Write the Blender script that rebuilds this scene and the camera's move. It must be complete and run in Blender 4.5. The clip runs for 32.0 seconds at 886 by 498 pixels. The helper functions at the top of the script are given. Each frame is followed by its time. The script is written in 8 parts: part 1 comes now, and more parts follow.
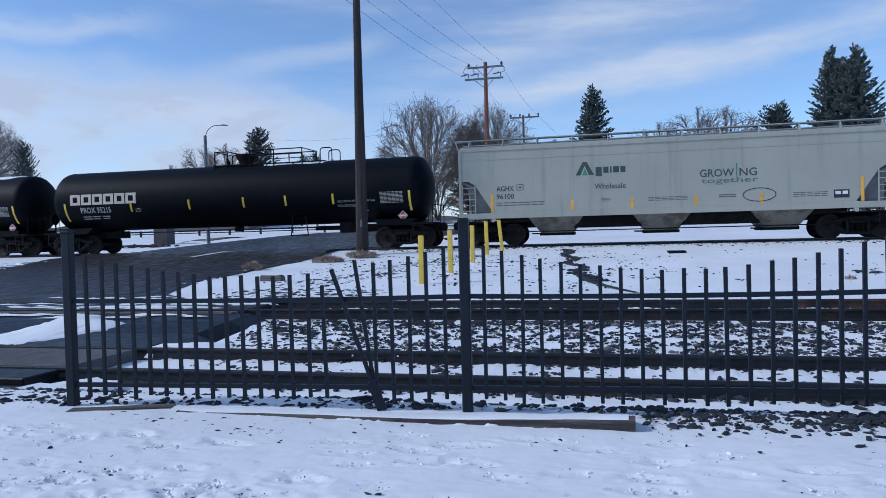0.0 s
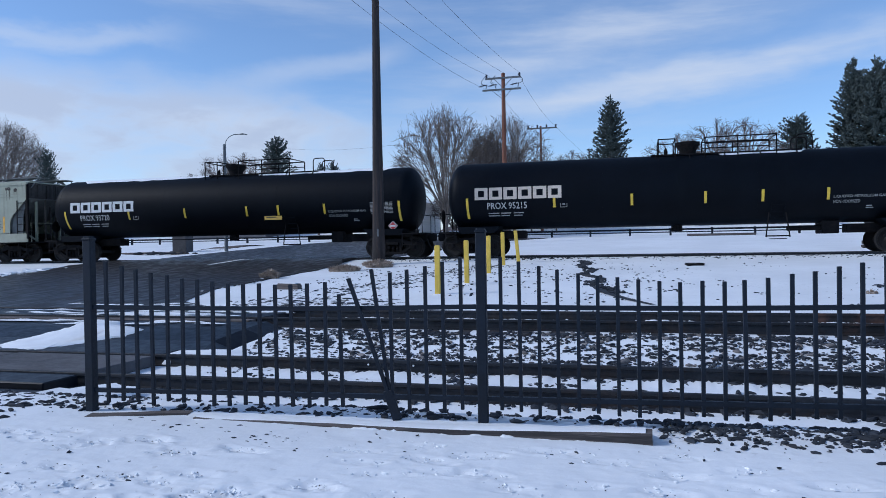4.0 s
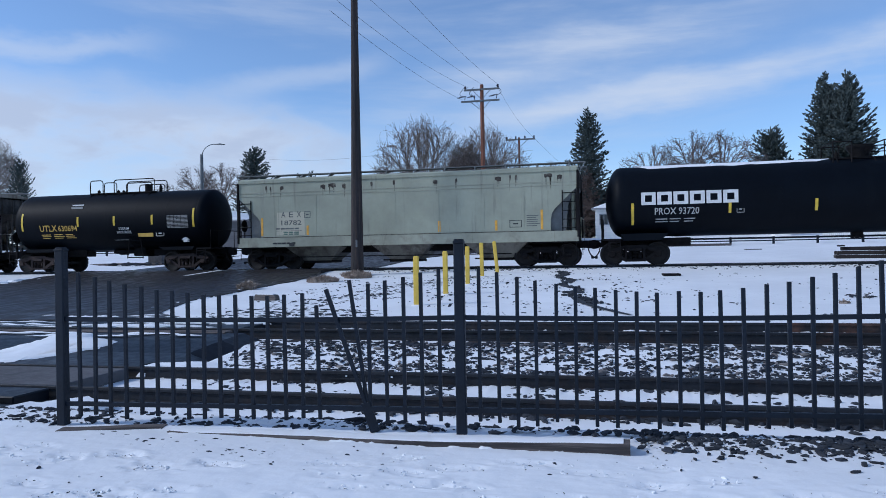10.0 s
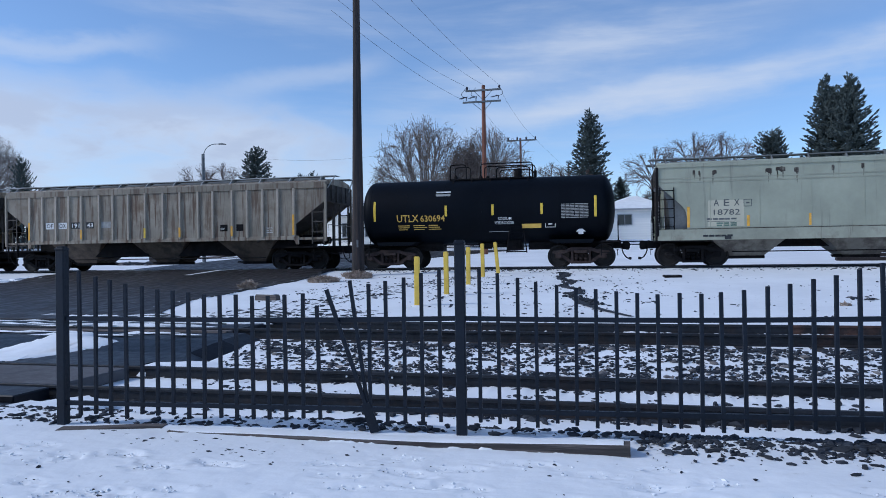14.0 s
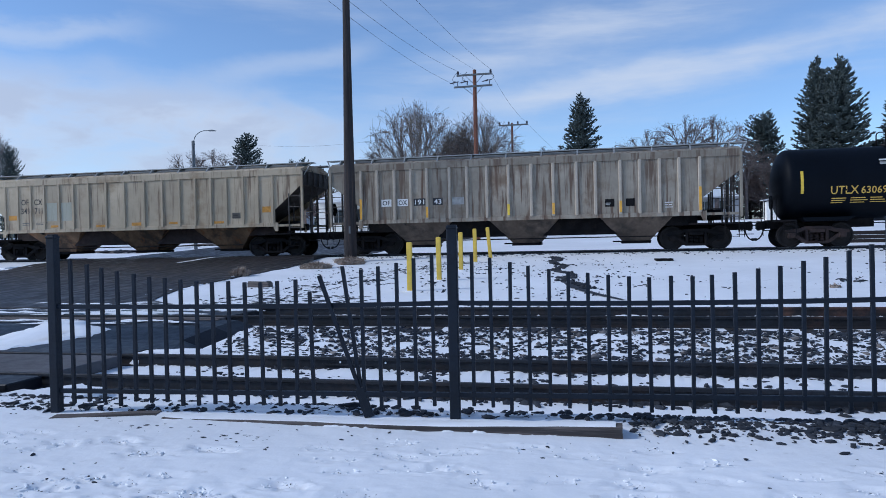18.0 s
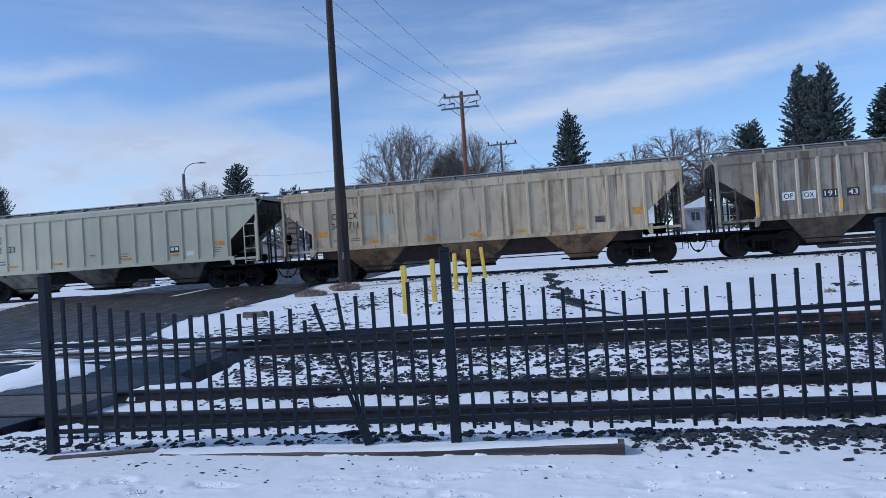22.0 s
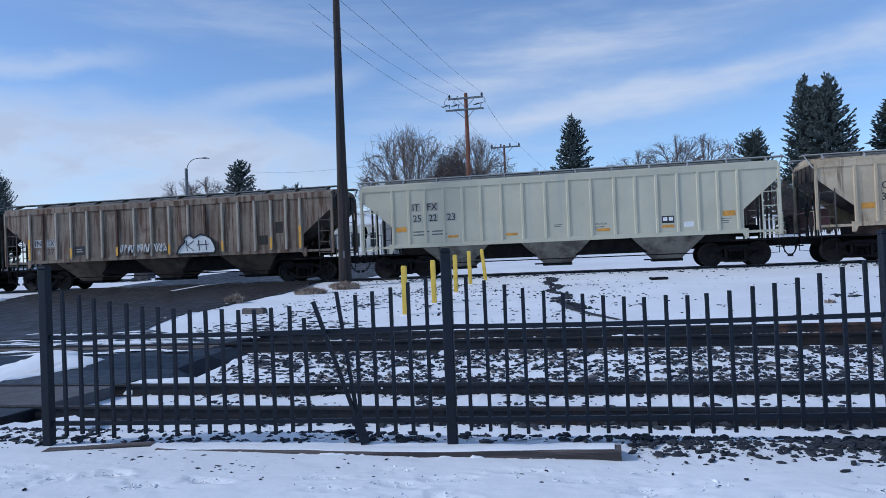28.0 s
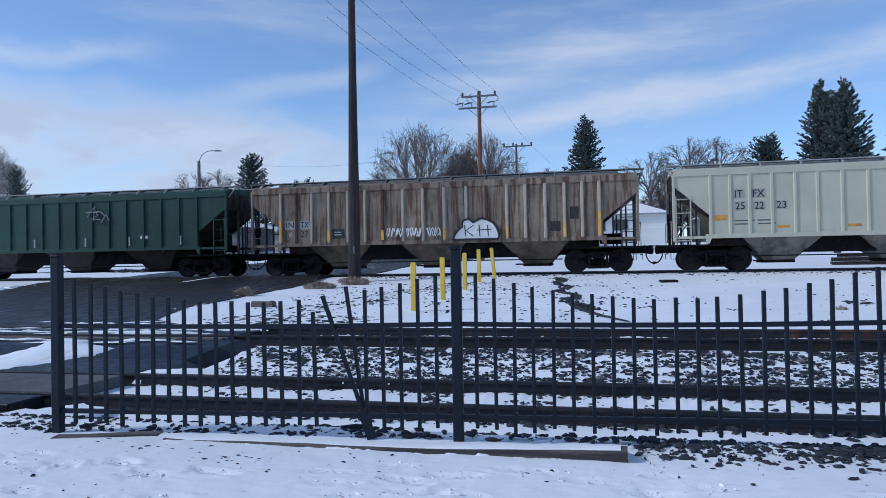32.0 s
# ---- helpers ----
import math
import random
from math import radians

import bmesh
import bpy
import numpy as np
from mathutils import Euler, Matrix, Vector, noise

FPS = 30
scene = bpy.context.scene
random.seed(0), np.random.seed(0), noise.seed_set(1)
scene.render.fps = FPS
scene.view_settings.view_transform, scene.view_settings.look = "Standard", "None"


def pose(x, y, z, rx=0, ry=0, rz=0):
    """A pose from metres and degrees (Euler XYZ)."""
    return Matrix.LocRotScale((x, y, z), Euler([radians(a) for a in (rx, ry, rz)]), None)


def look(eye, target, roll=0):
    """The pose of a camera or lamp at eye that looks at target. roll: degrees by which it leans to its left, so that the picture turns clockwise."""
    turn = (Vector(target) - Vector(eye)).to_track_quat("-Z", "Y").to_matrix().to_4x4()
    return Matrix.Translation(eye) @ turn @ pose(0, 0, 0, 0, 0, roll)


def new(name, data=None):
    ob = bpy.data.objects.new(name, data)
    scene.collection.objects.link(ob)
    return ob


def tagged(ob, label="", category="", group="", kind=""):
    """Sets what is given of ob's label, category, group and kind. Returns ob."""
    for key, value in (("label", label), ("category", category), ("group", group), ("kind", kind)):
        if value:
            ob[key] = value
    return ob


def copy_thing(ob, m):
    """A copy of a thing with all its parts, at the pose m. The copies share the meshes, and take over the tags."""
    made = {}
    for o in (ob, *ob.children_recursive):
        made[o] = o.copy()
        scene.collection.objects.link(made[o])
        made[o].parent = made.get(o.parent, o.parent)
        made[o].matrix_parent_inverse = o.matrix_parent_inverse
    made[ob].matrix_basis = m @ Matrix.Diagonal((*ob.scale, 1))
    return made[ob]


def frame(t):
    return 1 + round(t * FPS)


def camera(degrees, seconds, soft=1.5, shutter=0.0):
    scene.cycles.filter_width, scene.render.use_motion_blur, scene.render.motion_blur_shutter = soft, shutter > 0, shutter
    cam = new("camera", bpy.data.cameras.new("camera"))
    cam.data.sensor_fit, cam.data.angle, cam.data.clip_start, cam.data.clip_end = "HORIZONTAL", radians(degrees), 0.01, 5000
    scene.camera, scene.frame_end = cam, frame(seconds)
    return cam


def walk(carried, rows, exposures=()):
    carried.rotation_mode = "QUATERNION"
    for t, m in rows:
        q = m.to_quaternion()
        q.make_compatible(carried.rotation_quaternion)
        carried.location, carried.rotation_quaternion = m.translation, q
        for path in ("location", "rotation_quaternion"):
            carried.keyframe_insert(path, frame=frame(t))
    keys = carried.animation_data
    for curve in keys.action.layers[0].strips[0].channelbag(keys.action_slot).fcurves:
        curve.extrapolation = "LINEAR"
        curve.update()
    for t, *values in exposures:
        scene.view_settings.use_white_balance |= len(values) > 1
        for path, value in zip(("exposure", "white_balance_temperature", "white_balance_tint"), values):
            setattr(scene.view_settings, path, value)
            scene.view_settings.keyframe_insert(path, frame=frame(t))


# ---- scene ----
cam = camera(62.86, 32.0, soft=0.75)
EYE = 1.25  # the eye stands over the foot of the iron fence; x runs along the tracks, y across them
# seconds, sway x y z, yaw, pitch, roll: a camera held by hand on one spot
ROWS = [
    (0.0, -0.0, -0.0, -0.0, 13.593, -1.295, 1.511),
    (0.5, -0.0046, -0.0115, -0.0062, 15.364, -1.959, 1.324),
    (1.0, -0.011, -0.0165, -0.0029, 17.227, -2.126, 0.849),
    (1.5, -0.0125, -0.017, -0.0112, 17.725, -1.878, 0.308),
    (2.0, -0.0141, -0.0127, -0.0074, 16.767, -1.373, 0.198),
    (2.5, -0.015, -0.0085, -0.0083, 15.689, -1.248, 0.392),
    (3.0, -0.0099, -0.0064, -0.0094, 15.395, -1.058, 0.505),
    (3.5, -0.0101, -0.0106, -0.0079, 15.429, -0.799, 0.53),
    (4.0, -0.0043, -0.0082, 0.0011, 14.874, -0.479, 0.98),
    (4.5, -0.004, -0.0029, 0.004, 14.141, 0.218, 1.243),
    (6.5, 0.0022, -0.0037, 0.0059, 13.809, 1.257, 1.61),
    (7.0, 0.0005, 0.0009, 0.0029, 13.998, 1.007, 1.547),
    (7.5, 0.0066, 0.0055, 0.011, 13.608, 1.336, 2.075),
    (8.0, 0.0043, 0.0099, 0.0084, 12.699, 1.593, 1.878),
    (8.5, 0.0076, 0.0026, 0.0064, 12.459, 1.34, 1.602),
    (9.0, 0.0039, 0.0041, 0.0057, 12.763, 1.053, 1.51),
    (9.5, 0.0028, 0.0033, 0.0059, 13.036, 0.822, 1.212),
    (10.0, -0.0012, 0.0012, 0.0017, 13.214, 0.336, 1.0),
    (10.5, 0.0001, 0.001, 0.0024, 13.228, 0.103, 0.876),
    (11.0, 0.0021, 0.0005, 0.0006, 13.222, 0.144, 0.907),
    (11.5, 0.0038, -0.0002, 0.0017, 13.329, 0.073, 0.913),
    (12.0, -0.0015, 0.0032, -0.0002, 13.299, -0.043, 0.691),
    (12.5, 0.0014, 0.0022, 0.0011, 13.258, 0.117, 0.836),
    (13.0, -0.0003, -0.0005, 0.0015, 13.514, 0.421, 1.127),
    (13.5, -0.0005, 0.0002, 0.0022, 13.596, 0.559, 0.997),
    (14.0, -0.0001, 0.0042, 0.0025, 13.29, 0.384, 0.767),
    (14.5, -0.0005, 0.0061, -0.0001, 13.064, 0.052, 0.458),
    (16.5, 0.0015, 0.006, -0.0044, 12.7, -0.417, 1.052),
    (17.0, 0.0013, 0.0051, -0.0049, 12.596, -0.536, 1.022),
    (17.5, 0.0005, -0.0003, -0.0013, 12.577, -0.593, 1.055),
    (18.0, 0.0013, -0.001, -0.0013, 12.686, -0.775, 1.225),
    (18.5, -0.0007, 0.0018, -0.0027, 12.607, -0.906, 1.427),
    (19.0, 0.0021, 0.0007, -0.0019, 12.61, -0.607, 1.549),
    (19.5, 0.0019, 0.005, 0.0024, 12.707, -0.089, 1.647),
    (20.0, 0.0035, 0.0044, 0.0025, 12.697, 0.375, 1.721),
    (20.5, 0.0044, 0.0077, 0.0034, 12.471, 0.582, 1.857),
    (21.0, 0.0073, 0.0074, 0.0034, 12.295, 0.727, 2.13),
    (21.5, 0.0057, 0.0042, 0.0054, 12.23, 0.808, 2.841),
    (22.0, 0.0096, 0.0032, 0.0056, 12.227, 0.907, 3.737),
    (22.5, 0.0076, 0.0053, 0.0062, 12.099, 0.893, 3.352),
    (23.0, 0.0056, 0.0053, 0.005, 12.077, 0.829, 3.073),
    (23.5, 0.0084, 0.007, 0.0034, 12.233, 0.7, 2.98),
    (24.0, 0.0043, 0.0049, 0.0024, 12.323, 0.503, 2.718),
    (24.5, 0.0042, 0.0087, 0.0025, 12.371, 0.633, 2.662),
    (25.0, 0.0072, 0.0081, 0.004, 12.37, 0.787, 2.63),
    (25.5, 0.006, 0.0032, 0.0063, 12.335, 0.776, 2.446),
    (27.5, 0.0067, 0.0101, 0.0023, 12.36, 0.941, 2.515),
    (28.0, 0.0054, 0.0083, 0.0043, 12.265, 1.007, 2.319),
    (28.5, 0.0068, 0.0095, 0.0051, 12.341, 1.013, 2.077),
    (29.0, 0.0055, 0.0062, 0.0017, 12.452, 1.052, 1.836),
    (29.5, 0.0033, 0.0069, 0.0034, 12.543, 1.045, 1.61),
    (30.0, 0.0035, 0.0069, 0.003, 12.387, 0.961, 1.226),
    (30.5, 0.0044, 0.0085, 0.0008, 12.33, 0.78, 1.092),
    (31.0, 0.0005, 0.0036, 0.0013, 12.476, 0.798, 1.095),
    (31.5, -0.0006, 0.0023, 0.0011, 12.684, 0.822, 1.01),
    (32.0, 0.0007, 0.0085, 0.0009, 13.007, 0.843, 1.005),
]
walk(cam, [(t, pose(x, y, EYE + z, 90 + pitch, roll, yaw)) for t, x, y, z, yaw, pitch, roll in ROWS],
     exposures=[(0.0, -0.03, 5560, 10), (32.0, -0.03, 5560, 10)])

# ---------------------------------------------------------------- light
SUN_EL, SUN_AZ = radians(34), radians(250)  # elevation; heading from +y, clockwise: behind the camera, to its left
world = bpy.data.worlds.new("winter_sky")
scene.world = world
world.use_nodes = True


def build_sky():
    nt = world.node_tree
    nt.nodes.clear()
    N, L = nt.nodes.new, nt.links.new
    out, bg = N("ShaderNodeOutputWorld"), N("ShaderNodeBackground")
    sky = N("ShaderNodeTexSky")
    sky.sky_type, sky.sun_disc = "NISHITA", False
    sky.sun_elevation, sky.sun_rotation = SUN_EL, SUN_AZ
    sky.altitude, sky.air_density, sky.dust_density, sky.ozone_density = 1400, 1.0, 0.35, 2.8
    geo = N("ShaderNodeTexCoord")
    sep = N("ShaderNodeSeparateXYZ")
    L(geo.outputs["Generated"], sep.inputs[0])
    def num(op, a, b=None, c=None, clamp=False):
        n = N("ShaderNodeMath"); n.operation, n.use_clamp = op, clamp
        for k, v in enumerate((a, b, c)):
            if isinstance(v, (int, float)):
                n.inputs[k].default_value = v
            elif v is not None:
                L(v, n.inputs[k])
        return n.outputs[0]

    def step(v, lo, hi, a=0.0, b=1.0):
        r = N("ShaderNodeMapRange"); r.interpolation_type = "SMOOTHSTEP"
        for k, q in zip((1, 2, 3, 4), (lo, hi, a, b)):
            r.inputs[k].default_value = q
        L(v, r.inputs[0])
        return r.outputs[0]

    def cloud_noise(stretch, scale, detail, seed, rough=0.55, tilt=8):
        mp = N("ShaderNodeMapping")
        mp.inputs["Rotation"].default_value = (0, radians(tilt), 0)
        mp.inputs["Scale"].default_value = stretch
        mp.inputs["Location"].default_value = (seed, seed * 0.7, seed * 0.31)
        L(geo.outputs["Generated"], mp.inputs[0])
        nz = N("ShaderNodeTexNoise")
        nz.inputs["Scale"].default_value, nz.inputs["Detail"].default_value = scale, detail
        nz.inputs["Roughness"].default_value, nz.inputs["Distortion"].default_value = rough, 0.3
        L(mp.outputs[0], nz.inputs[0])
        return nz.outputs[0]

    X, Z = sep.outputs[0], sep.outputs[2]
    rolls = cloud_noise((1, 1, 2.2), 3.6, 6, 2.3)
    puffs = cloud_noise((1, 1, 2.6), 11.0, 5, 5.1)
    streaks = cloud_noise((1, 1, 7.0), 2.2, 6, 4.3, 0.6)
    fibres = cloud_noise((1, 1, 9.0), 6.0, 6, 7.7, 0.6)
    warp = num("ADD", num("MULTIPLY_ADD", rolls, 0.085, -0.0425), num("MULTIPLY_ADD", puffs, 0.036, -0.018))
    s = num("SUBTRACT", num("MULTIPLY_ADD", X, -0.115, Z), warp)  # height over a line that rises to the east

    def band(centre, half, slope=None):
        v = s if slope is None else num("SUBTRACT", num("MULTIPLY_ADD", X, -slope, Z), num("MULTIPLY", warp, 0.6))
        return step(num("ABSOLUTE", num("SUBTRACT", v, centre)), 0.0, half, 1.0, 0.0)

    # a bank of cloud in the west whose top falls away eastwards
    top = num("MULTIPLY_ADD", num("MAXIMUM", num("MULTIPLY_ADD", X, -1.0, -0.15), 0.0), 0.17, 0.208)
    bank = num("MULTIPLY", step(num("SUBTRACT", s, top), -0.060, 0.018, 1.0, 0.0), step(X, -0.50, -0.02, 1.0, 0.0))
    bank = num("MULTIPLY", bank, step(num("MULTIPLY_ADD", puffs, 0.35, num("MULTIPLY", rolls, 0.65)), 0.40, 0.57, 0.42, 1.0))
    bank = num("MULTIPLY", bank, step(Z, 0.02, 0.15, 0.74, 1.0))
    # two long bands of cirrus in the east, a lone wisp, and thin streaks overall
    east_low = num("MULTIPLY", num("MULTIPLY", band(0.197, 0.034), step(X, -0.34, 0.0)), step(streaks, 0.30, 0.62, 0.22, 0.66))
    east_high = num("MULTIPLY", num("MULTIPLY", band(0.262, 0.044), step(X, -0.36, -0.10)), step(streaks, 0.34, 0.66, 0.12, 0.50))
    wisp = num("MULTIPLY", num("MULTIPLY", band(0.347, 0.020, 0.28), step(num("ABSOLUTE", num("ADD", X, 0.39)), 0.05, 0.13, 1.0, 0.0)), 0.38)
    west_streak = num("MULTIPLY", num("MULTIPLY", band(0.322, 0.022), step(X, -0.62, -0.50, 1.0, 0.0)), 0.45)
    thin = num("MULTIPLY", step(streaks, 0.42, 0.80), step(fibres, 0.25, 0.75, 0.20, 0.44))
    tot = num("ADD", num("ADD", num("ADD", east_low, east_high), num("ADD", wisp, west_streak)), num("ADD", thin, 0.05))
    tot = num("ADD", num("MULTIPLY", tot, num("SUBTRACT", 1.0, num("MULTIPLY", bank, 0.85))), bank)
    tot = num("ADD", tot, step(Z, 0.0, 0.13, 0.24, 0.0), clamp=True)
    cap = N("ShaderNodeMath"); cap.operation = "MULTIPLY"; cap.inputs[1].default_value = 0.86
    L(tot, cap.inputs[0])
    mix = N("ShaderNodeMix"); mix.data_type = "RGBA"
    # the bank is greyer in its folds
    grey = N("ShaderNodeMix"); grey.data_type = "RGBA"
    grey.inputs["A"].default_value, grey.inputs["B"].default_value = (4.85, 4.93, 5.12, 1), (3.85, 4.0, 4.45, 1)
    L(num("MULTIPLY", bank, num("MAXIMUM", step(num("MULTIPLY_ADD", puffs, 0.5, num("MULTIPLY", rolls, 0.5)), 0.42, 0.58), step(Z, 0.05, 0.18, 0.95, 0.0))), grey.inputs["Factor"])
    L(grey.outputs["Result"], mix.inputs["B"])
    L(cap.outputs[0], mix.inputs["Factor"]); L(sky.outputs[0], mix.inputs["A"])
    L(mix.outputs["Result"], bg.inputs[0])
    bg.inputs[1].default_value = 0.143
    L(bg.outputs[0], out.inputs[0])


build_sky()
sun = new("sun", bpy.data.lights.new("sun", "SUN"))
sun.data.energy, sun.data.angle, sun.data.color = 2.15, radians(9.0), (1.0, 0.94, 0.86)
sun.matrix_world = look((0, 0, 0), (-math.sin(SUN_AZ) * math.cos(SUN_EL), -math.cos(SUN_AZ) * math.cos(SUN_EL), -math.sin(SUN_EL)))


# ---------------------------------------------------------------- materials
def mat(name, col, rough=0.6, metal=0.0, var=0.18, scale=2.5, bump=0.15, bscale=40.0, col2=None, thresh=None, stretch=(1, 1, 1), streak=None, spec=0.4, island=False, rand=0.0, rvar=0.1):
    """A surface with two scales of variation. col2 and thresh: patches of a second colour. streak: (colour, low, high, scale) of runs down the sides."""
    m = bpy.data.materials.new(name)
    m.use_nodes = True
    nt = m.node_tree
    N, L = nt.nodes.new, nt.links.new
    p = nt.nodes["Principled BSDF"]
    p.inputs["Roughness"].default_value, p.inputs["Metallic"].default_value = rough, metal
    p.inputs["Specular IOR Level"].default_value = spec
    tc = N("ShaderNodeTexCoord")
    mp = N("ShaderNodeMapping"); mp.inputs["Scale"].default_value = stretch
    L(tc.outputs["Object"], mp.inputs[0])

    def noise_tex(sc, detail=4.0, src=mp, r=0.55):
        n = N("ShaderNodeTexNoise")
        n.inputs["Scale"].default_value, n.inputs["Detail"].default_value, n.inputs["Roughness"].default_value = sc, detail, r
        L(src.outputs[0], n.inputs[0])
        return n

    def rng(src, a, b, c, d):
        r = N("ShaderNodeMapRange"); r.interpolation_type = "SMOOTHSTEP"
        for k, v in zip((1, 2, 3, 4), (a, b, c, d)):
            r.inputs[k].default_value = v
        L(src, r.inputs[0])
        return r.outputs[0]

    def mixc(fac, a, b, mode="MIX"):
        x = N("ShaderNodeMix"); x.data_type, x.blend_type = "RGBA", mode
        for k, v in (("Factor", fac), ("A", a), ("B", b)):
            if isinstance(v, (tuple, list)):
                x.inputs[k].default_value = (*v, 1)
            elif isinstance(v, float):
                x.inputs[k].default_value = v
            else:
                L(v, x.inputs[k])
        return x.outputs["Result"]

    big, fine = noise_tex(scale), noise_tex(scale * 9, 6)
    c = mixc(rng(big.outputs[0], 0.3, 0.7, 0, 1), tuple(v * (1 - var) for v in col), tuple(min(1, v * (1 + var)) for v in col))
    if col2:
        lo, hi = thresh or (0.5, 0.62)
        c = mixc(rng(noise_tex(scale * 0.9, 8, r=0.65).outputs[0], lo, hi, 0, 1), c, col2)
    c = mixc(rng(fine.outputs[0], 0.25, 0.75, 0, var * 0.9), c, tuple(v * 0.55 for v in col))
    if streak:
        sc, lo, hi, ss = streak
        m2 = N("ShaderNodeMapping"); m2.inputs["Scale"].default_value = (ss, ss, ss * 0.07)
        L(tc.outputs["Object"], m2.inputs[0])
        c = mixc(rng(noise_tex(1.0, 6, m2, 0.62).outputs[0], lo, hi, 0, 1), c, sc)
    if island or rand:
        if island:
            g = N("ShaderNodeNewGeometry"); src = g.outputs["Random Per Island"]
        else:
            g = N("ShaderNodeObjectInfo"); src = g.outputs["Random"]
        c = mixc(rng(src, 0, 1, 0, rand or 0.45), c, tuple(v * 0.4 for v in col))
    L(c, p.inputs["Base Color"])
    L(rng(fine.outputs[0], 0.3, 0.7, max(0.05, rough - rvar), min(1, rough + rvar)), p.inputs["Roughness"])
    if bump:
        b = N("ShaderNodeBump"); b.inputs["Strength"].default_value, b.inputs["Distance"].default_value = bump, 0.02
        L(noise_tex(bscale, 5).outputs[0], b.inputs["Height"])
        L(b.outputs[0], p.inputs["Normal"])
    return m


def snow_material():
    m = mat("snow", (0.86, 0.87, 0.88), 0.75, var=0.05, scale=0.35, bump=0.0, spec=0.2)
    nt = m.node_tree
    N, L = nt.nodes.new, nt.links.new
    p = nt.nodes["Principled BSDF"]
    tc = N("ShaderNodeTexCoord")
    base = p.inputs["Base Color"].links[0].from_socket
    # grit and last year's grass that shows through thin snow
    n1, n2 = N("ShaderNodeTexNoise"), N("ShaderNodeTexNoise")
    for n, sc, d in ((n1, 0.28, 3), (n2, 9.0, 6)):
        n.inputs["Scale"].default_value, n.inputs["Detail"].default_value = sc, d
        L(tc.outputs["Object"], n.inputs[0])
    ad = N("ShaderNodeMath"); ad.operation = "MULTIPLY_ADD"; ad.inputs[1].default_value = 0.42
    L(n1.outputs[0], ad.inputs[0]); L(n2.outputs[0], ad.inputs[2])
    mr = N("ShaderNodeMapRange"); mr.inputs[1].default_value, mr.inputs[2].default_value, mr.inputs[4].default_value = 0.885, 0.93, 0.20
    L(ad.outputs[0], mr.inputs[0])
    x = N("ShaderNodeMix"); x.data_type = "RGBA"
    x.inputs["B"].default_value = (0.16, 0.14, 0.12, 1)
    L(mr.outputs[0], x.inputs["Factor"]); L(base, x.inputs["A"])
    n3 = N("ShaderNodeTexNoise"); n3.inputs["Scale"].default_value, n3.inputs["Detail"].default_value, n3.inputs["Roughness"].default_value = 2.6, 8, 0.72
    m3 = N("ShaderNodeMapping"); m3.inputs["Scale"].default_value = (1.0, 1.3, 1.0)
    L(tc.outputs["Object"], m3.inputs[0]); L(m3.outputs[0], n3.inputs[0])
    r3 = N("ShaderNodeMapRange"); r3.inputs[1].default_value, r3.inputs[2].default_value, r3.inputs[4].default_value = 0.56, 0.78, 0.42
    L(n3.outputs[0], r3.inputs[0])
    x3 = N("ShaderNodeMix"); x3.data_type = "RGBA"
    x3.inputs["B"].default_value = (0.66, 0.68, 0.71, 1)
    L(r3.outputs[0], x3.inputs["Factor"]); L(x.outputs["Result"], x3.inputs["A"])
    L(x3.outputs["Result"], p.inputs["Base Color"])
    last = None
    for sc, strength, dist in ((3.0, 0.10, 0.12), (16.0, 0.10, 0.04), (80.0, 0.07, 0.008)):
        n = N("ShaderNodeTexNoise"); n.inputs["Scale"].default_value, n.inputs["Detail"].default_value = sc, 3
        L(tc.outputs["Object"], n.inputs[0])
        b = N("ShaderNodeBump"); b.inputs["Strength"].default_value, b.inputs["Distance"].default_value = strength, dist
        L(n.outputs[0], b.inputs["Height"])
        if last:
            L(last.outputs[0], b.inputs["Normal"])
        last = b
    L(last.outputs[0], p.inputs["Normal"])
    return m


SNOW = snow_material()
SNOW_CAP = mat("snow_cap", (0.86, 0.87, 0.88), 0.8, var=0.05, scale=2, bump=0.25, bscale=9, spec=0.2)
ASPHALT = mat("asphalt", (0.0225, 0.0205, 0.0215), 0.50, var=0.35, scale=0.45, bump=0.0, col2=(0.036, 0.034, 0.035), thresh=(0.50, 0.68), spec=0.38, stretch=(1, 0.35, 1), rvar=0.16)
ASPHALT_DARK = mat("dark_wet_asphalt", (0.0065, 0.0085, 0.0135), 0.42, var=0.35, scale=0.9, bump=0.05, bscale=40, col2=(0.018, 0.019, 0.024), thresh=(0.52, 0.68), spec=0.20, rvar=0.06)
CONCRETE = mat("concrete", (0.098, 0.095, 0.10), 0.8, var=0.2, scale=1.2, bump=0.2, bscale=30, col2=(0.06, 0.06, 0.065), thresh=(0.50, 0.66))
ROADPAINT = mat("road_paint", (0.72, 0.72, 0.70), 0.7, var=0.12, scale=2, col2=(0.35, 0.35, 0.35), thresh=(0.6, 0.72))
MUD = mat("brown_mud", (0.105, 0.080, 0.066), 0.9, var=0.3, scale=1.1, bump=0.6, bscale=7, col2=(0.30, 0.28, 0.27), thresh=(0.54, 0.66))
STONE = mat("ballast_stone", (0.036, 0.042, 0.054), 0.85, var=0.3, scale=6, bump=0.4, bscale=30, island=True, rand=0.6)
STONE_PALE = mat("pale_stone", (0.22, 0.20, 0.19), 0.85, var=0.3, scale=6, bump=0.4, bscale=30, island=True, rand=0.5)
RAIL = mat("rail_steel", (0.0125, 0.0155, 0.0215), 0.65, 0.1, var=0.35, scale=2.0, bump=0.2, bscale=25, col2=(0.026, 0.021, 0.021), thresh=(0.5, 0.65))
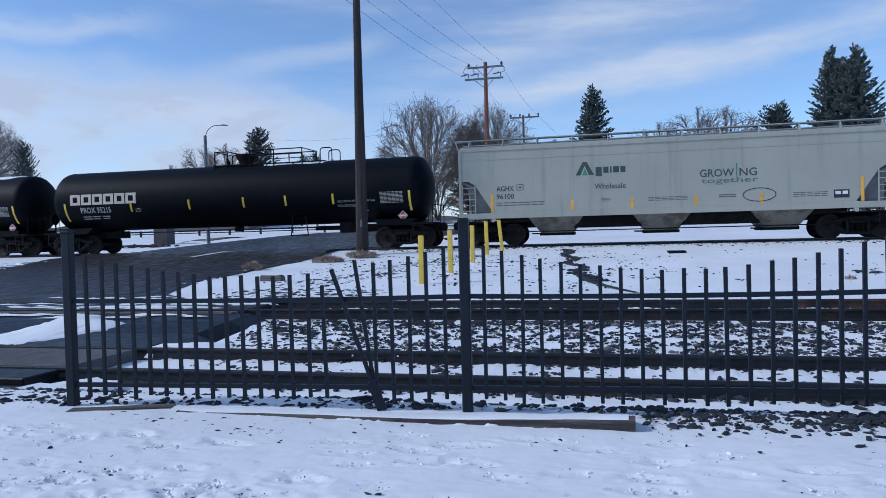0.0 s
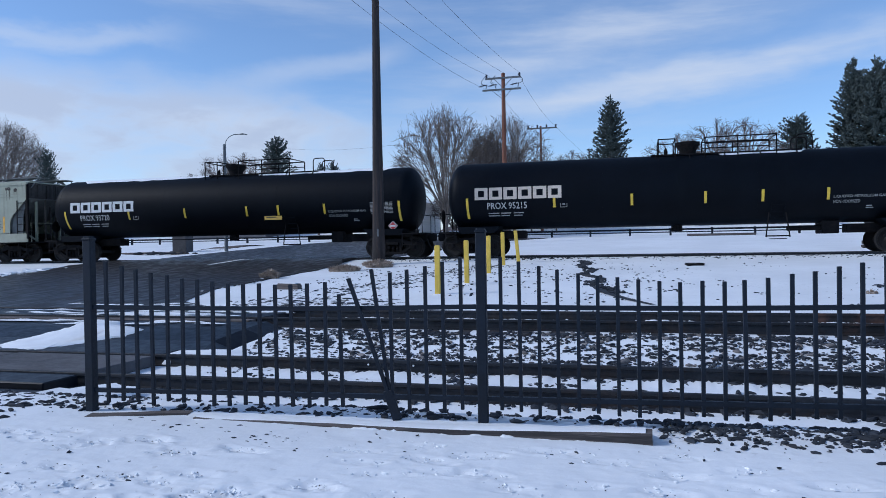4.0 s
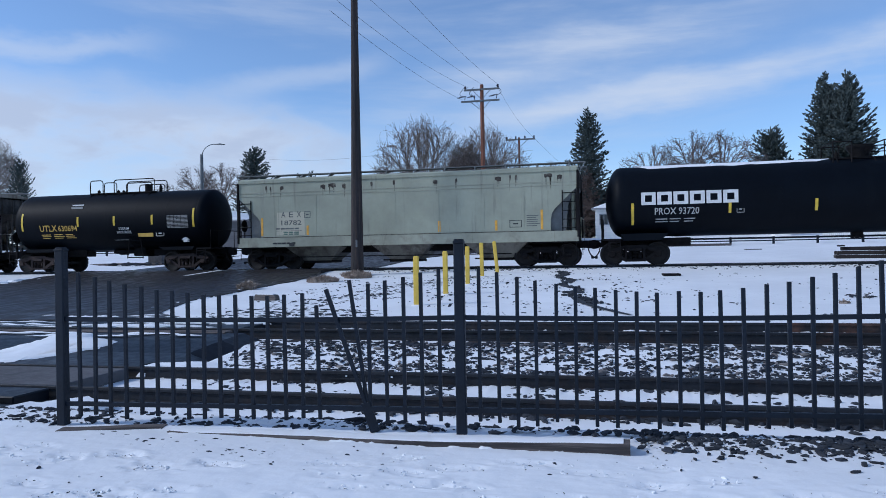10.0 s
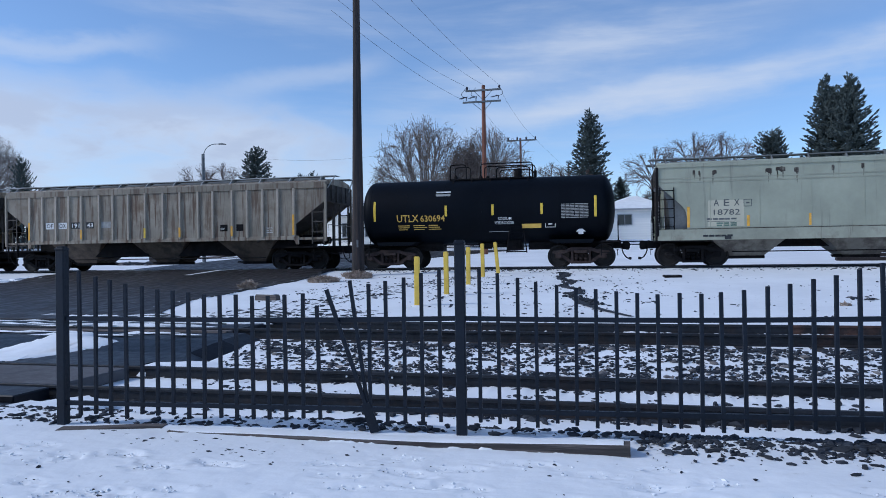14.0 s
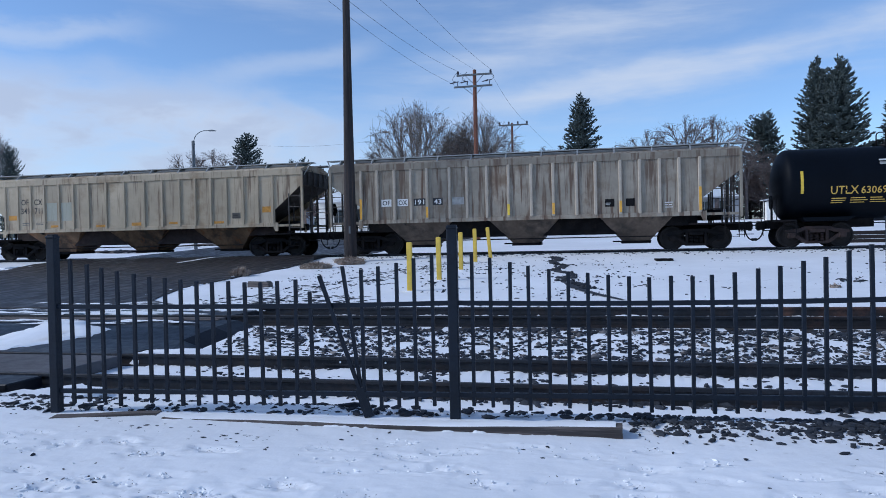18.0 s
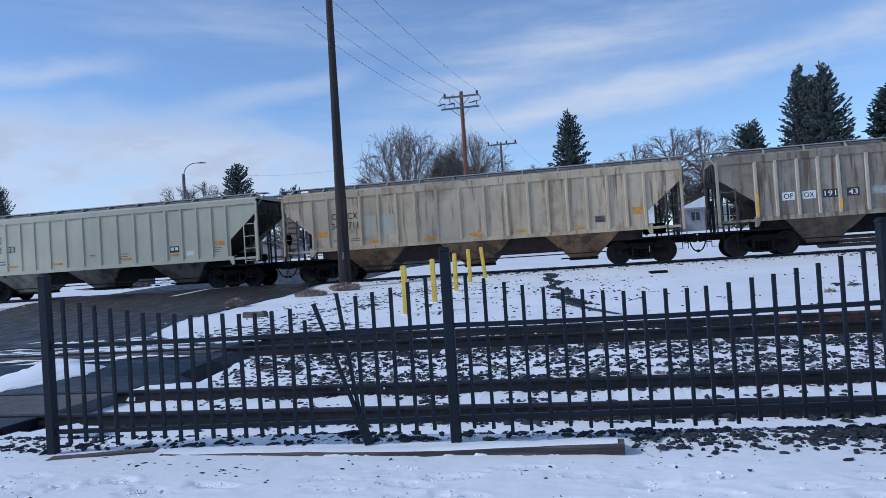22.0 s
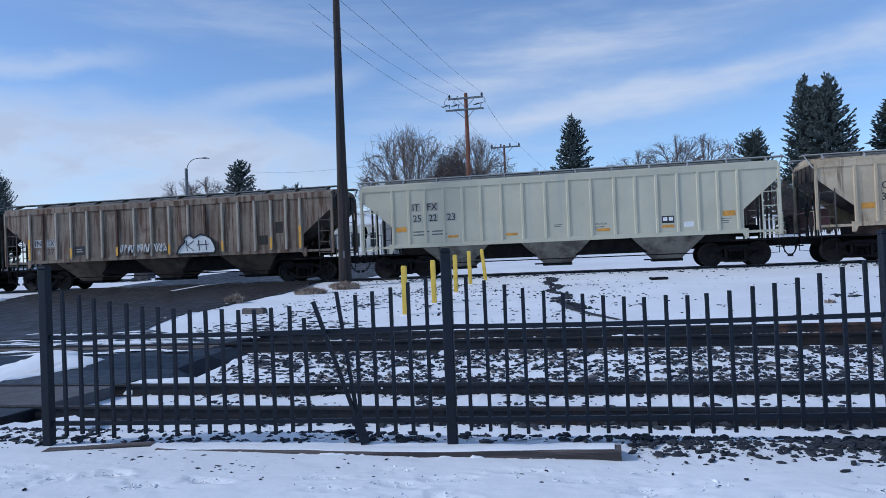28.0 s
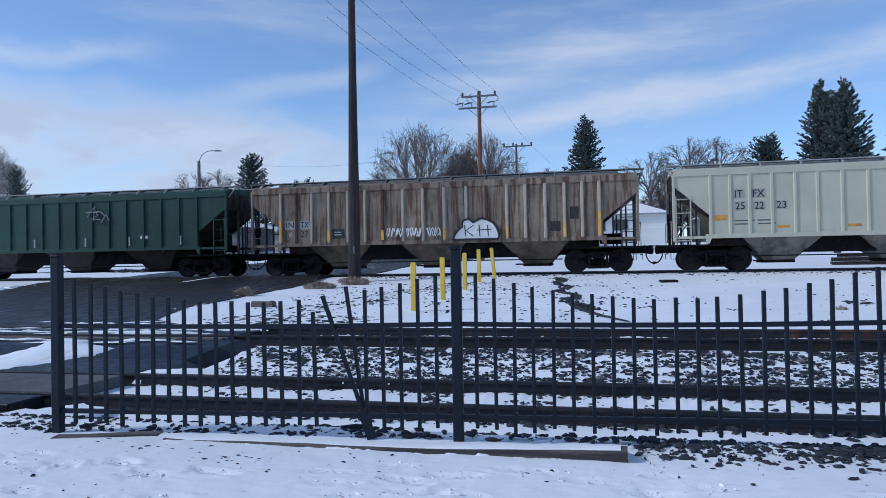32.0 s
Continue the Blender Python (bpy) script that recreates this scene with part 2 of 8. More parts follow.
RAIL_RUST = mat("rusty_rail", (0.014, 0.013, 0.015), 0.75, 0.05, var=0.35, scale=0.9, bump=0.2, bscale=25, col2=(0.105, 0.052, 0.036), thresh=(0.46, 0.60))
RAIL_HEAD = mat("worn_rail_head", (0.30, 0.29, 0.29), 0.38, 0.8, var=0.2, scale=3, bump=0.05)
TIE = mat("sleeper_wood", (0.03, 0.026, 0.026), 0.9, var=0.3, scale=2, bump=0.5, bscale=18, stretch=(6, 1, 6))
TIMBER = mat("weathered_timber", (0.135, 0.115, 0.106), 0.9, var=0.3, scale=2, bump=0.5, bscale=20, stretch=(0.25, 5, 5), col2=(0.045, 0.040, 0.040), thresh=(0.5, 0.62))
IRON = mat("black_fence_paint", (0.004, 0.009, 0.019), 0.5, var=0.3, scale=5, bump=0.12, bscale=60, spec=0.3)
POLEWOOD = mat("dark_pole_wood", (0.034, 0.030, 0.031), 0.9, var=0.35, scale=2.2, bump=0.7, bscale=14, stretch=(5, 5, 0.25), col2=(0.075, 0.052, 0.044), thresh=(0.48, 0.66))
POLERED = mat("red_brown_pole_wood", (0.20, 0.085, 0.055), 0.85, var=0.25, scale=2, bump=0.5, bscale=14, stretch=(5, 5, 0.3))
CABLE = mat("cable", (0.03, 0.03, 0.035), 0.6, var=0.1)
INSULATOR = mat("insulator", (0.06, 0.06, 0.08), 0.25, var=0.1)
GALV = mat("galvanised_steel", (0.16, 0.17, 0.18), 0.5, 0.6, var=0.15, scale=4)
YELLOW = mat("yellow_bollard_paint", (0.72, 0.50, 0.075), 0.6, var=0.12, scale=3, bump=0.12, bscale=30, streak=((0.50, 0.34, 0.08), 0.58, 0.75, 6.0))
BARK = mat("bare_bark", (0.16, 0.13, 0.12), 0.9, var=0.3, scale=2, bump=0.3)
BARK_PALE = mat("pale_twigs", (0.26, 0.225, 0.205), 0.9, var=0.25, scale=2, bump=0.2)
BARK_MID = mat("grey_brown_twigs", (0.20, 0.168, 0.150), 0.9, var=0.25, scale=2, bump=0.2)
BARK_RED = mat("reddish_twigs", (0.17, 0.13, 0.115), 0.9, var=0.25, scale=2, bump=0.2)
NEEDLES = mat("spruce_needles", (0.102, 0.126, 0.122), 0.8, var=0.35, scale=0.8, bump=0.3, bscale=12, island=True, rand=0.45, spec=0.2)
BRONZE = mat("bronzed_cedar_needles", (0.21, 0.165, 0.15), 0.85, var=0.3, scale=1.5, bump=0.3, bscale=12, island=True, rand=0.45, spec=0.2)
DRYGRASS = mat("dry_grass", (0.50, 0.41, 0.34), 0.9, var=0.3, scale=6, bump=0.0, island=True, rand=0.5)
SIDING = mat("white_siding", (0.88, 0.855, 0.80), 0.7, var=0.06, scale=1.0, bump=0.3, bscale=2.0, stretch=(0.05, 0.05, 6))
BROWNWALL = mat("brown_cladding", (0.16, 0.12, 0.10), 0.8, var=0.2, scale=1.0)
GREYWALL = mat("grey_cladding", (0.115, 0.115, 0.125), 0.8, var=0.15, scale=1.0, bump=0.3, bscale=2.0, stretch=(0.05, 0.05, 6))
GLASS = mat("dark_glass", (0.03, 0.035, 0.04), 0.08, var=0.1, spec=0.6)
TRIM = mat("grey_trim", (0.35, 0.35, 0.36), 0.7, var=0.1)
# rolling stock
TANKBLACK = mat("tank_black_paint", (0.0026, 0.0045, 0.0082), 0.55, var=0.15, scale=0.7, bump=0.0, streak=((0.0034, 0.0054, 0.0088), 0.50, 0.72, 2.4), spec=0.09, rvar=0.02)
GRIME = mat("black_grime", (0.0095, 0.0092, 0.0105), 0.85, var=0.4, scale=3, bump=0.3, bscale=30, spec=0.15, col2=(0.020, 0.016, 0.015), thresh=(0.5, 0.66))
TRUCK_RUST = mat("brown_truck_grime", (0.034, 0.021, 0.019), 0.8, var=0.4, scale=4, bump=0.3, bscale=30, col2=(0.03, 0.024, 0.024), thresh=(0.5, 0.66))
WHEEL = mat("wheel_steel", (0.011, 0.0095, 0.0098), 0.7, 0.1, var=0.35, scale=4, bump=0.1)
HOSE = mat("rubber_hose", (0.015, 0.015, 0.017), 0.7, var=0.2)
WHITE = mat("white_marking", (0.74, 0.74, 0.73), 0.6, var=0.08, scale=4, bump=0.0)
CHALK = mat("chalky_marking", (0.50, 0.50, 0.49), 0.6, var=0.15, scale=6, bump=0.0)
CREAM = mat("cream_marking", (0.66, 0.57, 0.48), 0.6, var=0.1, scale=4, bump=0.0)
FADED = mat("faded_marking", (0.34, 0.34, 0.33), 0.6, var=0.2, scale=6, bump=0.0)
AMBER = mat("amber_marking", (0.65, 0.42, 0.08), 0.6, var=0.1, scale=4, bump=0.0)
DARKMARK = mat("dark_marking", (0.030, 0.032, 0.034), 0.6, var=0.15, scale=6, bump=0.0)
FOREST = mat("dark_green_marking", (0.050, 0.078, 0.066), 0.6, var=0.15, scale=6, bump=0.0)
GREENMARK = mat("green_marking", (0.05, 0.26, 0.13), 0.6, var=0.15, scale=6, bump=0.0)
FADED_GREEN = mat("faded_green_marking", (0.11, 0.18, 0.14), 0.6, var=0.2, scale=6, bump=0.0)
GREYMARK = mat("grey_marking", (0.115, 0.12, 0.12), 0.6, var=0.2, scale=6, bump=0.0)
REDMARK = mat("red_marking", (0.62, 0.06, 0.06), 0.6, var=0.1, scale=6, bump=0.0)
REFLECT = mat("yellow_reflector", (0.78, 0.55, 0.06), 0.4, var=0.12, scale=5, bump=0.0)
STENCIL_GREY = mat("stencil_grey", (0.36, 0.335, 0.285), 0.6, var=0.1, scale=5, bump=0.0)
DULL_ORANGE = mat("dull_orange_reflector", (0.56, 0.27, 0.045), 0.5, var=0.25, scale=6, bump=0.0)
ORANGE = mat("orange_reflector", (0.76, 0.40, 0.06), 0.4, var=0.15, scale=5, bump=0.0)
P_AG = mat("pale_grey_car_paint", (0.375, 0.372, 0.318), 0.5, var=0.06, scale=0.5, bump=0.03, bscale=20, streak=((0.30, 0.298, 0.256), 0.50, 0.78, 3.6))
P_AE = mat("pale_green_car_paint", (0.352, 0.365, 0.28), 0.55, var=0.12, scale=0.6, bump=0.04, bscale=20, streak=((0.19, 0.185, 0.15), 0.55, 0.80, 5.0))
P_SILL = mat("dirty_pale_green_sill", (0.33, 0.335, 0.26), 0.65, var=0.2, scale=0.7, bump=0.08, bscale=20, col2=(0.19, 0.165, 0.13), thresh=(0.54, 0.72), streak=((0.12, 0.09, 0.068), 0.60, 0.74, 5.0))
STAIN = mat("faint_rust_stain", (0.21, 0.205, 0.16), 0.7, var=0.25, scale=5, bump=0.05)
RIB_PALE = mat("pale_rib_paint", (0.42, 0.365, 0.295), 0.7, var=0.14, scale=1.2, bump=0.06, bscale=20, streak=((0.26, 0.21, 0.17), 0.55, 0.78, 5.0))
RIB_RUST = mat("rusty_rib", (0.095, 0.052, 0.038), 0.8, var=0.25, scale=2, bump=0.1)
BARN = mat("dark_red_boards", (0.055, 0.022, 0.022), 0.8, var=0.2, scale=1.0, bump=0.3, bscale=2.0, stretch=(6, 6, 0.05))
# soot on the car ends, with their shade mixed into the same dark colour
END_SOOT_SHADE = mat("sooty_shaded_end_sheet", (0.050, 0.044, 0.040), 0.85, var=0.3, scale=0.9, bump=0.1, bscale=20, col2=(0.105, 0.092, 0.080), thresh=(0.50, 0.72), streak=((0.020, 0.018, 0.017), 0.46, 0.70, 4.0))
BAY_DUST = mat("dusty_bay_sheet", (0.135, 0.104, 0.080), 0.85, var=0.3, scale=0.9, bump=0.15, bscale=20, col2=(0.045, 0.037, 0.033), thresh=(0.44, 0.64))
PALE_BLUE = mat("pale_blue_repaint", (0.40, 0.392, 0.315), 0.65, var=0.08, scale=1.2, bump=0.03, streak=((0.26, 0.24, 0.19), 0.52, 0.75, 5.0))
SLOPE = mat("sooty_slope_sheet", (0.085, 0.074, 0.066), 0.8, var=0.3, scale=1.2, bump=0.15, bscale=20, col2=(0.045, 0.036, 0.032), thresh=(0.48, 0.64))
RUN = mat("rust_run_stain", (0.055, 0.045, 0.038), 0.8, var=0.3, scale=6, bump=0.05, col2=(0.19, 0.18, 0.145), thresh=(0.50, 0.62))
P_OX = mat("streaked_grey_car_paint", (0.34, 0.300, 0.238), 0.65, var=0.22, scale=0.7, bump=0.06, bscale=20, col2=(0.20, 0.142, 0.095), thresh=(0.46, 0.66), streak=((0.125, 0.078, 0.052), 0.47, 0.64, 6.5), rand=0.38)
P_OC = mat("weathered_beige_car_paint", (0.53, 0.435, 0.305), 0.65, var=0.14, scale=0.6, bump=0.06, bscale=20, col2=(0.30, 0.20, 0.11), thresh=(0.47, 0.70), streak=((0.19, 0.13, 0.085), 0.51, 0.70, 6.0), rand=0.26)
P_IT = mat("pale_green_grey_car_paint", (0.515, 0.488, 0.372), 0.55, var=0.07, scale=0.6, bump=0.04, bscale=20, streak=((0.40, 0.41, 0.38), 0.50, 0.78, 2.0), rand=0.07)
P_IN = mat("rust_streaked_car_paint", (0.275, 0.220, 0.168), 0.75, var=0.24, scale=0.8, bump=0.08, bscale=20, col2=(0.115, 0.070, 0.050), thresh=(0.55, 0.70), streak=((0.105, 0.052, 0.033), 0.45, 0.60, 5.2), rand=0.42)
P_GR = mat("green_car_paint", (0.007, 0.050, 0.034), 0.5, var=0.18, scale=0.6, bump=0.05, bscale=20, streak=((0.012, 0.032, 0.024), 0.50, 0.76, 2.2), rand=0.3)
BAY_RUST = mat("rusty_bay_sheet", (0.21, 0.130, 0.075), 0.8, var=0.35, scale=1.1, bump=0.15, bscale=20, col2=(0.055, 0.040, 0.032), thresh=(0.46, 0.60), streak=((0.20, 0.088, 0.036), 0.56, 0.68, 3.5))
BAY_DARK = mat("sooty_bay_sheet", (0.050, 0.043, 0.037), 0.8, var=0.3, scale=1.0, bump=0.15, bscale=20, col2=(0.035, 0.030, 0.028), thresh=(0.46, 0.62))
BAY_GREY = mat("grey_bay_sheet", (0.20, 0.19, 0.165), 0.7, var=0.2, scale=1.0, bump=0.1, bscale=20, col2=(0.085, 0.075, 0.065), thresh=(0.46, 0.62))
BOARD = mat("galvanised_running_board", (0.36, 0.37, 0.37), 0.6, 0.2, var=0.15, scale=1.5, bump=0.1)
# dirty roofs and walks; the same dark grey paints shade on slope webs
DARKROOF_SHADE = mat("dirty_roof_and_end_shade", (0.17, 0.18, 0.18), 0.75, var=0.2, scale=1.5, bump=0.2)


# ---------------------------------------------------------------- mesh helpers
def box(bm, x0, x1, y0, y1, z0, z1, bevel=0.0):
    r = bmesh.ops.create_cube(bm, size=1, matrix=Matrix.LocRotScale(((x0 + x1) / 2, (y0 + y1) / 2, (z0 + z1) / 2), None, (abs(x1 - x0), abs(y1 - y0), abs(z1 - z0))))
    if bevel:
        es = list({e for v in r["verts"] for e in v.link_edges})
        bmesh.ops.bevel(bm, geom=es, offset=bevel, segments=1, affect="EDGES")


def rod(bm, a, b, r0, r1=None, seg=8):
    a, b = Vector(a), Vector(b)
    d = b - a
    m = Matrix.Translation((a + b) / 2) @ d.to_track_quat("Z", "Y").to_matrix().to_4x4()
    bmesh.ops.create_cone(bm, cap_ends=True, segments=seg, radius1=r0, radius2=r0 if r1 is None else r1, depth=d.length, matrix=m)


def pipe(bm, pts, r, seg=6):
    """One unbroken tube through the points."""
    pts = [Vector(p) for p in pts]
    rings = []
    for k, p in enumerate(pts):
        d = (pts[min(k + 1, len(pts) - 1)] - pts[max(k - 1, 0)]).normalized()
        ref = Vector((0, 1, 0)) if abs(d.y) < 0.9 else Vector((0, 0, 1))
        u = d.cross(ref).normalized()
        v = d.cross(u)
        rings.append([bm.verts.new(p + (u * math.cos(2 * math.pi * i / seg) + v * math.sin(2 * math.pi * i / seg)) * r) for i in range(seg)])
    fs = [bm.faces.new(rings[0]), bm.faces.new(rings[-1])]
    for a, b in zip(rings[:-1], rings[1:]):
        fs += [bm.faces.new((a[i], a[(i + 1) % seg], b[(i + 1) % seg], b[i])) for i in range(seg)]
    bmesh.ops.recalc_face_normals(bm, faces=fs)


def prism(bm, poly, y0, y1, axis="y"):
    """A flat outline (x, z), pushed from y0 to y1; axis 'x': outline (y, z), pushed along x."""
    put = (lambda p, q: (p[0], q, p[1])) if axis == "y" else (lambda p, q: (q, p[0], p[1]))
    a = [bm.verts.new(put(p, y0)) for p in poly]
    b = [bm.verts.new(put(p, y1)) for p in poly]
    n = len(poly)
    fs = [bm.faces.new(a[::-1]), bm.faces.new(b)] + [bm.faces.new((a[i], a[(i + 1) % n], b[(i + 1) % n], b[i])) for i in range(n)]
    bmesh.ops.recalc_face_normals(bm, faces=fs)


def lathe(bm, prof, axis="y", seg=28, x=0, y=0, z=0):
    """Turns (offset along the axis, radius) about an axis."""
    rings = []
    for o, r in prof:
        ring = []
        for k in range(seg):
            a = 2 * math.pi * k / seg
            c, s = r * math.cos(a), r * math.sin(a)
            ring.append(bm.verts.new((x + c, y + o, z + s) if axis == "y" else (x + o, y + c, z + s) if axis == "x" else (x + c, y + s, z + o)))
        rings.append(ring)
    fs = []
    for p, q in zip(rings[:-1], rings[1:]):
        fs += [bm.faces.new((p[k], p[(k + 1) % seg], q[(k + 1) % seg], q[k])) for k in range(seg)]
    fs += [bm.faces.new(rings[0]), bm.faces.new(rings[-1])]
    bmesh.ops.recalc_face_normals(bm, faces=fs)


def part(name, bm, material, parent=None, label="", smooth=False):
    me = bpy.data.meshes.new(name)
    bm.to_mesh(me)
    bm.free()
    me.materials.append(material)
    if smooth:
        me.shade_smooth()
        me.set_sharp_from_angle(angle=radians(38))
    ob = new(name, me)
    ob.parent = parent
    return tagged(ob, label)


def soup(name, verts, faces, material, parent=None, label=""):
    me = bpy.data.meshes.new(name)
    me.from_pydata(verts, [], faces)
    me.materials.append(material)
    ob = new(name, me)
    ob.parent = parent
    return tagged(ob, label)


def slab(name, x0, x1, y0, y1, z0, z1, material, parent=None, label="", bevel=0.0):
    bm = bmesh.new()
    box(bm, x0, x1, y0, y1, z0, z1, bevel)
    return part(name, bm, material, parent, label)


def empty(name, m=None):
    ob = new(name)
    if m is not None:
        ob.matrix_basis = m
    return ob


def ramp(x, pts):
    if x <= pts[0][0]:
        return pts[0][1]
    for (a, p), (b, q) in zip(pts[:-1], pts[1:]):
        if x <= b:
            return p + (q - p) * (x - a) / (b - a)
    return pts[-1][1]


# ---------------------------------------------------------------- ground, road, tracks
PROFILE = [(-60, 0.10), (0, 0.06), (4.5, 0.0), (5.3, -0.03), (6.55, -0.44), (6.9, -0.462), (7.3, -0.462), (7.5, -0.46), (9.7, -0.455), (10.3, -0.43), (11.3, -0.235), (14.2, -0.215),
           (16.0, -0.16), (27.4, 0.39), (28.8, 0.455), (29.9, 0.572), (32.1, 0.572), (33.2, 0.49), (36.0, 0.46), (56.0, 1.50), (66.0, 2.38), (90.0, 2.7), (700.0, 3.0)]


def ground_z(x, y):
    return ramp(y, PROFILE)


def boot_prints():
    """Short trails of prints, more of them towards the road."""
    rng = random.Random(4)
    prints = []
    for trail in range(27):
        px, py, a = rng.uniform(-4.4, 0.2) if trail < 18 else rng.uniform(-0.5, 3.4), rng.uniform(2.7, 4.2), rng.uniform(-0.35, 0.35)
        for k in range(rng.randint(2, 6)):
            prints.append((px, py + (0.08 if k % 2 else -0.08), a + rng.uniform(-0.25, 0.25), rng.uniform(0.6, 1.1)))
            px, py = px + 0.38 * math.cos(a), py + 0.38 * math.sin(a) * 0.6
    return prints


PRINTS = boot_prints()


def ground_sheet():
    ys = [-60, -40, -20, -8, -3] + [0, 0.8, 1.6] + list(np.arange(2.4, 4.4, 0.020)) + list(np.arange(4.4, 4.7, 0.04)) + list(np.arange(4.7, 5.2, 0.06)) + list(np.arange(5.2, 7, 0.15)) + list(np.arange(7, 16, 0.3)) + list(np.arange(16, 40, 0.8)) + list(np.arange(40, 100, 3)) + [120, 160, 220, 320, 480, 700]
    xs = [-700, -400, -250, -160, -110, -80] + list(np.arange(-60, -12, 2.0)) + list(np.arange(-12, -4.8, 0.3)) + list(np.arange(-4.8, 4.0, 0.026)) + list(np.arange(4.0, 5.0, 0.05)) + list(np.arange(5.0, 12, 0.3)) + list(np.arange(12, 60, 2.0)) + [60, 80, 110, 160, 250, 400, 700]
    vs = []
    for y in ys:
        soft = 0.0 if 6.7 < y < 9.9 or 11.6 < y < 14.1 or 28.6 < y < 33.2 else 1.0
        for x in xs:
            n = noise.noise(Vector((x * 0.7, y * 0.9, 0.3))) * (0.010 if y < 5 else 0.022) + noise.noise(Vector((x * 2.6, y * 2.8, 5.1))) * (0.005 if y < 5 else 0.012)
            if 2.0 < y < 5.2 and abs(x) < 5.2:
                n += noise.noise(Vector((x * 6.5, y * 8.0, 1.1))) * 0.003 + noise.noise(Vector((x * 15, y * 17, 2.1))) * 0.003 * max(0.0, noise.noise(Vector((x * 1.1, y * 1.6, 7.7))) + 0.25)
                n -= 0.018 * max(0.0, noise.noise(Vector((x * 2.1, y * 3.3, 9.0))) - 0.28)
                for px, py, a, deep in PRINTS:
                    if abs(x - px) < 0.25 and abs(y - py) < 0.2:
                        u, v = (x - px) * math.cos(a) + (y - py) * math.sin(a), (y - py) * math.cos(a) - (x - px) * math.sin(a)
                        q = (u / 0.15) ** 2 + (v / 0.06) ** 2
                        n += deep * (-0.010 * math.exp(-q * q * 1.2) + 0.004 * math.exp(-(q - 1.9) ** 2) - 0.032 * max(0.0, noise.noise(Vector((x * 17, y * 34, 3.3))) - 0.05) * math.exp(-q * 0.4))
            vs.append((x, y, ground_z(x, y) + (n * soft if 1 < y < 40 else 0.0)))
    w = len(xs)
    fs = [(j * w + i, j * w + i + 1, (j + 1) * w + i + 1, (j + 1) * w + i) for j in range(len(ys) - 1) for i in range(w - 1)]
    ob = soup("ground", vs, fs, SNOW)
    ob.data.shade_smooth()
    tagged(ob, "trodden snow over level ground, thin in places", "ground", kind="structure")


ground_sheet()


def hump(y):
    """The road climbs to the height of the rails where it crosses the train's track."""
    if not 25.5 < y < 37.5:
        return 0.0
    return max(0.0, ramp(y, [(25.5, 0.298), (29.2, 0.623), (32.8, 0.623), (37.5, 0.538)]) - ground_z(0, y))


def sheet(name, rows, material, lift, label, category, kind="structure", skirt=0.12, shoulder=0.0):
    """A strip with thickness over the ground: rows of (y, x from, x to)."""
    bm = bmesh.new()
    prev = None
    n = 14
    dense = []
    for (ya, a0, a1), (yb, b0, b1) in zip(rows[:-1], rows[1:]):
        k = max(1, int(abs(yb - ya) / 0.5))
        dense += [(ya + (yb - ya) * i / k, a0 + (b0 - a0) * i / k, a1 + (b1 - a1) * i / k) for i in range(k)]
    dense.append(rows[-1])
    for y, x0, x1 in dense:
        j0, j1 = noise.noise(Vector((y * 1.3, 1.7, 0))) * 0.12, noise.noise(Vector((y * 1.1, 9.2, 0))) * 0.16
        row = [bm.verts.new((x0 + j0, y, ground_z(x0, y) - skirt))]
        row += [bm.verts.new((x0 + j0 + (x1 + j1 - x0 - j0) * i / n, y, ground_z(0, y) + lift + hump(y) * (name == "road"))) for i in range(n + 1)]
        row.append(bm.verts.new((x1 + j1 + shoulder, y, ground_z(x1, y) - (0.02 if shoulder else skirt))))
        if prev:
            for i in range(len(row) - 1):
                bm.faces.new((prev[i], prev[i + 1], row[i + 1], row[i]))
        prev = row
    bmesh.ops.recalc_face_normals(bm, faces=bm.faces)
    ob = part(name, bm, material)
    return tagged(ob, label, category, kind=kind)


ROAD_ROWS = [(5.75, -34, -7.6), (6.3, -34, -6.7), (6.95, -34, -6.25)]
sheet("road", ROAD_ROWS, ASPHALT_DARK, 0.075, "dark wet asphalt approach to the level crossing", "road")
sheet("road", [(9.62, -34, -6.45), (10.4, -34, -6.6), (11.7, -34, -6.35)], ASPHALT_DARK, 0.13, "dark wet asphalt between two railway tracks", "road", shoulder=0.42)
sheet("road", [(13.75, -34, -6.0), (14.6, -34, -8.0), (15.3, -33, -10.0), (16.1, -32, -11.2), (18.9, -28, -12.0), (21.5, -26, -11.9), (25.3, -24.6, -11.7), (27.6, -25.0, -11.8), (28.9, -24.4, -12.2), (30.16, -23.4, -12.0)],
      ASPHALT, 0.035, "dark wet asphalt road, cleared of snow, between the tracks", "road")
sheet("road", [(30.34, -23.3, -11.9), (31.66, -23.3, -12.1)], ASPHALT, 0.030, "asphalt filling between the rails at the crossing", "road")
sheet("road", [(31.84, -23.5, -12.1), (33.0, -24.4, -12.4), (36.0, -27.0, -12.4), (38.0, -27.8, -12.4), (41.0, -27.5, -12.3), (45.0, -27.0, -12.2), (49.0, -26.2, -10.5), (53.0, -25.2, -8.5), (55.3, -23.5, -6.5)], ASPHALT, 0.035, "dark asphalt road beyond the crossing", "road")
sheet("path", [(36.3, -75, -29.5), (37.6, -75, -30.2)], ASPHALT, 0.025, "narrow dark asphalt path beside the line", "path")


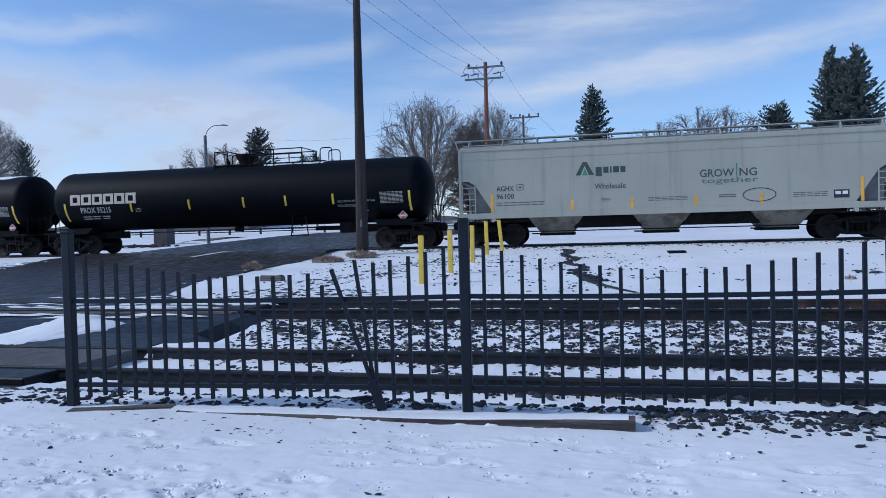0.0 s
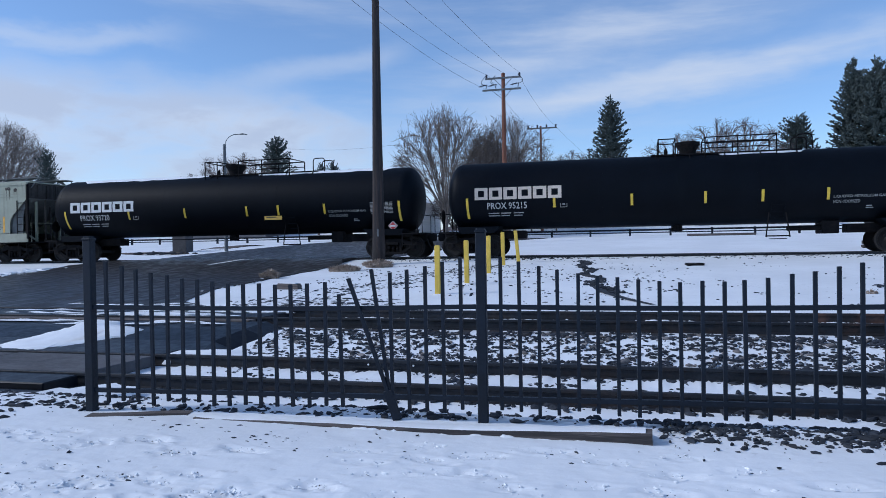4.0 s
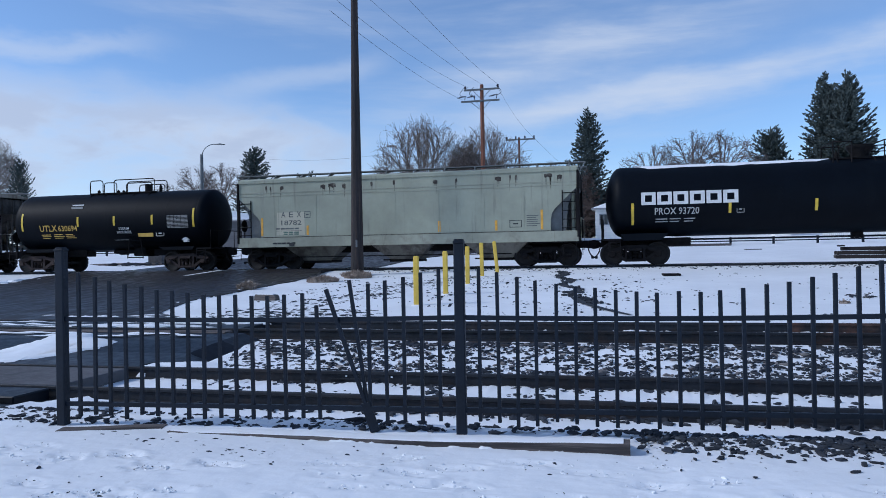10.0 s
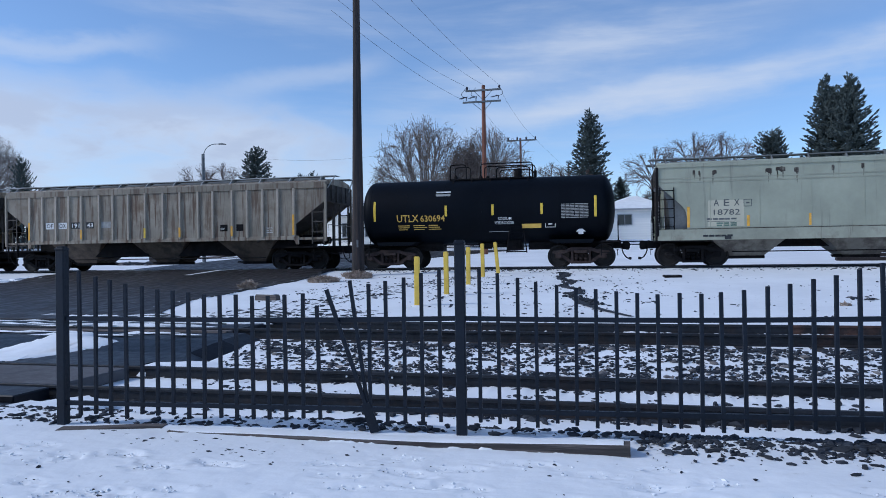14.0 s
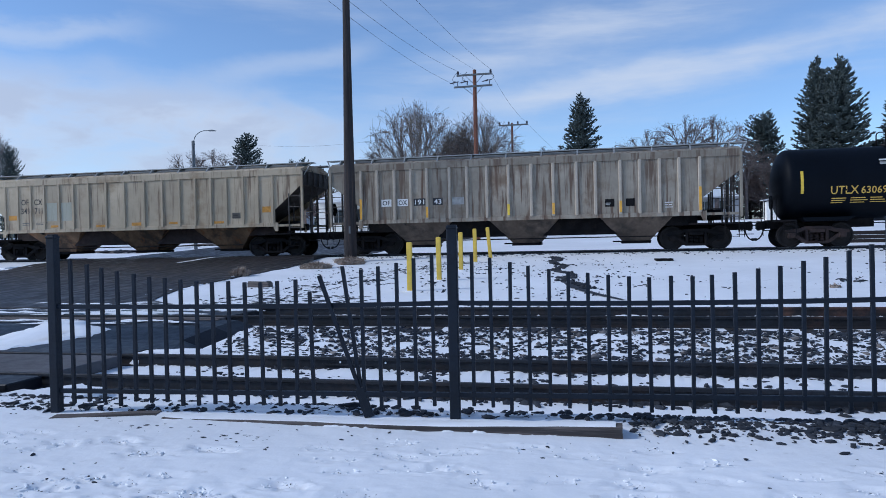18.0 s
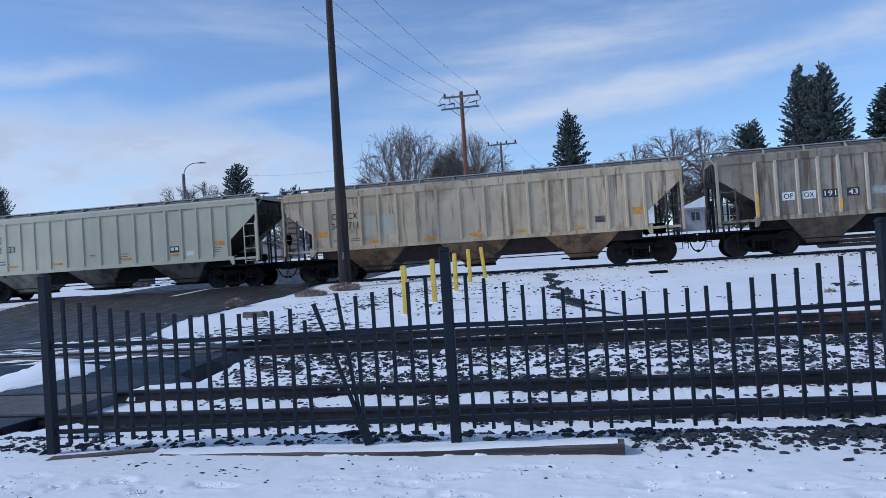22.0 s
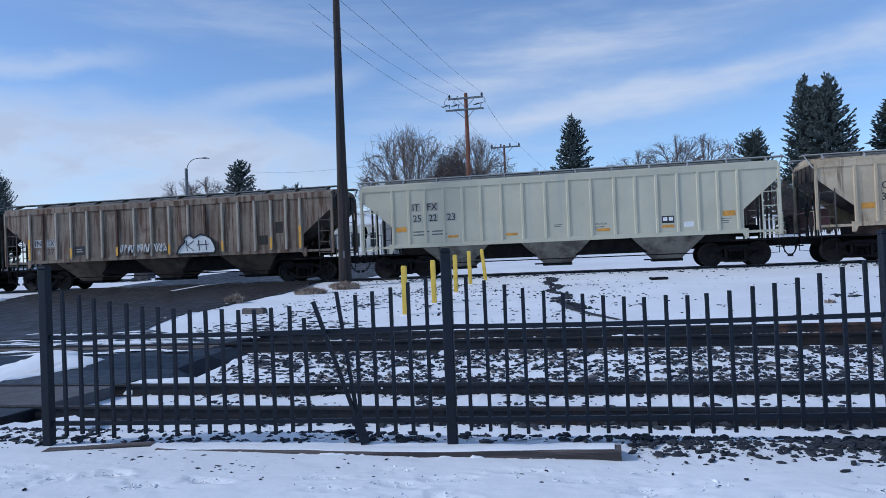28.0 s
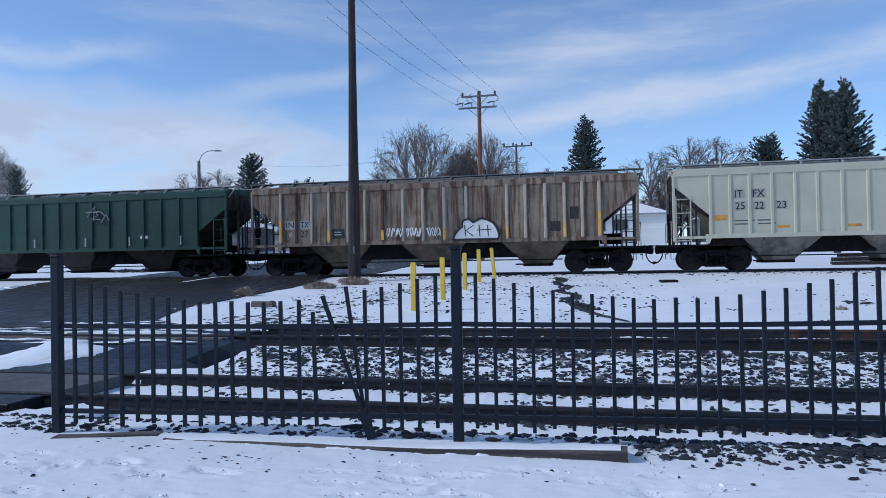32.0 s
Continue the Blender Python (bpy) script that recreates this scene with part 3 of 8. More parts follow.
def dash(x0, y0, x1, y1, w):
    """A painted line that follows the rise of the road."""
    bm = bmesh.new()
    n = max(2, int((y1 - y0) / 0.3))
    prev = None
    for k in range(n + 1):
        x, y = x0 + (x1 - x0) * k / n, y0 + (y1 - y0) * k / n
        z = ground_z(x, y) + hump(y) + 0.035
        row = [bm.verts.new(v) for v in ((x - w / 2, y, z - 0.01), (x - w / 2, y, z + 0.009), (x + w / 2, y, z + 0.009), (x + w / 2, y, z - 0.01))]
        if prev:
            for a in range(3):
                bm.faces.new((prev[a], prev[a + 1], row[a + 1], row[a]))
        prev = row
    bmesh.ops.recalc_face_normals(bm, faces=bm.faces)
    tagged(part("road_marking", bm, ROADPAINT), "worn white line painted on the asphalt", "road marking", kind="structure")


dash(-17.60, 27.3, -16.85, 30.14, 0.24)
dash(-16.78, 30.40, -16.47, 31.6, 0.24)
dash(-16.40, 31.9, -15.97, 33.6, 0.24)


def rail_shape(bm, x0, x1, y, z, s=1.0):
    """A rail of I section whose head is at height z."""
    h = 0.178 * s
    prof = [(-0.076, -h), (0.076, -h), (0.076, -h + 0.014), (0.012, -h + 0.034), (0.012, -0.045), (0.036, -0.036), (0.036, -0.008), (0.028, 0), (-0.028, 0), (-0.036, -0.008), (-0.036, -0.036), (-0.012, -0.045), (-0.012, -h + 0.034), (-0.076, -h + 0.014)]
    prism(bm, [(y + a, z + b) for a, b in prof], x0, x1, axis="x")


def track(ya, z, x0, x1, material, label, gauge=1.505, head=None, ties=True, rust_from=1e9):
    t = empty("railway_track", pose(0, 0, 0))
    tagged(t, label, "railway track", kind="structure")
    for y in (ya, ya + gauge):
        bm = bmesh.new()
        rail_shape(bm, x0, min(x1, rust_from), y, z)
        part("rail", bm, material, t)
        if rust_from < x1:
            bm = bmesh.new()
            rail_shape(bm, rust_from + 0.006, x1, y, z)
            part("rail", bm, RAIL_RUST, t, "dark rail with rusty brown patches")
        if head:
            slab("rail_head", x0, x1, y - 0.022, y + 0.022, z - 0.002, z + 0.0035, head, t, "bright worn running surface")
    if ties:
        n = 0
        x = -8.0
        while x < 12.0:
            j = random.uniform(-0.03, 0.03)
            slab("sleeper", x + j - 0.11, x + j + 0.11, ya - random.uniform(0.36, 0.56), ya + gauge + 0.55, z - 0.36, z - 0.172 - random.uniform(0.0, 0.012), TIE, t, bevel=0.012)
            x += 0.52
    return t


NEAR_Y, NEAR_Z = 7.59, -0.29
MID_Y, MID_Z = 11.98, -0.05
TRAIN_Y, TRAIN_Z = 31.0, 0.645
near = track(NEAR_Y, NEAR_Z, -120, 120, RAIL, "dark steel railway track half sunk in snow")
for xs, y, z in (((-3.48, -3.32, -2.85), NEAR_Y + 1.505, NEAR_Z - 0.066),):
    for x in xs:
        bm = bmesh.new()
        rod(bm, (x, y - 0.02, z), (x, y - 0.010, z), 0.014, seg=10)
        part("bolt_hole", bm, SNOW_CAP, near, "bolt hole filled with snow")
    slab("joint_bar", xs[0] - 0.25, xs[1] + 0.30, y - 0.030, y - 0.0125, z - 0.045, z - 0.028, RAIL, near)
track(MID_Y, MID_Z, -120, 120, RAIL, rust_from=2.9, label="partly rusty railway track sunk in snow and ballast")
track(TRAIN_Y - 0.7525, TRAIN_Z, -260, 200, RAIL, "railway track on which the freight train rolls", head=RAIL_HEAD, ties=False)


def crossing_panels():
    """Concrete slabs between and beside the rails of the near track."""
    t = empty("level_crossing")
    tagged(t, "worn concrete crossing panels set between the rails", "level crossing", kind="structure")
    x = -6.72
    for k in range(9):
        w = 2.4
        slab("panel", x - w + 0.012, x - 0.012, NEAR_Y + 0.10, NEAR_Y + 1.40, NEAR_Z - 0.17, NEAR_Z - 0.012 - 0.006 * (k % 2), CONCRETE, t, bevel=0.015)
        slab("panel", x - w + 0.012, x - 0.012, NEAR_Y - 0.62, NEAR_Y - 0.06, NEAR_Z - 0.17, NEAR_Z - 0.02 - 0.005 * (k % 3), ASPHALT_DARK, t, bevel=0.015)
        slab("panel", x - w + 0.012, x - 0.012, NEAR_Y + 1.565, NEAR_Y + 2.06, NEAR_Z - 0.17, NEAR_Z - 0.016, ASPHALT_DARK, t, bevel=0.015)
        slab("panel", x - w + 0.012, x - 0.012, MID_Y + 0.10, MID_Y + 1.40, MID_Z - 0.17, MID_Z - 0.02, ASPHALT_DARK, t, bevel=0.015)
        slab("panel", x - w + 0.012, x - 0.012, MID_Y - 0.32, MID_Y - 0.06, MID_Z - 0.17, MID_Z - 0.03, TIMBER, t, bevel=0.015)
        slab("panel", x - w + 0.012, x - 0.012, MID_Y + 1.565, MID_Y + 1.86, MID_Z - 0.17, MID_Z - 0.03, TIMBER, t, bevel=0.015)
        x -= w


crossing_panels()


def snow_patch(pts, lift, thick=0.035, name="snow_patch", base=None, material=None, label="thin patch of leftover snow on dark asphalt"):
    """An uneven patch of snow that lies on the road: its outline is roughened, its rim slopes."""
    bm = bmesh.new()
    ring = []
    n = len(pts)
    for i in range(n):
        (ax, ay), (bx, by) = pts[i], pts[(i + 1) % n]
        k = max(2, int(math.hypot(bx - ax, by - ay) / 0.09))
        for j in range(k):
            x, y = ax + (bx - ax) * j / k, ay + (by - ay) * j / k
            w = noise.noise(Vector((x * 2.2, y * 2.2, 3.3))) + 0.6 * noise.noise(Vector((x * 7, y * 7, 4.3)))
            v = noise.noise(Vector((x * 2.2, y * 2.2, 8.3))) + 0.7 * noise.noise(Vector((x * 6, y * 6, 1.3)))
            ring.append((x + w * 0.18, y + v * 0.13))
    cx, cy = sum(p[0] for p in ring) / len(ring), sum(p[1] for p in ring) / len(ring)
    loops = []
    for s, up in ((1.0, 0.0), (0.93, 0.75), (0.55, 1.0)):
        loops.append([bm.verts.new((cx + (x - cx) * s, cy + (y - cy) * s, (base if base is not None else ground_z(x, y)) + lift - 0.02 + (thick + 0.02) * up)) for x, y in ring])
    m = len(ring)
    for a, b in zip(loops[:-1], loops[1:]):
        for i in range(m):
            bm.faces.new((a[i], a[(i + 1) % m], b[(i + 1) % m], b[i]))
    bm.faces.new(loops[-1])
    bmesh.ops.recalc_face_normals(bm, faces=bm.faces)
    ob = part(name, bm, material or SNOW_CAP, smooth=True)
    tagged(ob, label, name.replace("_", " "), kind="structure")


snow_patch([(-9.75, 9.28), (-9.0, 9.24), (-8.85, 9.86), (-8.6, 10.48), (-8.35, 10.96), (-8.85, 11.12), (-9.23, 11.46), (-9.97, 11.44), (-9.95, 11.0), (-10.2, 10.6), (-10.4, 10.15), (-10.3, 9.6)], 0.13)
snow_patch([(-6.95, 9.22), (-6.5, 9.10), (-5.9, 9.2), (-5.5, 9.5), (-5.8, 9.9), (-6.5, 9.78), (-6.9, 9.6)], 0.0, thick=0.15, base=-0.455)
snow_patch([(-6.3, 6.5), (-6.0, 6.35), (-5.6, 6.6), (-5.5, 6.95), (-5.75, 7.38), (-6.15, 7.45), (-6.4, 7.1)], 0.06, thick=0.05)
snow_patch([(-11.0, 12.25), (-8.6, 12.15), (-7.4, 12.4), (-9.0, 12.65), (-10.6, 12.55)], -0.02, base=MID_Z)
snow_patch([(-10.2, 13.0), (-7.2, 12.9), (-6.6, 13.15), (-9.2, 13.25)], -0.02, base=MID_Z)
snow_patch([(-11.5, 13.9), (-7.6, 13.85), (-8.6, 14.3), (-11.0, 14.25)], 0.035)
snow_patch([(-12.5, 8.2), (-11.3, 8.0), (-10.8, 8.5), (-12.0, 8.8)], -0.01, base=NEAR_Z, thick=0.02)


for pts in ([(-34.6, 43.0), (-31.6, 41.6), (-29.4, 41.5), (-28.7, 42.6), (-30.0, 44.2), (-33.0, 45.0), (-36.5, 44.6)], [(-30.4, 45.4), (-29.2, 47.6), (-29.3, 50.6), (-28.6, 52.4), (-29.9, 52.6), (-31.8, 50.4), (-31.4, 47.6)], [(-39.5, 43.2), (-37.4, 42.4), (-36.4, 43.2), (-38.0, 44.2)]):
    snow_patch(pts, 0.0, 0.03, "mud_patch", None, MUD, "bare brown mud and dead grass beside the road")


def snow_streaks():
    """Thin rags of snow left in the wheel lines of the crossing, one joined mesh."""
    rng = random.Random(31)
    vs, fs = [], []
    for k in range(110):
        if k < 70:
            x, y = rng.uniform(-12.0, -6.6), rng.uniform(13.85, 15.6)
            x -= 2.0 * max(0.0, y - 14.6)
            z = ground_z(x, y) + 0.037
        else:
            x, y = rng.uniform(-13.5, -6.9), rng.choice([rng.uniform(12.15, 13.3), rng.uniform(11.2, 11.6)])
            z = MID_Z - 0.018 if y > 12 else ground_z(x, y) + 0.132
        a, b, th = rng.uniform(0.12, 0.55), rng.uniform(0.025, 0.075), rng.uniform(-0.12, 0.12) + 0.1
        i = len(vs)
        for j in range(12):
            q = 6.2832 * j / 12
            r = rng.uniform(0.65, 1.15)
            u, v = a * r * math.cos(q), b * r * math.sin(q)
            vs.append((x + u * math.cos(th) - v * math.sin(th), y + u * math.sin(th) + v * math.cos(th), z - 0.004))
        vs.append((x, y, z + rng.uniform(0.012, 0.025)))
        fs += [(i + j, i + (j + 1) % 12, i + 12) for j in range(12)]
    ob = soup("snow_streaks", vs, fs, SNOW_CAP)
    tagged(ob, "thin rags of snow left on dark asphalt", "snow", kind="stuff")


snow_streaks()


def snow_ledge(y0, y1, z0, lift, x0, x1, seed, label):
    """Snow drifted against a rail: a strip whose crest rises and falls and breaks off here and there."""
    vs, fs = [], []
    n, m = int((x1 - x0) / 0.035), 7
    for i in range(n + 1):
        x = x0 + (x1 - x0) * i / n
        q = 0.5 + 0.9 * noise.noise(Vector((x * 1.1, seed, 0))) + 0.5 * noise.noise(Vector((x * 6, seed, 3))) + 0.7 * noise.noise(Vector((x * 23, seed, 5)))
        for j in range(m):
            u = j / (m - 1)
            y = y0 + (y1 - y0) * u
            bulge = math.sin(min(1.0, u * 1.25) * math.pi / 2) if u < 0.8 else 1.0 - 0.5 * (u - 0.8)
            vs.append((x, y + 0.012 * noise.noise(Vector((x * 6, y * 9, seed))), z0 - 0.03 + (lift * q + 0.03) * bulge))
    fs = [(i * m + j, (i + 1) * m + j, (i + 1) * m + j + 1, i * m + j + 1) for i in range(n) for j in range(m - 1)]
    ob = soup("snow_drift", vs, fs, SNOW)
    ob.data.shade_smooth()
    tagged(ob, label, "snow", kind="stuff")


snow_ledge(8.45, NEAR_Y + 1.505 - 0.016, -0.455, 0.030, -6.3, 9.0, 3.0, "ragged snow drifted against the inside of a rail")
snow_ledge(NEAR_Y + 0.03, 7.98, -0.455, 0.025, -6.3, 9.0, 8.0, "ragged snow lying beside a rail")
snow_ledge(13.0, MID_Y + 1.505 - 0.016, -0.225, 0.045, -5.8, 12.0, 13.0, "ragged snow drifted against a far rail")


# ---------------------------------------------------------------- loose stones
def stones(name, n, place, size, material, label, seed, sink=0.45, flat=1.0, aim=None):
    """Broken stones strewn where place(rng) says, half sunk in the snow: one joined mesh."""
    rng = np.random.RandomState(seed)
    t = (1 + 5 ** 0.5) / 2
    base = np.array([(-1, t, 0), (1, t, 0), (-1, -t, 0), (1, -t, 0), (0, -1, t), (0, 1, t), (0, -1, -t), (0, 1, -t), (t, 0, -1), (t, 0, 1), (-t, 0, -1), (-t, 0, 1)]) / 1.9
    tri = np.array([(0, 11, 5), (0, 5, 1), (0, 1, 7), (0, 7, 10), (0, 10, 11), (1, 5, 9), (5, 11, 4), (11, 10, 2), (10, 7, 6), (7, 1, 8), (3, 9, 4), (3, 4, 2), (3, 2, 6), (3, 6, 8), (3, 8, 9), (4, 9, 5), (2, 4, 11), (6, 2, 10), (8, 6, 7), (9, 8, 1)])
    vs, fs = [], []
    for k in range(n):
        x, y = place(rng)
        s = size[0] + (size[1] - size[0]) * rng.rand() ** 2.2
        v = base * (1 + rng.uniform(-0.36, 0.36, (12, 1))) * np.array([1.0 + rng.rand() * 0.9, 0.75, (0.34 + rng.rand() * 0.32) * flat]) * s / 2
        a, b = rng.rand() * 6.28 if aim is None else aim + rng.normal(0, 0.2), rng.uniform(-0.5, 0.5) * flat
        ca, sa, cb, sb = math.cos(a), math.sin(a), math.cos(b), math.sin(b)
        v = v @ np.array([[1, 0, 0], [0, cb, -sb], [0, sb, cb]]) @ np.array([[ca, -sa, 0], [sa, ca, 0], [0, 0, 1]])
        v = v + np.array([x, y, ground_z(x, y) + s * (0.5 - sink) * 0.5])
        fs.append(tri + len(vs) * 12)
        vs.append(v)
    ob = soup(name, np.concatenate(vs).tolist(), np.concatenate(fs).tolist(), material)
    return tagged(ob, label, "stones", kind="stuff")


def clumped(x0, x1, y0, y1, keep=0.0, f=1.1, seed=0.0):
    def place(rng):
        for _ in range(60):
            x, y = rng.uniform(x0, x1), rng.uniform(y0, y1)
            if noise.noise(Vector((x * f, y * f * 2.2, seed))) + 0.35 * noise.noise(Vector((x * 4, y * 6, seed + 4))) > keep:
                return x, y
        return x, y
    return place


BED = clumped(-6.1, 9.5, 9.45, 11.72, -0.22, 2.4, 1.0)


def thinning(r):
    x, y = BED(r)
    while x < -3.6 and r.rand() < 0.22 * (-3.6 - x) + 0.12:
        x, y = BED(r)
    return x, y


stones("ballast", 11500, thinning, (0.020, 0.084), STONE, "dark broken ballast stones showing through snow", 11, 0.30)
stones("ballast", 380, clumped(-6.1, 9.5, 9.5, 11.7, -0.2, 1.6, 1.0), (0.05, 0.13), STONE_PALE, "pale ballast stones among dark ones in snow", 12, 0.28)
stones("ballast", 3000, clumped(-5.6, 6.5, 5.05, 6.5, 0.0, 1.9, 2.0), (0.012, 0.062), STONE, "dark ballast stones at the foot of the fence", 13, 0.28)
stones("ballast", 3500, lambda r: (0.15 + 5.35 * r.rand() ** 0.85, 5.26 - abs(r.normal(0, 0.30)) * 0.95), (0.010, 0.070), STONE, "dark stones spilt through the fence on snow", 14, 0.32)
stones("ballast", 380, lambda r: (-6.8 + 2.8 * r.rand(), 5.5 - abs(r.normal(0, 0.4))), (0.015, 0.075), STONE, "dark stones beside the fence post on snow", 15, 0.32)
stones("ballast", 420, lambda r: ((q := r.uniform(-5.9, 1.8)), 5.14 + 0.0765 * q + abs(r.normal(0, 0.16)) - 0.04), (0.014, 0.075), STONE, "small dark stones along the foot of the fence", 35, 0.25)
stones("ballast", 26, lambda r: (r.uniform(-3.4, 6.4), r.uniform(5.15, 6.25)), (0.07, 0.15), STONE, "flat dark slabs of stone behind the fence", 31, 0.22, 0.55)
# stones added to thicken the rails' dark foot, for shadow and tie plates
stones("ballast", 1700, lambda r: (r.uniform(-5.6, 8), r.choice([7.52, 9.05, 9.22]) - abs(r.normal(0, 0.10)) + 0.04), (0.02, 0.11), STONE, "dark stones at the rails' foot, added to stand for shadow and tie plates", 32, 0.25)
stones("ballast", 420, lambda r: (1.6 + 5.0 * r.rand(), 5.0 + abs(r.normal(0, 0.55))), (0.015, 0.07), STONE, "dark stones heaped behind the fence", 33, 0.28)
stones("ballast", 560, clumped(-6, 8, 7.75, 9.0, 0.1, 1.6, 3.0), (0.03, 0.10), STONE, "ballast stones between the rails in snow", 16, 0.4)
stones("ballast", 800, lambda r: (r.uniform(-11, 22), 29.9 - abs(r.normal(0, 0.45))), (0.03, 0.11), STONE, "small dark stones along the train's track", 17, 0.3)
stones("ballast", 620, lambda r: (-2.0 + r.normal(0, 0.10) + 1.05 * ((28.6 - (q := r.uniform(18.2, 28.6))) / 8.6) ** 1.2 + 0.18 * math.sin(q * 2.1), q), (0.04, 0.17), STONE, "trickle of dark gravel across the snow", 18, 0.3)
def by_print(r):
    p = PRINTS[r.randint(len(PRINTS))]
    return p[0] + r.normal(0, 0.10), p[1] + r.normal(0, 0.045)


stones("pebbles", 700, by_print, (0.003, 0.012), STONE, "fine dark grit in scuffed snow", 36, 0.35)
stones("snow_crumbs", 1600, by_print, (0.005, 0.026), SNOW_CAP, "crumbs of kicked-up snow round boot prints", 40, 0.30)
stones("snow_crumbs", 260, lambda r: ((q := r.uniform(16.0, 29.6)), -25.0 + r.normal(0, 0.45))[::-1], (0.10, 0.45), SNOW_CAP, "lumps of ploughed snow along the road", 41, 0.35, 0.6)
stones("snow_crumbs", 200, lambda r: (-12.05 + r.normal(0, 0.16), r.uniform(15.8, 28.0)), (0.04, 0.18), SNOW_CAP, "small lumps of snow at the edge of the asphalt", 42, 0.35, 0.6)
stones("snow_crumbs", 260, lambda r: (r.uniform(-40, -24.6), 33.6 + abs(r.normal(0, 0.8))), (0.10, 0.50), SNOW_CAP, "lumps of ploughed snow beside the train's track", 43, 0.35, 0.6)
stones("pebbles", 80, lambda r: ((q := r.uniform(-3.6, -2.1)), 4.52 - 0.22 * (q + 3.6) + r.normal(0, 0.10)), (0.008, 0.032), STONE, "flat dark shards on trodden snow", 38, 0.35, 0.6, 0.1)
stones("pebbles", 170, clumped(-5.5, 5.5, 2.6, 4.5, 0.05, 0.8, 5.0), (0.006, 0.028), STONE, "scattered dark pebbles on trodden snow", 19, 0.35)
stones("pebbles", 900, clumped(-10, 1, 14.6, 27.5, 0.12, 0.7, 8.0), (0.025, 0.10), STONE, "dark grit and weed stubs on the snowfield", 21, 0.38)
stones("pebbles", 420, clumped(-9, 18, 15, 27, 0.1, 0.4, 6.0), (0.03, 0.09), STONE, "dark specks of gravel on the snowfield", 20, 0.35)


def worn_lane(r):
    u = r.uniform(-0.22, 1.0)
    off = r.choice([-0.8, -0.35, 0.1, 0.55]) + r.normal(0, 0.12)
    return -8.6 + 3.7 * u + off * 0.95, 16.4 + 10.6 * u - off * 0.35


stones("grit", 850, worn_lane, (0.03, 0.15), STONE, "dark smears of grit along an old lane in snow", 22, 0.42, 0.35, -1.235)

stones("grit", 90, lambda r: (-5.75 + abs(r.normal(0, 0.55)), r.uniform(9.6, 11.75)), (0.03, 0.17), STONE, "dark clods and frozen slush at the edge of the crossing", 39, 0.40, 0.35, 0.1)
stones("grit", 320, lambda r: (r.uniform(-9.4, -5.0), 14.5 + 2.6 * r.rand() ** 1.4), (0.05, 0.24), STONE, "dark smears of grit at the edge of the crossing", 37, 0.42, 0.3, 0.15)


def curved_path():
    """The bare, wet line that bends away from the gravel."""
    bm = bmesh.new()
    prev = None
    for k in range(30):
        u = k / 29
        x, y = -1.0 + 1.35 * u ** 1.25, 19.6 - 3.5 * u ** 0.8
        w = 0.10 * (1 - 0.55 * u) + 0.02
        row = [bm.verts.new((x - w, y - w * 0.4, ground_z(x, y) + 0.012)), bm.verts.new((x, y, ground_z(x, y) + 0.028)), bm.verts.new((x + w, y + w * 0.4, ground_z(x, y) + 0.012))]
        if prev:
            for i in range(2):
                bm.faces.new((prev[i], prev[i + 1], row[i + 1], row[i]))
        prev = row
    bmesh.ops.recalc_face_normals(bm, faces=bm.faces)
    tagged(part("wet_rut", bm, STONE, smooth=True), "curved bare dark rut in the snow", "rut", kind="structure")


curved_path()


# ---------------------------------------------------------------- iron fence
FENCE_SLOPE = 0.0765


def fence_y(x):
    return 5.0 + FENCE_SLOPE * (x + 1.06)


def fence_base(x):
    return 0.012 - 0.016 * abs(x + 1.06) / 1.0 * 0.6


def post(bm, x, y, z0, z1, w, bev=0.008):
    box(bm, x - w / 2, x + w / 2, y - w / 2, y + w / 2, z0, z1, bev)


POSTS = [-4.14, -1.06, 1.815, 4.70]


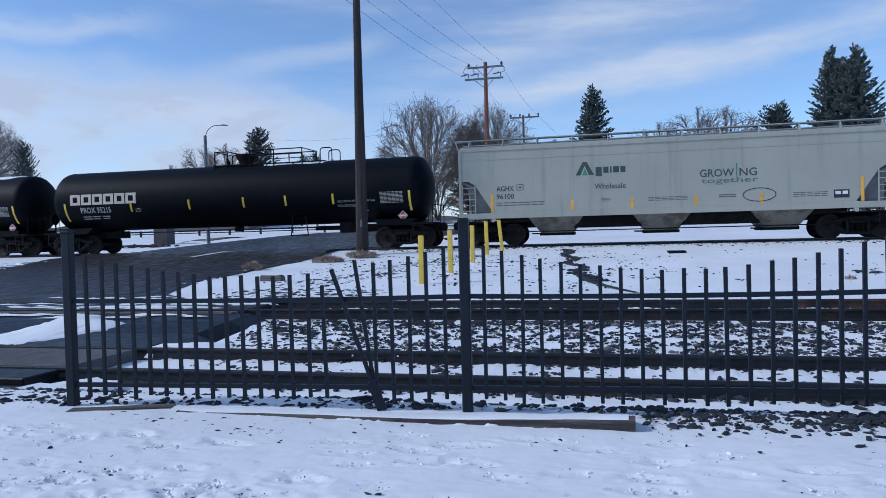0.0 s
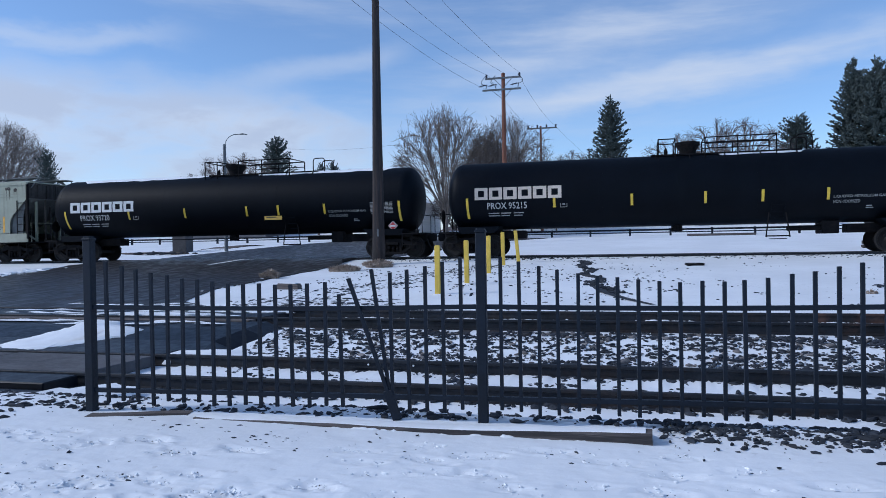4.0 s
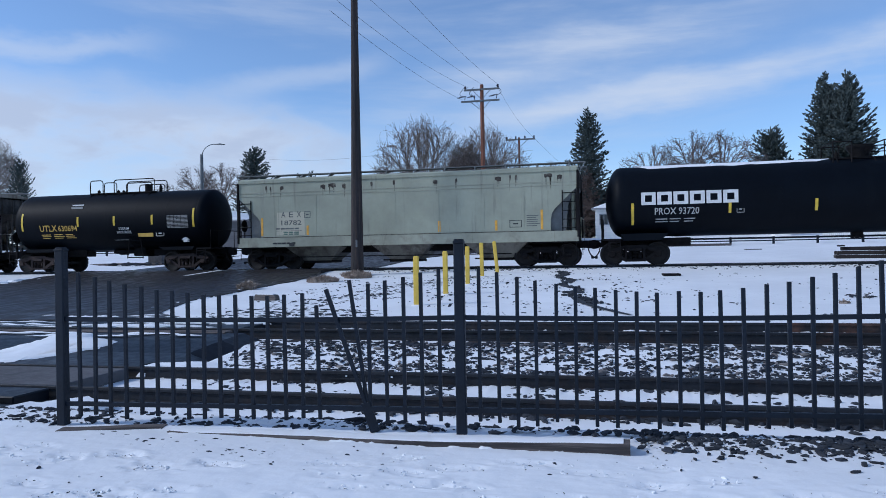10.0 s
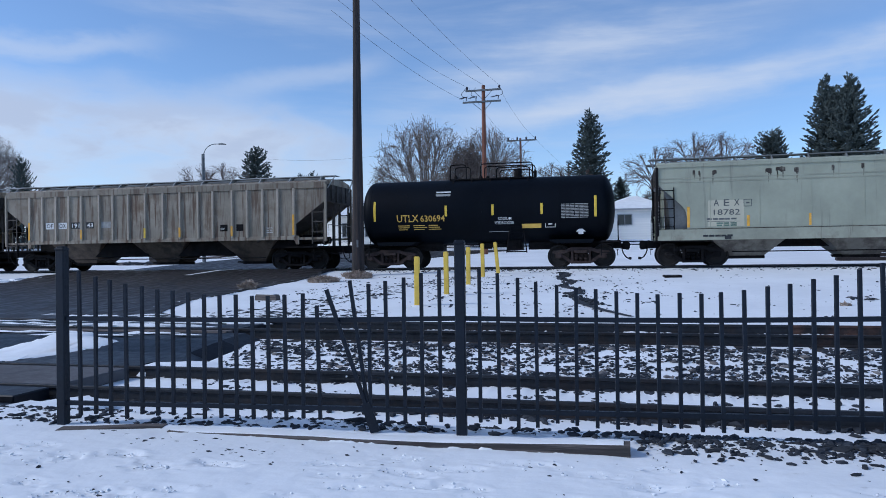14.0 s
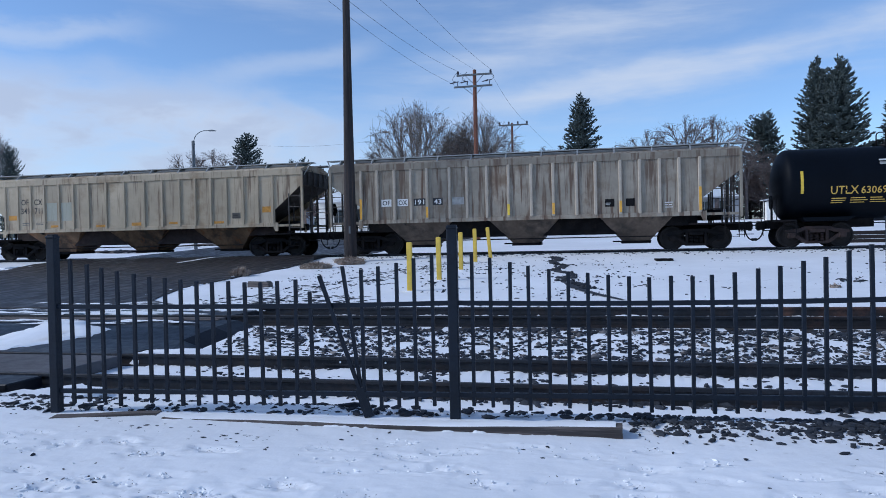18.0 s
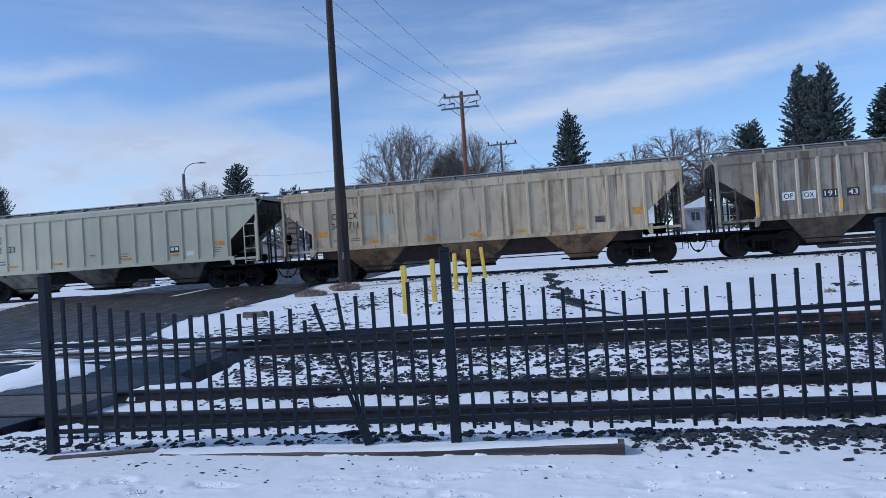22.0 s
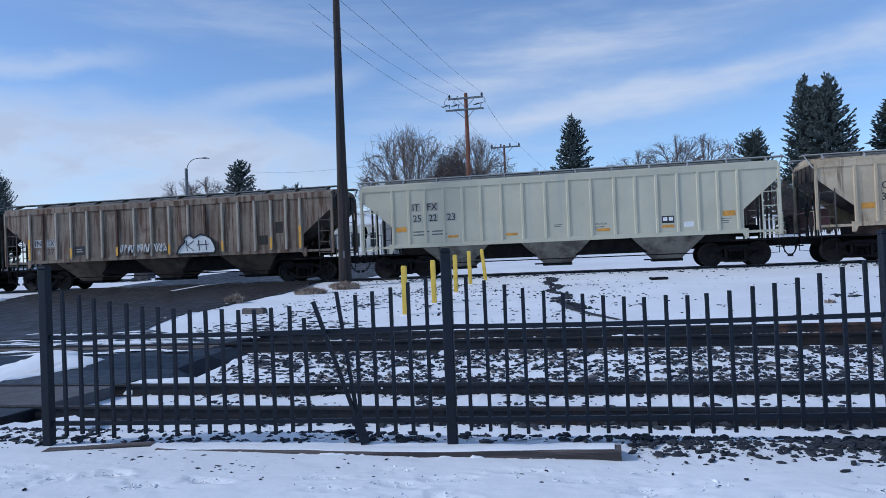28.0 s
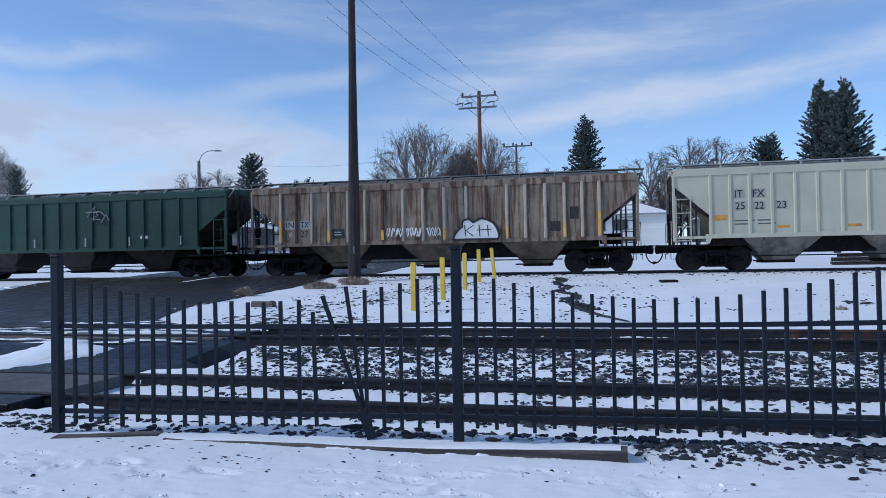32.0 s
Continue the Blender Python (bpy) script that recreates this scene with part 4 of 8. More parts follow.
def iron_fence():
    f = empty("iron_fence", pose(0, 0, 0))
    tagged(f, "black iron picket fence with bent pickets and scalloped top", "fence")
    ang = math.atan(FENCE_SLOPE)

    def put(name, bm, x, lab="", lean=0.0, z=0.0, fwd=0.0):
        ob = part(name, bm, IRON, f, lab)
        ob.matrix_basis = pose(x, fence_y(x), z, math.degrees(fwd), lean, math.degrees(ang))
        return ob

    posts = POSTS
    for x in posts:
        bm = bmesh.new()
        b = fence_base(x)
        post(bm, 0, 0, b - 0.2, 1.325, 0.072)
        p = put("post", bm, x)
        bm = bmesh.new()
        box(bm, -0.039, 0.039, -0.039, 0.039, 1.318, 1.338, 0.006)
        box(bm, -0.033, 0.033, -0.033, 0.033, 1.336, 1.350, 0.013)
        part("post_cap", bm, IRON, p)
    for a, b in zip(posts[:-1], posts[1:]):
        for z, sag in ((0.797, 0.012), (0.148, 0.0)):
            bm = bmesh.new()
            L = (b - a - 0.072) / math.cos(ang)
            n = 10
            pts = [((i / n - 0.5) * L, -sag * (1 - (2 * i / n - 1) ** 2)) for i in range(n + 1)]
            prism(bm, [(x, z + dz - 0.016) for x, dz in pts] + [(x, z + dz + 0.016) for x, dz in pts[::-1]], -0.016, 0.016)
            put("rail", bm, (a + b) / 2)
        n = 23 if a == posts[0] else 20
        mid = (a + b) / 2
        for k in range(n):
            x = (a + 0.149 + 0.1264 * k if a == posts[0] else a + 0.134 + 0.131 * k + 0.00035 * k * k) + random.uniform(-0.003, 0.003)
            u = (x - mid) / ((b - a) / 2)
            top = 0.965 + 0.225 * abs(u) ** 2.0 + random.uniform(-0.006, 0.006)
            foot = 0.055 + random.uniform(-0.02, 0.02)
            bent = a == posts[0] and k in (15, 16, 17)
            bm = bmesh.new()
            w = 0.0125
            if not bent:
                box(bm, -w, w, -w, w, foot, top, 0.002)
                put("picket", bm, x, lean=random.uniform(-0.35, 0.35))
            elif k == 15:
                box(bm, -w, w, -w, w, foot, 0.89, 0.002)
                put("picket", bm, -2.09, "short broken iron picket", lean=-1.2)
            elif k == 16:
                box(bm, -w * 1.1, w * 1.1, -w, w, -0.02, 1.03, 0.002)
                box(bm, -0.034, 0.034, -0.012, 0.012, -0.05, 0.17, 0.003)
                put("picket", bm, -1.70, "iron picket knocked askew", lean=-18.3, z=0.03, fwd=0.04)
            else:
                box(bm, -w, w, -w, w, foot, 1.08, 0.002)
                put("picket", bm, -1.715, "iron picket leaning over", lean=-7.8)


iron_fence()


def timber_kerb():
    """Old landscape timbers laid along the foot of the fence."""
    for x0, x1, y0, y1, h0, h1, lab in ((-4.04, -3.27, 4.58, 4.80, 0.004, 0.003, "bare weathered board lying by the fence"), (-3.15, 0.08, 4.69, 4.64, 0.008, 0.070, "weathered timber beam topped with snow")):
        t = empty("timber_edging", pose((x0 + x1) / 2, (y0 + y1) / 2, ground_z(0, 4.65), 0, 0, math.degrees(math.atan2(y1 - y0, x1 - x0))))
        tagged(t, lab, "timber")
        L = (x1 - x0) / 2

        def high(x):
            u = (x + L) / (2 * L)
            return h0 + (h1 - h0) * u ** 2.3 + 0.009 * noise.noise(Vector((x * 1.9, h1 * 90, 0)))

        bm = bmesh.new()
        n = 24
        prism(bm, [(-L, -0.08), (L, -0.08)] + [(L - 2 * L * i / n, high(L - 2 * L * i / n)) for i in range(n + 1)], -0.06, 0.07)
        part("beam", bm, TIMBER, t)
        if h1 < 0.02:
            continue
        bm = bmesh.new()
        nn = 150
        vs = []
        for i in range(nn + 1):
            x = -L + 0.01 + (2 * L - 0.05) * i / nn
            q = 0.5 + 0.5 * noise.noise(Vector((x * 3.1, h1 * 40, 1.0)))
            h = high(x)
            vs.append([bm.verts.new((x, y, h + dz)) for y, dz in ((-0.062 + 0.035 * q, -0.006 - 0.012 * q), (-0.045 + 0.03 * q, 0.002 + 0.005 * q), (0.03, 0.006 + 0.006 * q), (0.10, 0.002), (0.26, -h * 0.5 - 0.03))])
        for a, b in zip(vs[:-1], vs[1:]):
            for i in range(4):
                bm.faces.new((a[i], a[i + 1], b[i + 1], b[i]))
        bmesh.ops.recalc_face_normals(bm, faces=bm.faces)
        part("snow_cover", bm, SNOW_CAP, t, "snow lying along the beam", smooth=True)
        bm = bmesh.new()
        vs = []
        for i in range(nn + 1):
            x = -L + (2 * L - 0.12) * i / nn
            u = i / nn
            q = 0.74 - 0.62 * max(0.0, u - 0.30) + 0.75 * noise.noise(Vector((x * 2.3, 4.0, 2.0))) + 0.42 * noise.noise(Vector((x * 9, 1.0, 2.0))) + 0.32 * noise.noise(Vector((x * 27, 6.0, 2.0)))
            h = -0.035 + (high(x) + 0.032) * max(0.0, min(0.97, q))
            vs.append([bm.verts.new(v) for v in ((x, -0.055, h), (x, -0.072, h - 0.002), (x, -0.11, -0.035 + (h + 0.035) * 0.45), (x, -0.22, -0.045))])
        for a, b in zip(vs[:-1], vs[1:]):
            for i in range(3):
                bm.faces.new((a[i], a[i + 1], b[i + 1], b[i]))
        bmesh.ops.recalc_face_normals(bm, faces=bm.faces)
        part("snow_drift", bm, SNOW_CAP, t, "snow banked against the beam", smooth=True)


timber_kerb()


# ---------------------------------------------------------------- poles, bollards, small things by the road
def wooden_pole():
    p = empty("utility_pole", pose(-10.17, 28.0, 0.36, 0, 0.25, 0))
    tagged(p, "tall dark weathered wooden pole standing in snow", "pole")
    bm = bmesh.new()
    prof = [(0, 0.285), (0.25, 0.265), (1.2, 0.245), (3, 0.228), (6, 0.188), (9, 0.155), (12.6, 0.135)]
    lathe(bm, prof, axis="z", seg=16)
    for v in bm.verts:
        k = 1 + 0.04 * noise.noise(Vector((v.co.x * 6, v.co.y * 6, v.co.z * 0.5)))
        v.co.x, v.co.y = v.co.x * k, v.co.y * k
    part("shaft", bm, POLEWOOD, p, smooth=True)
    bm = bmesh.new()
    box(bm, 0.02, 0.10, -0.262, -0.235, 1.2, 1.5, 0.01)
    part("tag_plate", bm, GALV, p)


wooden_pole()


def bollards():
    first = None
    for x, y, lean, fwd, h in ((-4.92, 17.9, 0.2, 0, 1.28), (-4.75, 20.5, -0.3, 0, 1.30), (-4.72, 23.6, 0.3, 0, 1.31), (-4.78, 26.7, -0.8, 0, 1.33), (-4.46, 28.35, -5.0, 2, 1.28)):
        m = pose(x, y, ground_z(x, y) - 0.03, fwd, lean, 0)
        if first is None:
            b = empty("bollard", m)
            tagged(b, "yellow painted steel bollard standing in snow", "bollard", "row of bollards")
            bm = bmesh.new()
            box(bm, -0.066, 0.066, -0.055, 0.055, -0.1, h, 0.012)
            part("post", bm, YELLOW, b)
            bm = bmesh.new()
            box(bm, -0.054, 0.054, -0.044, 0.044, h - 0.005, h + 0.012, 0.006)
            part("end_cap", bm, YELLOW, b)
            bm = bmesh.new()
            lathe(bm, [(0.0, 0.20), (0.03, 0.16), (0.05, 0.085)], axis="z", seg=18)
            part("snow_collar", bm, SNOW_CAP, b, "snow heaped round the foot", smooth=True)
            first = b
        else:
            copy_thing(first, m)


bollards()


def tuft(x, y, r, h, n, seed, label):
    """A clump of dry grass: many bent blades."""
    rng = random.Random(seed)
    vs, fs = [], []
    for k in range(n):
        a, d = rng.uniform(0, 6.283), r * rng.random() ** 0.6
        px, py = x + d * math.cos(a) * 1.5, y + d * math.sin(a)
        b = rng.uniform(0, 6.283)
        ll, hh = rng.uniform(0.10, 0.32) * h * 2.2, h * rng.uniform(0.5, 1.1) * (1 - 0.5 * d / r)
        w = 0.012
        z = ground_z(px, py)
        ox, oy = -math.sin(b) * w, math.cos(b) * w
        i = len(vs)
        vs += [(px - ox, py - oy, z), (px + ox, py + oy, z), (px + math.cos(b) * ll * 0.4 + ox, py + math.sin(b) * ll * 0.4 + oy, z + hh * 0.7), (px + math.cos(b) * ll * 0.4 - ox, py + math.sin(b) * ll * 0.4 - oy, z + hh * 0.7), (px + math.cos(b) * ll, py + math.sin(b) * ll, z + hh)]
        fs += [(i, i + 1, i + 2, i + 3), (i + 3, i + 2, i + 4)]
    tagged(soup("grass_tuft", vs, fs, DRYGRASS), label, "grass", kind="stuff")


tuft(-12.05, 22.3, 0.22, 0.36, 800, 1, "clump of dry brown grass beside the road")
tuft(-10.45, 25.0, 0.40, 0.30, 1500, 2, "low mat of dry grass in the snow")
tuft(-10.1, 27.6, 0.42, 0.28, 1300, 3, "dry grass round the foot of the pole")
tuft(-9.65, 26.6, 0.36, 0.24, 1000, 4, "dry grass round the foot of the pole")
tuft(5.09, 18.15, 0.09, 0.13, 90, 5, "small dry weed poking out of the snow")
stones("pebbles", 14, lambda r: (5.8 + r.normal(0, 0.22), 19.6 + r.normal(0, 0.35)), (0.05, 0.16), STONE, "dark crumbs of soil on the snow", 34, 0.35, 0.5)


def concrete_block():
    b = empty("kerb_block", pose(-9.75, 19.2, ground_z(0, 19.2) - 0.02, 0, 0, -8))
    tagged(b, "short weathered kerb block lying beside the road", "block")
    bm = bmesh.new()
    prism(bm, [(-0.36, 0), (0.36, 0), (0.35, 0.12), (0.30, 0.17), (-0.32, 0.18), (-0.36, 0.13)], -0.11, 0.11)
    part("block", bm, TIMBER, b)
    slab("snow_cover", -0.30, 0.26, -0.08, 0.10, 0.165, 0.19, SNOW_CAP, b, "thin snow on the block", 0.01)


concrete_block()


def manhole():
    b = empty("drain_box", pose(1.95, 26.4, ground_z(0, 26.4), 0, 0, 5))
    tagged(b, "low dark drain box filled with snow", "drain")
    for n, x0, x1, y0, y1 in (("side", -0.28, -0.25, -0.30, 0.30), ("side", 0.25, 0.28, -0.30, 0.30), ("side", -0.25, 0.25, -0.30, -0.27), ("side", -0.25, 0.25, 0.27, 0.30)):
        slab(n, x0, x1, y0, y1, -0.03, 0.07, GRIME, b, bevel=0.006)
    slab("snow_fill", -0.248, 0.248, -0.268, 0.268, -0.02, 0.055, SNOW_CAP, b, "snow lying in the box", bevel=0.015)


manhole()


# ---------------------------------------------------------------- the freight train
CAR_W = 1.55


def strip(name, parent, material, x, z, w, h, y, label="", depth=0.006):
    return slab(name, x - w / 2, x + w / 2, y - depth, y, z - h / 2, z + h / 2, material, parent, label)


FONT_CACHE = {}


def letters(body, parent, material, x, z, width, height, y, label="", wrap=None, name="lettering"):
    """Lettering from x to the right, its foot at z, on the near side; wrap: (radius, axis height) of a tank."""
    cu = bpy.data.curves.new("lettering", "FONT")
    cu.body, cu.size, cu.resolution_u, cu.offset = body, 1.0, 2, 0.009
    tmp = new("lettering_source", cu)
    bpy.context.view_layer.update()
    me = bpy.data.meshes.new_from_object(tmp.evaluated_get(bpy.context.evaluated_depsgraph_get()))
    bpy.data.objects.remove(tmp)
    bpy.data.curves.remove(cu)
    co = [v.co.copy() for v in me.vertices]
    x0, x1 = min(c.x for c in co), max(c.x for c in co)
    y0, y1 = min(c.y for c in co), max(c.y for c in co)
    for v, c in zip(me.vertices, co):
        px, pz = x + (c.x - x0) / (x1 - x0) * width, z + (c.y - y0) / (y1 - y0) * height
        py = y if wrap is None else -math.sqrt(max(0.01, wrap[0] ** 2 - (pz - wrap[1]) ** 2)) - 0.006
        v.co = (px, py, pz)
    me.materials.clear()
    me.materials.append(material)
    if height < 0.2 or len(body) < 2:
        ob = new(name, me)
        ob.parent = parent
        return tagged(ob, label)
    # each large character is a piece of its own: faces are gathered by the stretch of x that they share
    spans = []
    for p in sorted(me.polygons, key=lambda p: min(me.vertices[i].co.x for i in p.vertices)):
        a, b = min(me.vertices[i].co.x for i in p.vertices), max(me.vertices[i].co.x for i in p.vertices)
        if spans and a < spans[-1][0] - 0.002:
            spans[-1][0] = max(spans[-1][0], b)
            spans[-1][1].append(p)
        else:
            spans.append([b, [p]])
    for _, polys in spans:
        used = sorted({i for p in polys for i in p.vertices})
        at = {i: k for k, i in enumerate(used)}
        soup("letter", [tuple(me.vertices[i].co) for i in used], [tuple(at[i] for i in p.vertices) for p in polys], material, parent, label)
    bpy.data.meshes.remove(me)
    return parent


def bars(parent, material, x, z, w, h, rows, y, fill=0.55, cols=1, name="small_print", wrap=None):
    """Print too small to read: plain bars."""
    bm = bmesh.new()
    rng = random.Random(int(abs(x * 100) + abs(z * 1000)))
    for r in range(rows):
        for c in range(cols):
            cw = w / cols
            a = x + c * cw
            b = a + cw * (rng.uniform(0.6, 0.92) if cols < 4 else rng.uniform(0.78, 0.96))
            zz = z + h * (r + 0.5) / rows
            t = h / rows * fill / 2
            yy = y if wrap is None else -math.sqrt(wrap[0] ** 2 - (zz - wrap[1]) ** 2) - 0.004
            box(bm, a, b, yy - 0.004, yy, zz - t, zz + t)
    return part(name, bm, material, parent)


def frame_mark(parent, material, x, z, w, h, y, t=0.025, wrap=None, name="stencil_box"):
    bm = bmesh.new()
    yy = y if wrap is None else -math.sqrt(wrap[0] ** 2 - (z - wrap[1]) ** 2) - 0.006
    for a, b, c, d in ((x - w / 2, x + w / 2, z + h / 2 - t, z + h / 2), (x - w / 2, x + w / 2, z - h / 2, z - h / 2 + t), (x - w / 2, x - w / 2 + t, z - h / 2, z + h / 2), (x + w / 2 - t, x + w / 2, z - h / 2, z + h / 2), (x - w * 0.2, x + w * 0.2, z - t, z + t)):
        box(bm, a, b, yy - 0.004, yy, c, d)
    return part(name, bm, material, parent)


WHEELSETS = []
WHEEL_R = 0.457


def shared(key, make):
    """Builds a mesh once and shares it between alike parts."""
    if key not in FONT_CACHE:
        bm = bmesh.new()
        make(bm)
        me = bpy.data.meshes.new(key)
        bm.to_mesh(me)
        bm.free()
        FONT_CACHE[key] = me
    return FONT_CACHE[key]


def share_part(name, key, make, material, parent, m=None, smooth=False, label=""):
    me = shared(key, make)
    if not me.materials:
        me.materials.append(material)
        if smooth:
            me.shade_smooth()
            me.set_sharp_from_angle(angle=radians(35))
    ob = new(name, me)
    ob.parent = parent
    if m is not None:
        ob.matrix_basis = m
    return tagged(ob, label)


def wheelset_mesh(bm):
    for s in (-1, 1):
        prof = [(0.55, 0.06), (0.62, 0.115), (0.66, 0.16), (0.675, 0.30), (0.672, 0.385), (0.665, 0.40), (0.665, 0.483), (0.685, 0.486), (0.70, 0.462), (0.80, 0.455), (0.80, 0.395), (0.765, 0.375), (0.745, 0.30), (0.745, 0.16), (0.79, 0.125), (0.80, 0.06)]
        lathe(bm, [(s * o, r) for o, r in prof], axis="y", seg=32)
    rod(bm, (0, -0.56, 0), (0, 0.56, 0), 0.085, seg=14)
    for s in (-1, 1):
        rod(bm, (0, s * 0.79, 0), (0, s * 1.02, 0), 0.07, seg=12)
        for k in range(3):
            a = k * 2.094
            box(bm, 0.045 * math.cos(a) - 0.012, 0.045 * math.cos(a) + 0.012, s * 1.02 - 0.012, s * 1.02 + 0.014, 0.045 * math.sin(a) - 0.012, 0.045 * math.sin(a) + 0.012)


def sideframe_mesh(bm):
    y0, y1 = -0.075, 0.075
    top = [(-1.16, 0.58), (-1.10, 0.66), (-0.62, 0.72), (-0.40, 0.80), (0.40, 0.80), (0.62, 0.72), (1.10, 0.66), (1.16, 0.58), (1.02, 0.53), (0.66, 0.56), (0.40, 0.66), (-0.40, 0.66), (-0.66, 0.56), (-1.02, 0.53)]
    prism(bm, top, y0, y1)
    for s in (-1, 1):
        prism(bm, [(s * 0.98, 0.56), (s * 0.86, 0.60), (s * 0.36, 0.26), (s * 0.36, 0.17), (s * 0.46, 0.17)], y0, y1)
        prism(bm, [(s * 0.40, 0.68), (s * 0.30, 0.68), (s * 0.30, 0.22), (s * 0.40, 0.22)], y0, y1)
        box(bm, s * 0.889 - 0.13, s * 0.889 + 0.13, y0 - 0.03, y1, 0.36, 0.56, 0.02)
        rod(bm, (s * 0.889, y0 - 0.07, 0.455), (s * 0.889, y0, 0.455), 0.10, seg=14)
    box(bm, -0.42, 0.42, y0 - 0.02, y1, 0.14, 0.24, 0.02)
    box(bm, -0.27, 0.27, y0 - 0.06, y1, 0.56, 0.68, 0.02)


def springs_mesh(bm):
    for dx in (-0.2, 0.0, 0.2):
        for k in range(5):
            lathe(bm, [(0, 0.062), (0.02, 0.085), (0.045, 0.062)], axis="z", seg=10, x=dx, z=0.25 + k * 0.058)


def bolster_mesh(bm):
    box(bm, -0.22, 0.22, -0.95, 0.95, 0.50, 0.74, 0.03)
    rod(bm, (0, 0, 0.74), (0, 0, 0.84), 0.2, seg=16)
    box(bm, -0.30, 0.30, -0.88, 0.88, 0.22, 0.52, 0.02)
    for s in (-1, 1):
        box(bm, s * 0.40 - 0.05, s * 0.40 + 0.05, -0.85, 0.85, 0.30, 0.40, 0.02)


def truck(car, x, look_rust=False):
    t = new("truck")
    t.parent = car
    t.matrix_basis = pose(x, 0, 0)
    mtl, tag = (TRUCK_RUST, "_rust") if look_rust else (GRIME, "")
    for s in (-1, 1):
        share_part("sideframe", "sideframe" + tag, sideframe_mesh, mtl, t, pose(0, s * 0.99, 0, 0, 0, 0 if s < 0 else 180))
        share_part("springs", "springs" + tag, springs_mesh, mtl, t, pose(0, s * 0.99, 0))
    share_part("bolster", "bolster" + tag, bolster_mesh, mtl, t)
    for s in (-1, 1):
        w = share_part("wheelset", "wheelset", wheelset_mesh, WHEEL, t, pose(s * 0.889, 0, WHEEL_R), smooth=True)
        WHEELSETS.append((w, s * 0.889))
    return t


def coupler_mesh(bm):
    box(bm, -0.55, 0.12, -0.09, 0.09, 0.76, 0.95, 0.02)
    prism(bm, [(0.05, 0.70), (0.05, 1.02), (0.28, 1.02), (0.34, 0.95), (0.34, 0.75), (0.28, 0.70)], -0.17, 0.14)
    rod(bm, (0.24, -0.10, 0.68), (0.24, -0.10, 1.05), 0.07, seg=10)
    box(bm, -0.20, -0.12, -1.25, -0.12, 0.66, 0.70)
    rod(bm, (-0.16, -1.25, 0.68), (-0.16, -1.25, 0.45), 0.015, seg=6)


def hose_mesh(bm):
    pts = [(-0.12, -0.30, 0.78)] + [(0.02 + 0.30 * u ** 1.5, -0.30 + 0.12 * u, 0.74 - 0.42 * math.sin(math.pi / 2 * u)) for u in np.linspace(0.0, 1.0, 9)]
    pipe(bm, pts, 0.027, 7)
    box(bm, 0.28, 0.40, -0.23, -0.13, 0.27, 0.38, 0.02)


def coupling(car, x, s):
    c = share_part("coupler", "coupler", coupler_mesh, GRIME, car, pose(x, 0, 0, 0, 0, 0 if s > 0 else 180))
    share_part("air_hose", "air_hose", hose_mesh, HOSE, c)


CARS = []


def new_car(name, centre, label, category):
    car = empty(name, pose(centre, TRAIN_Y, TRAIN_Z))
    tagged(car, label, category, "cars of the freight train")
    CARS.append((car, centre))
    return car


def ladder_mesh_at(bm, x0, x1, y, z0, z1, n, r=0.017):
    for x in (x0, x1):
        box(bm, x - 0.022, x + 0.022, y - 0.012, y + 0.012, z0, z1)
    for k in range(n):
        z = z0 + 0.12 + (z1 - z0 - 0.24) * k / (n - 1)
        rod(bm, (x0, y, z), (x1, y, z), r, seg=6)


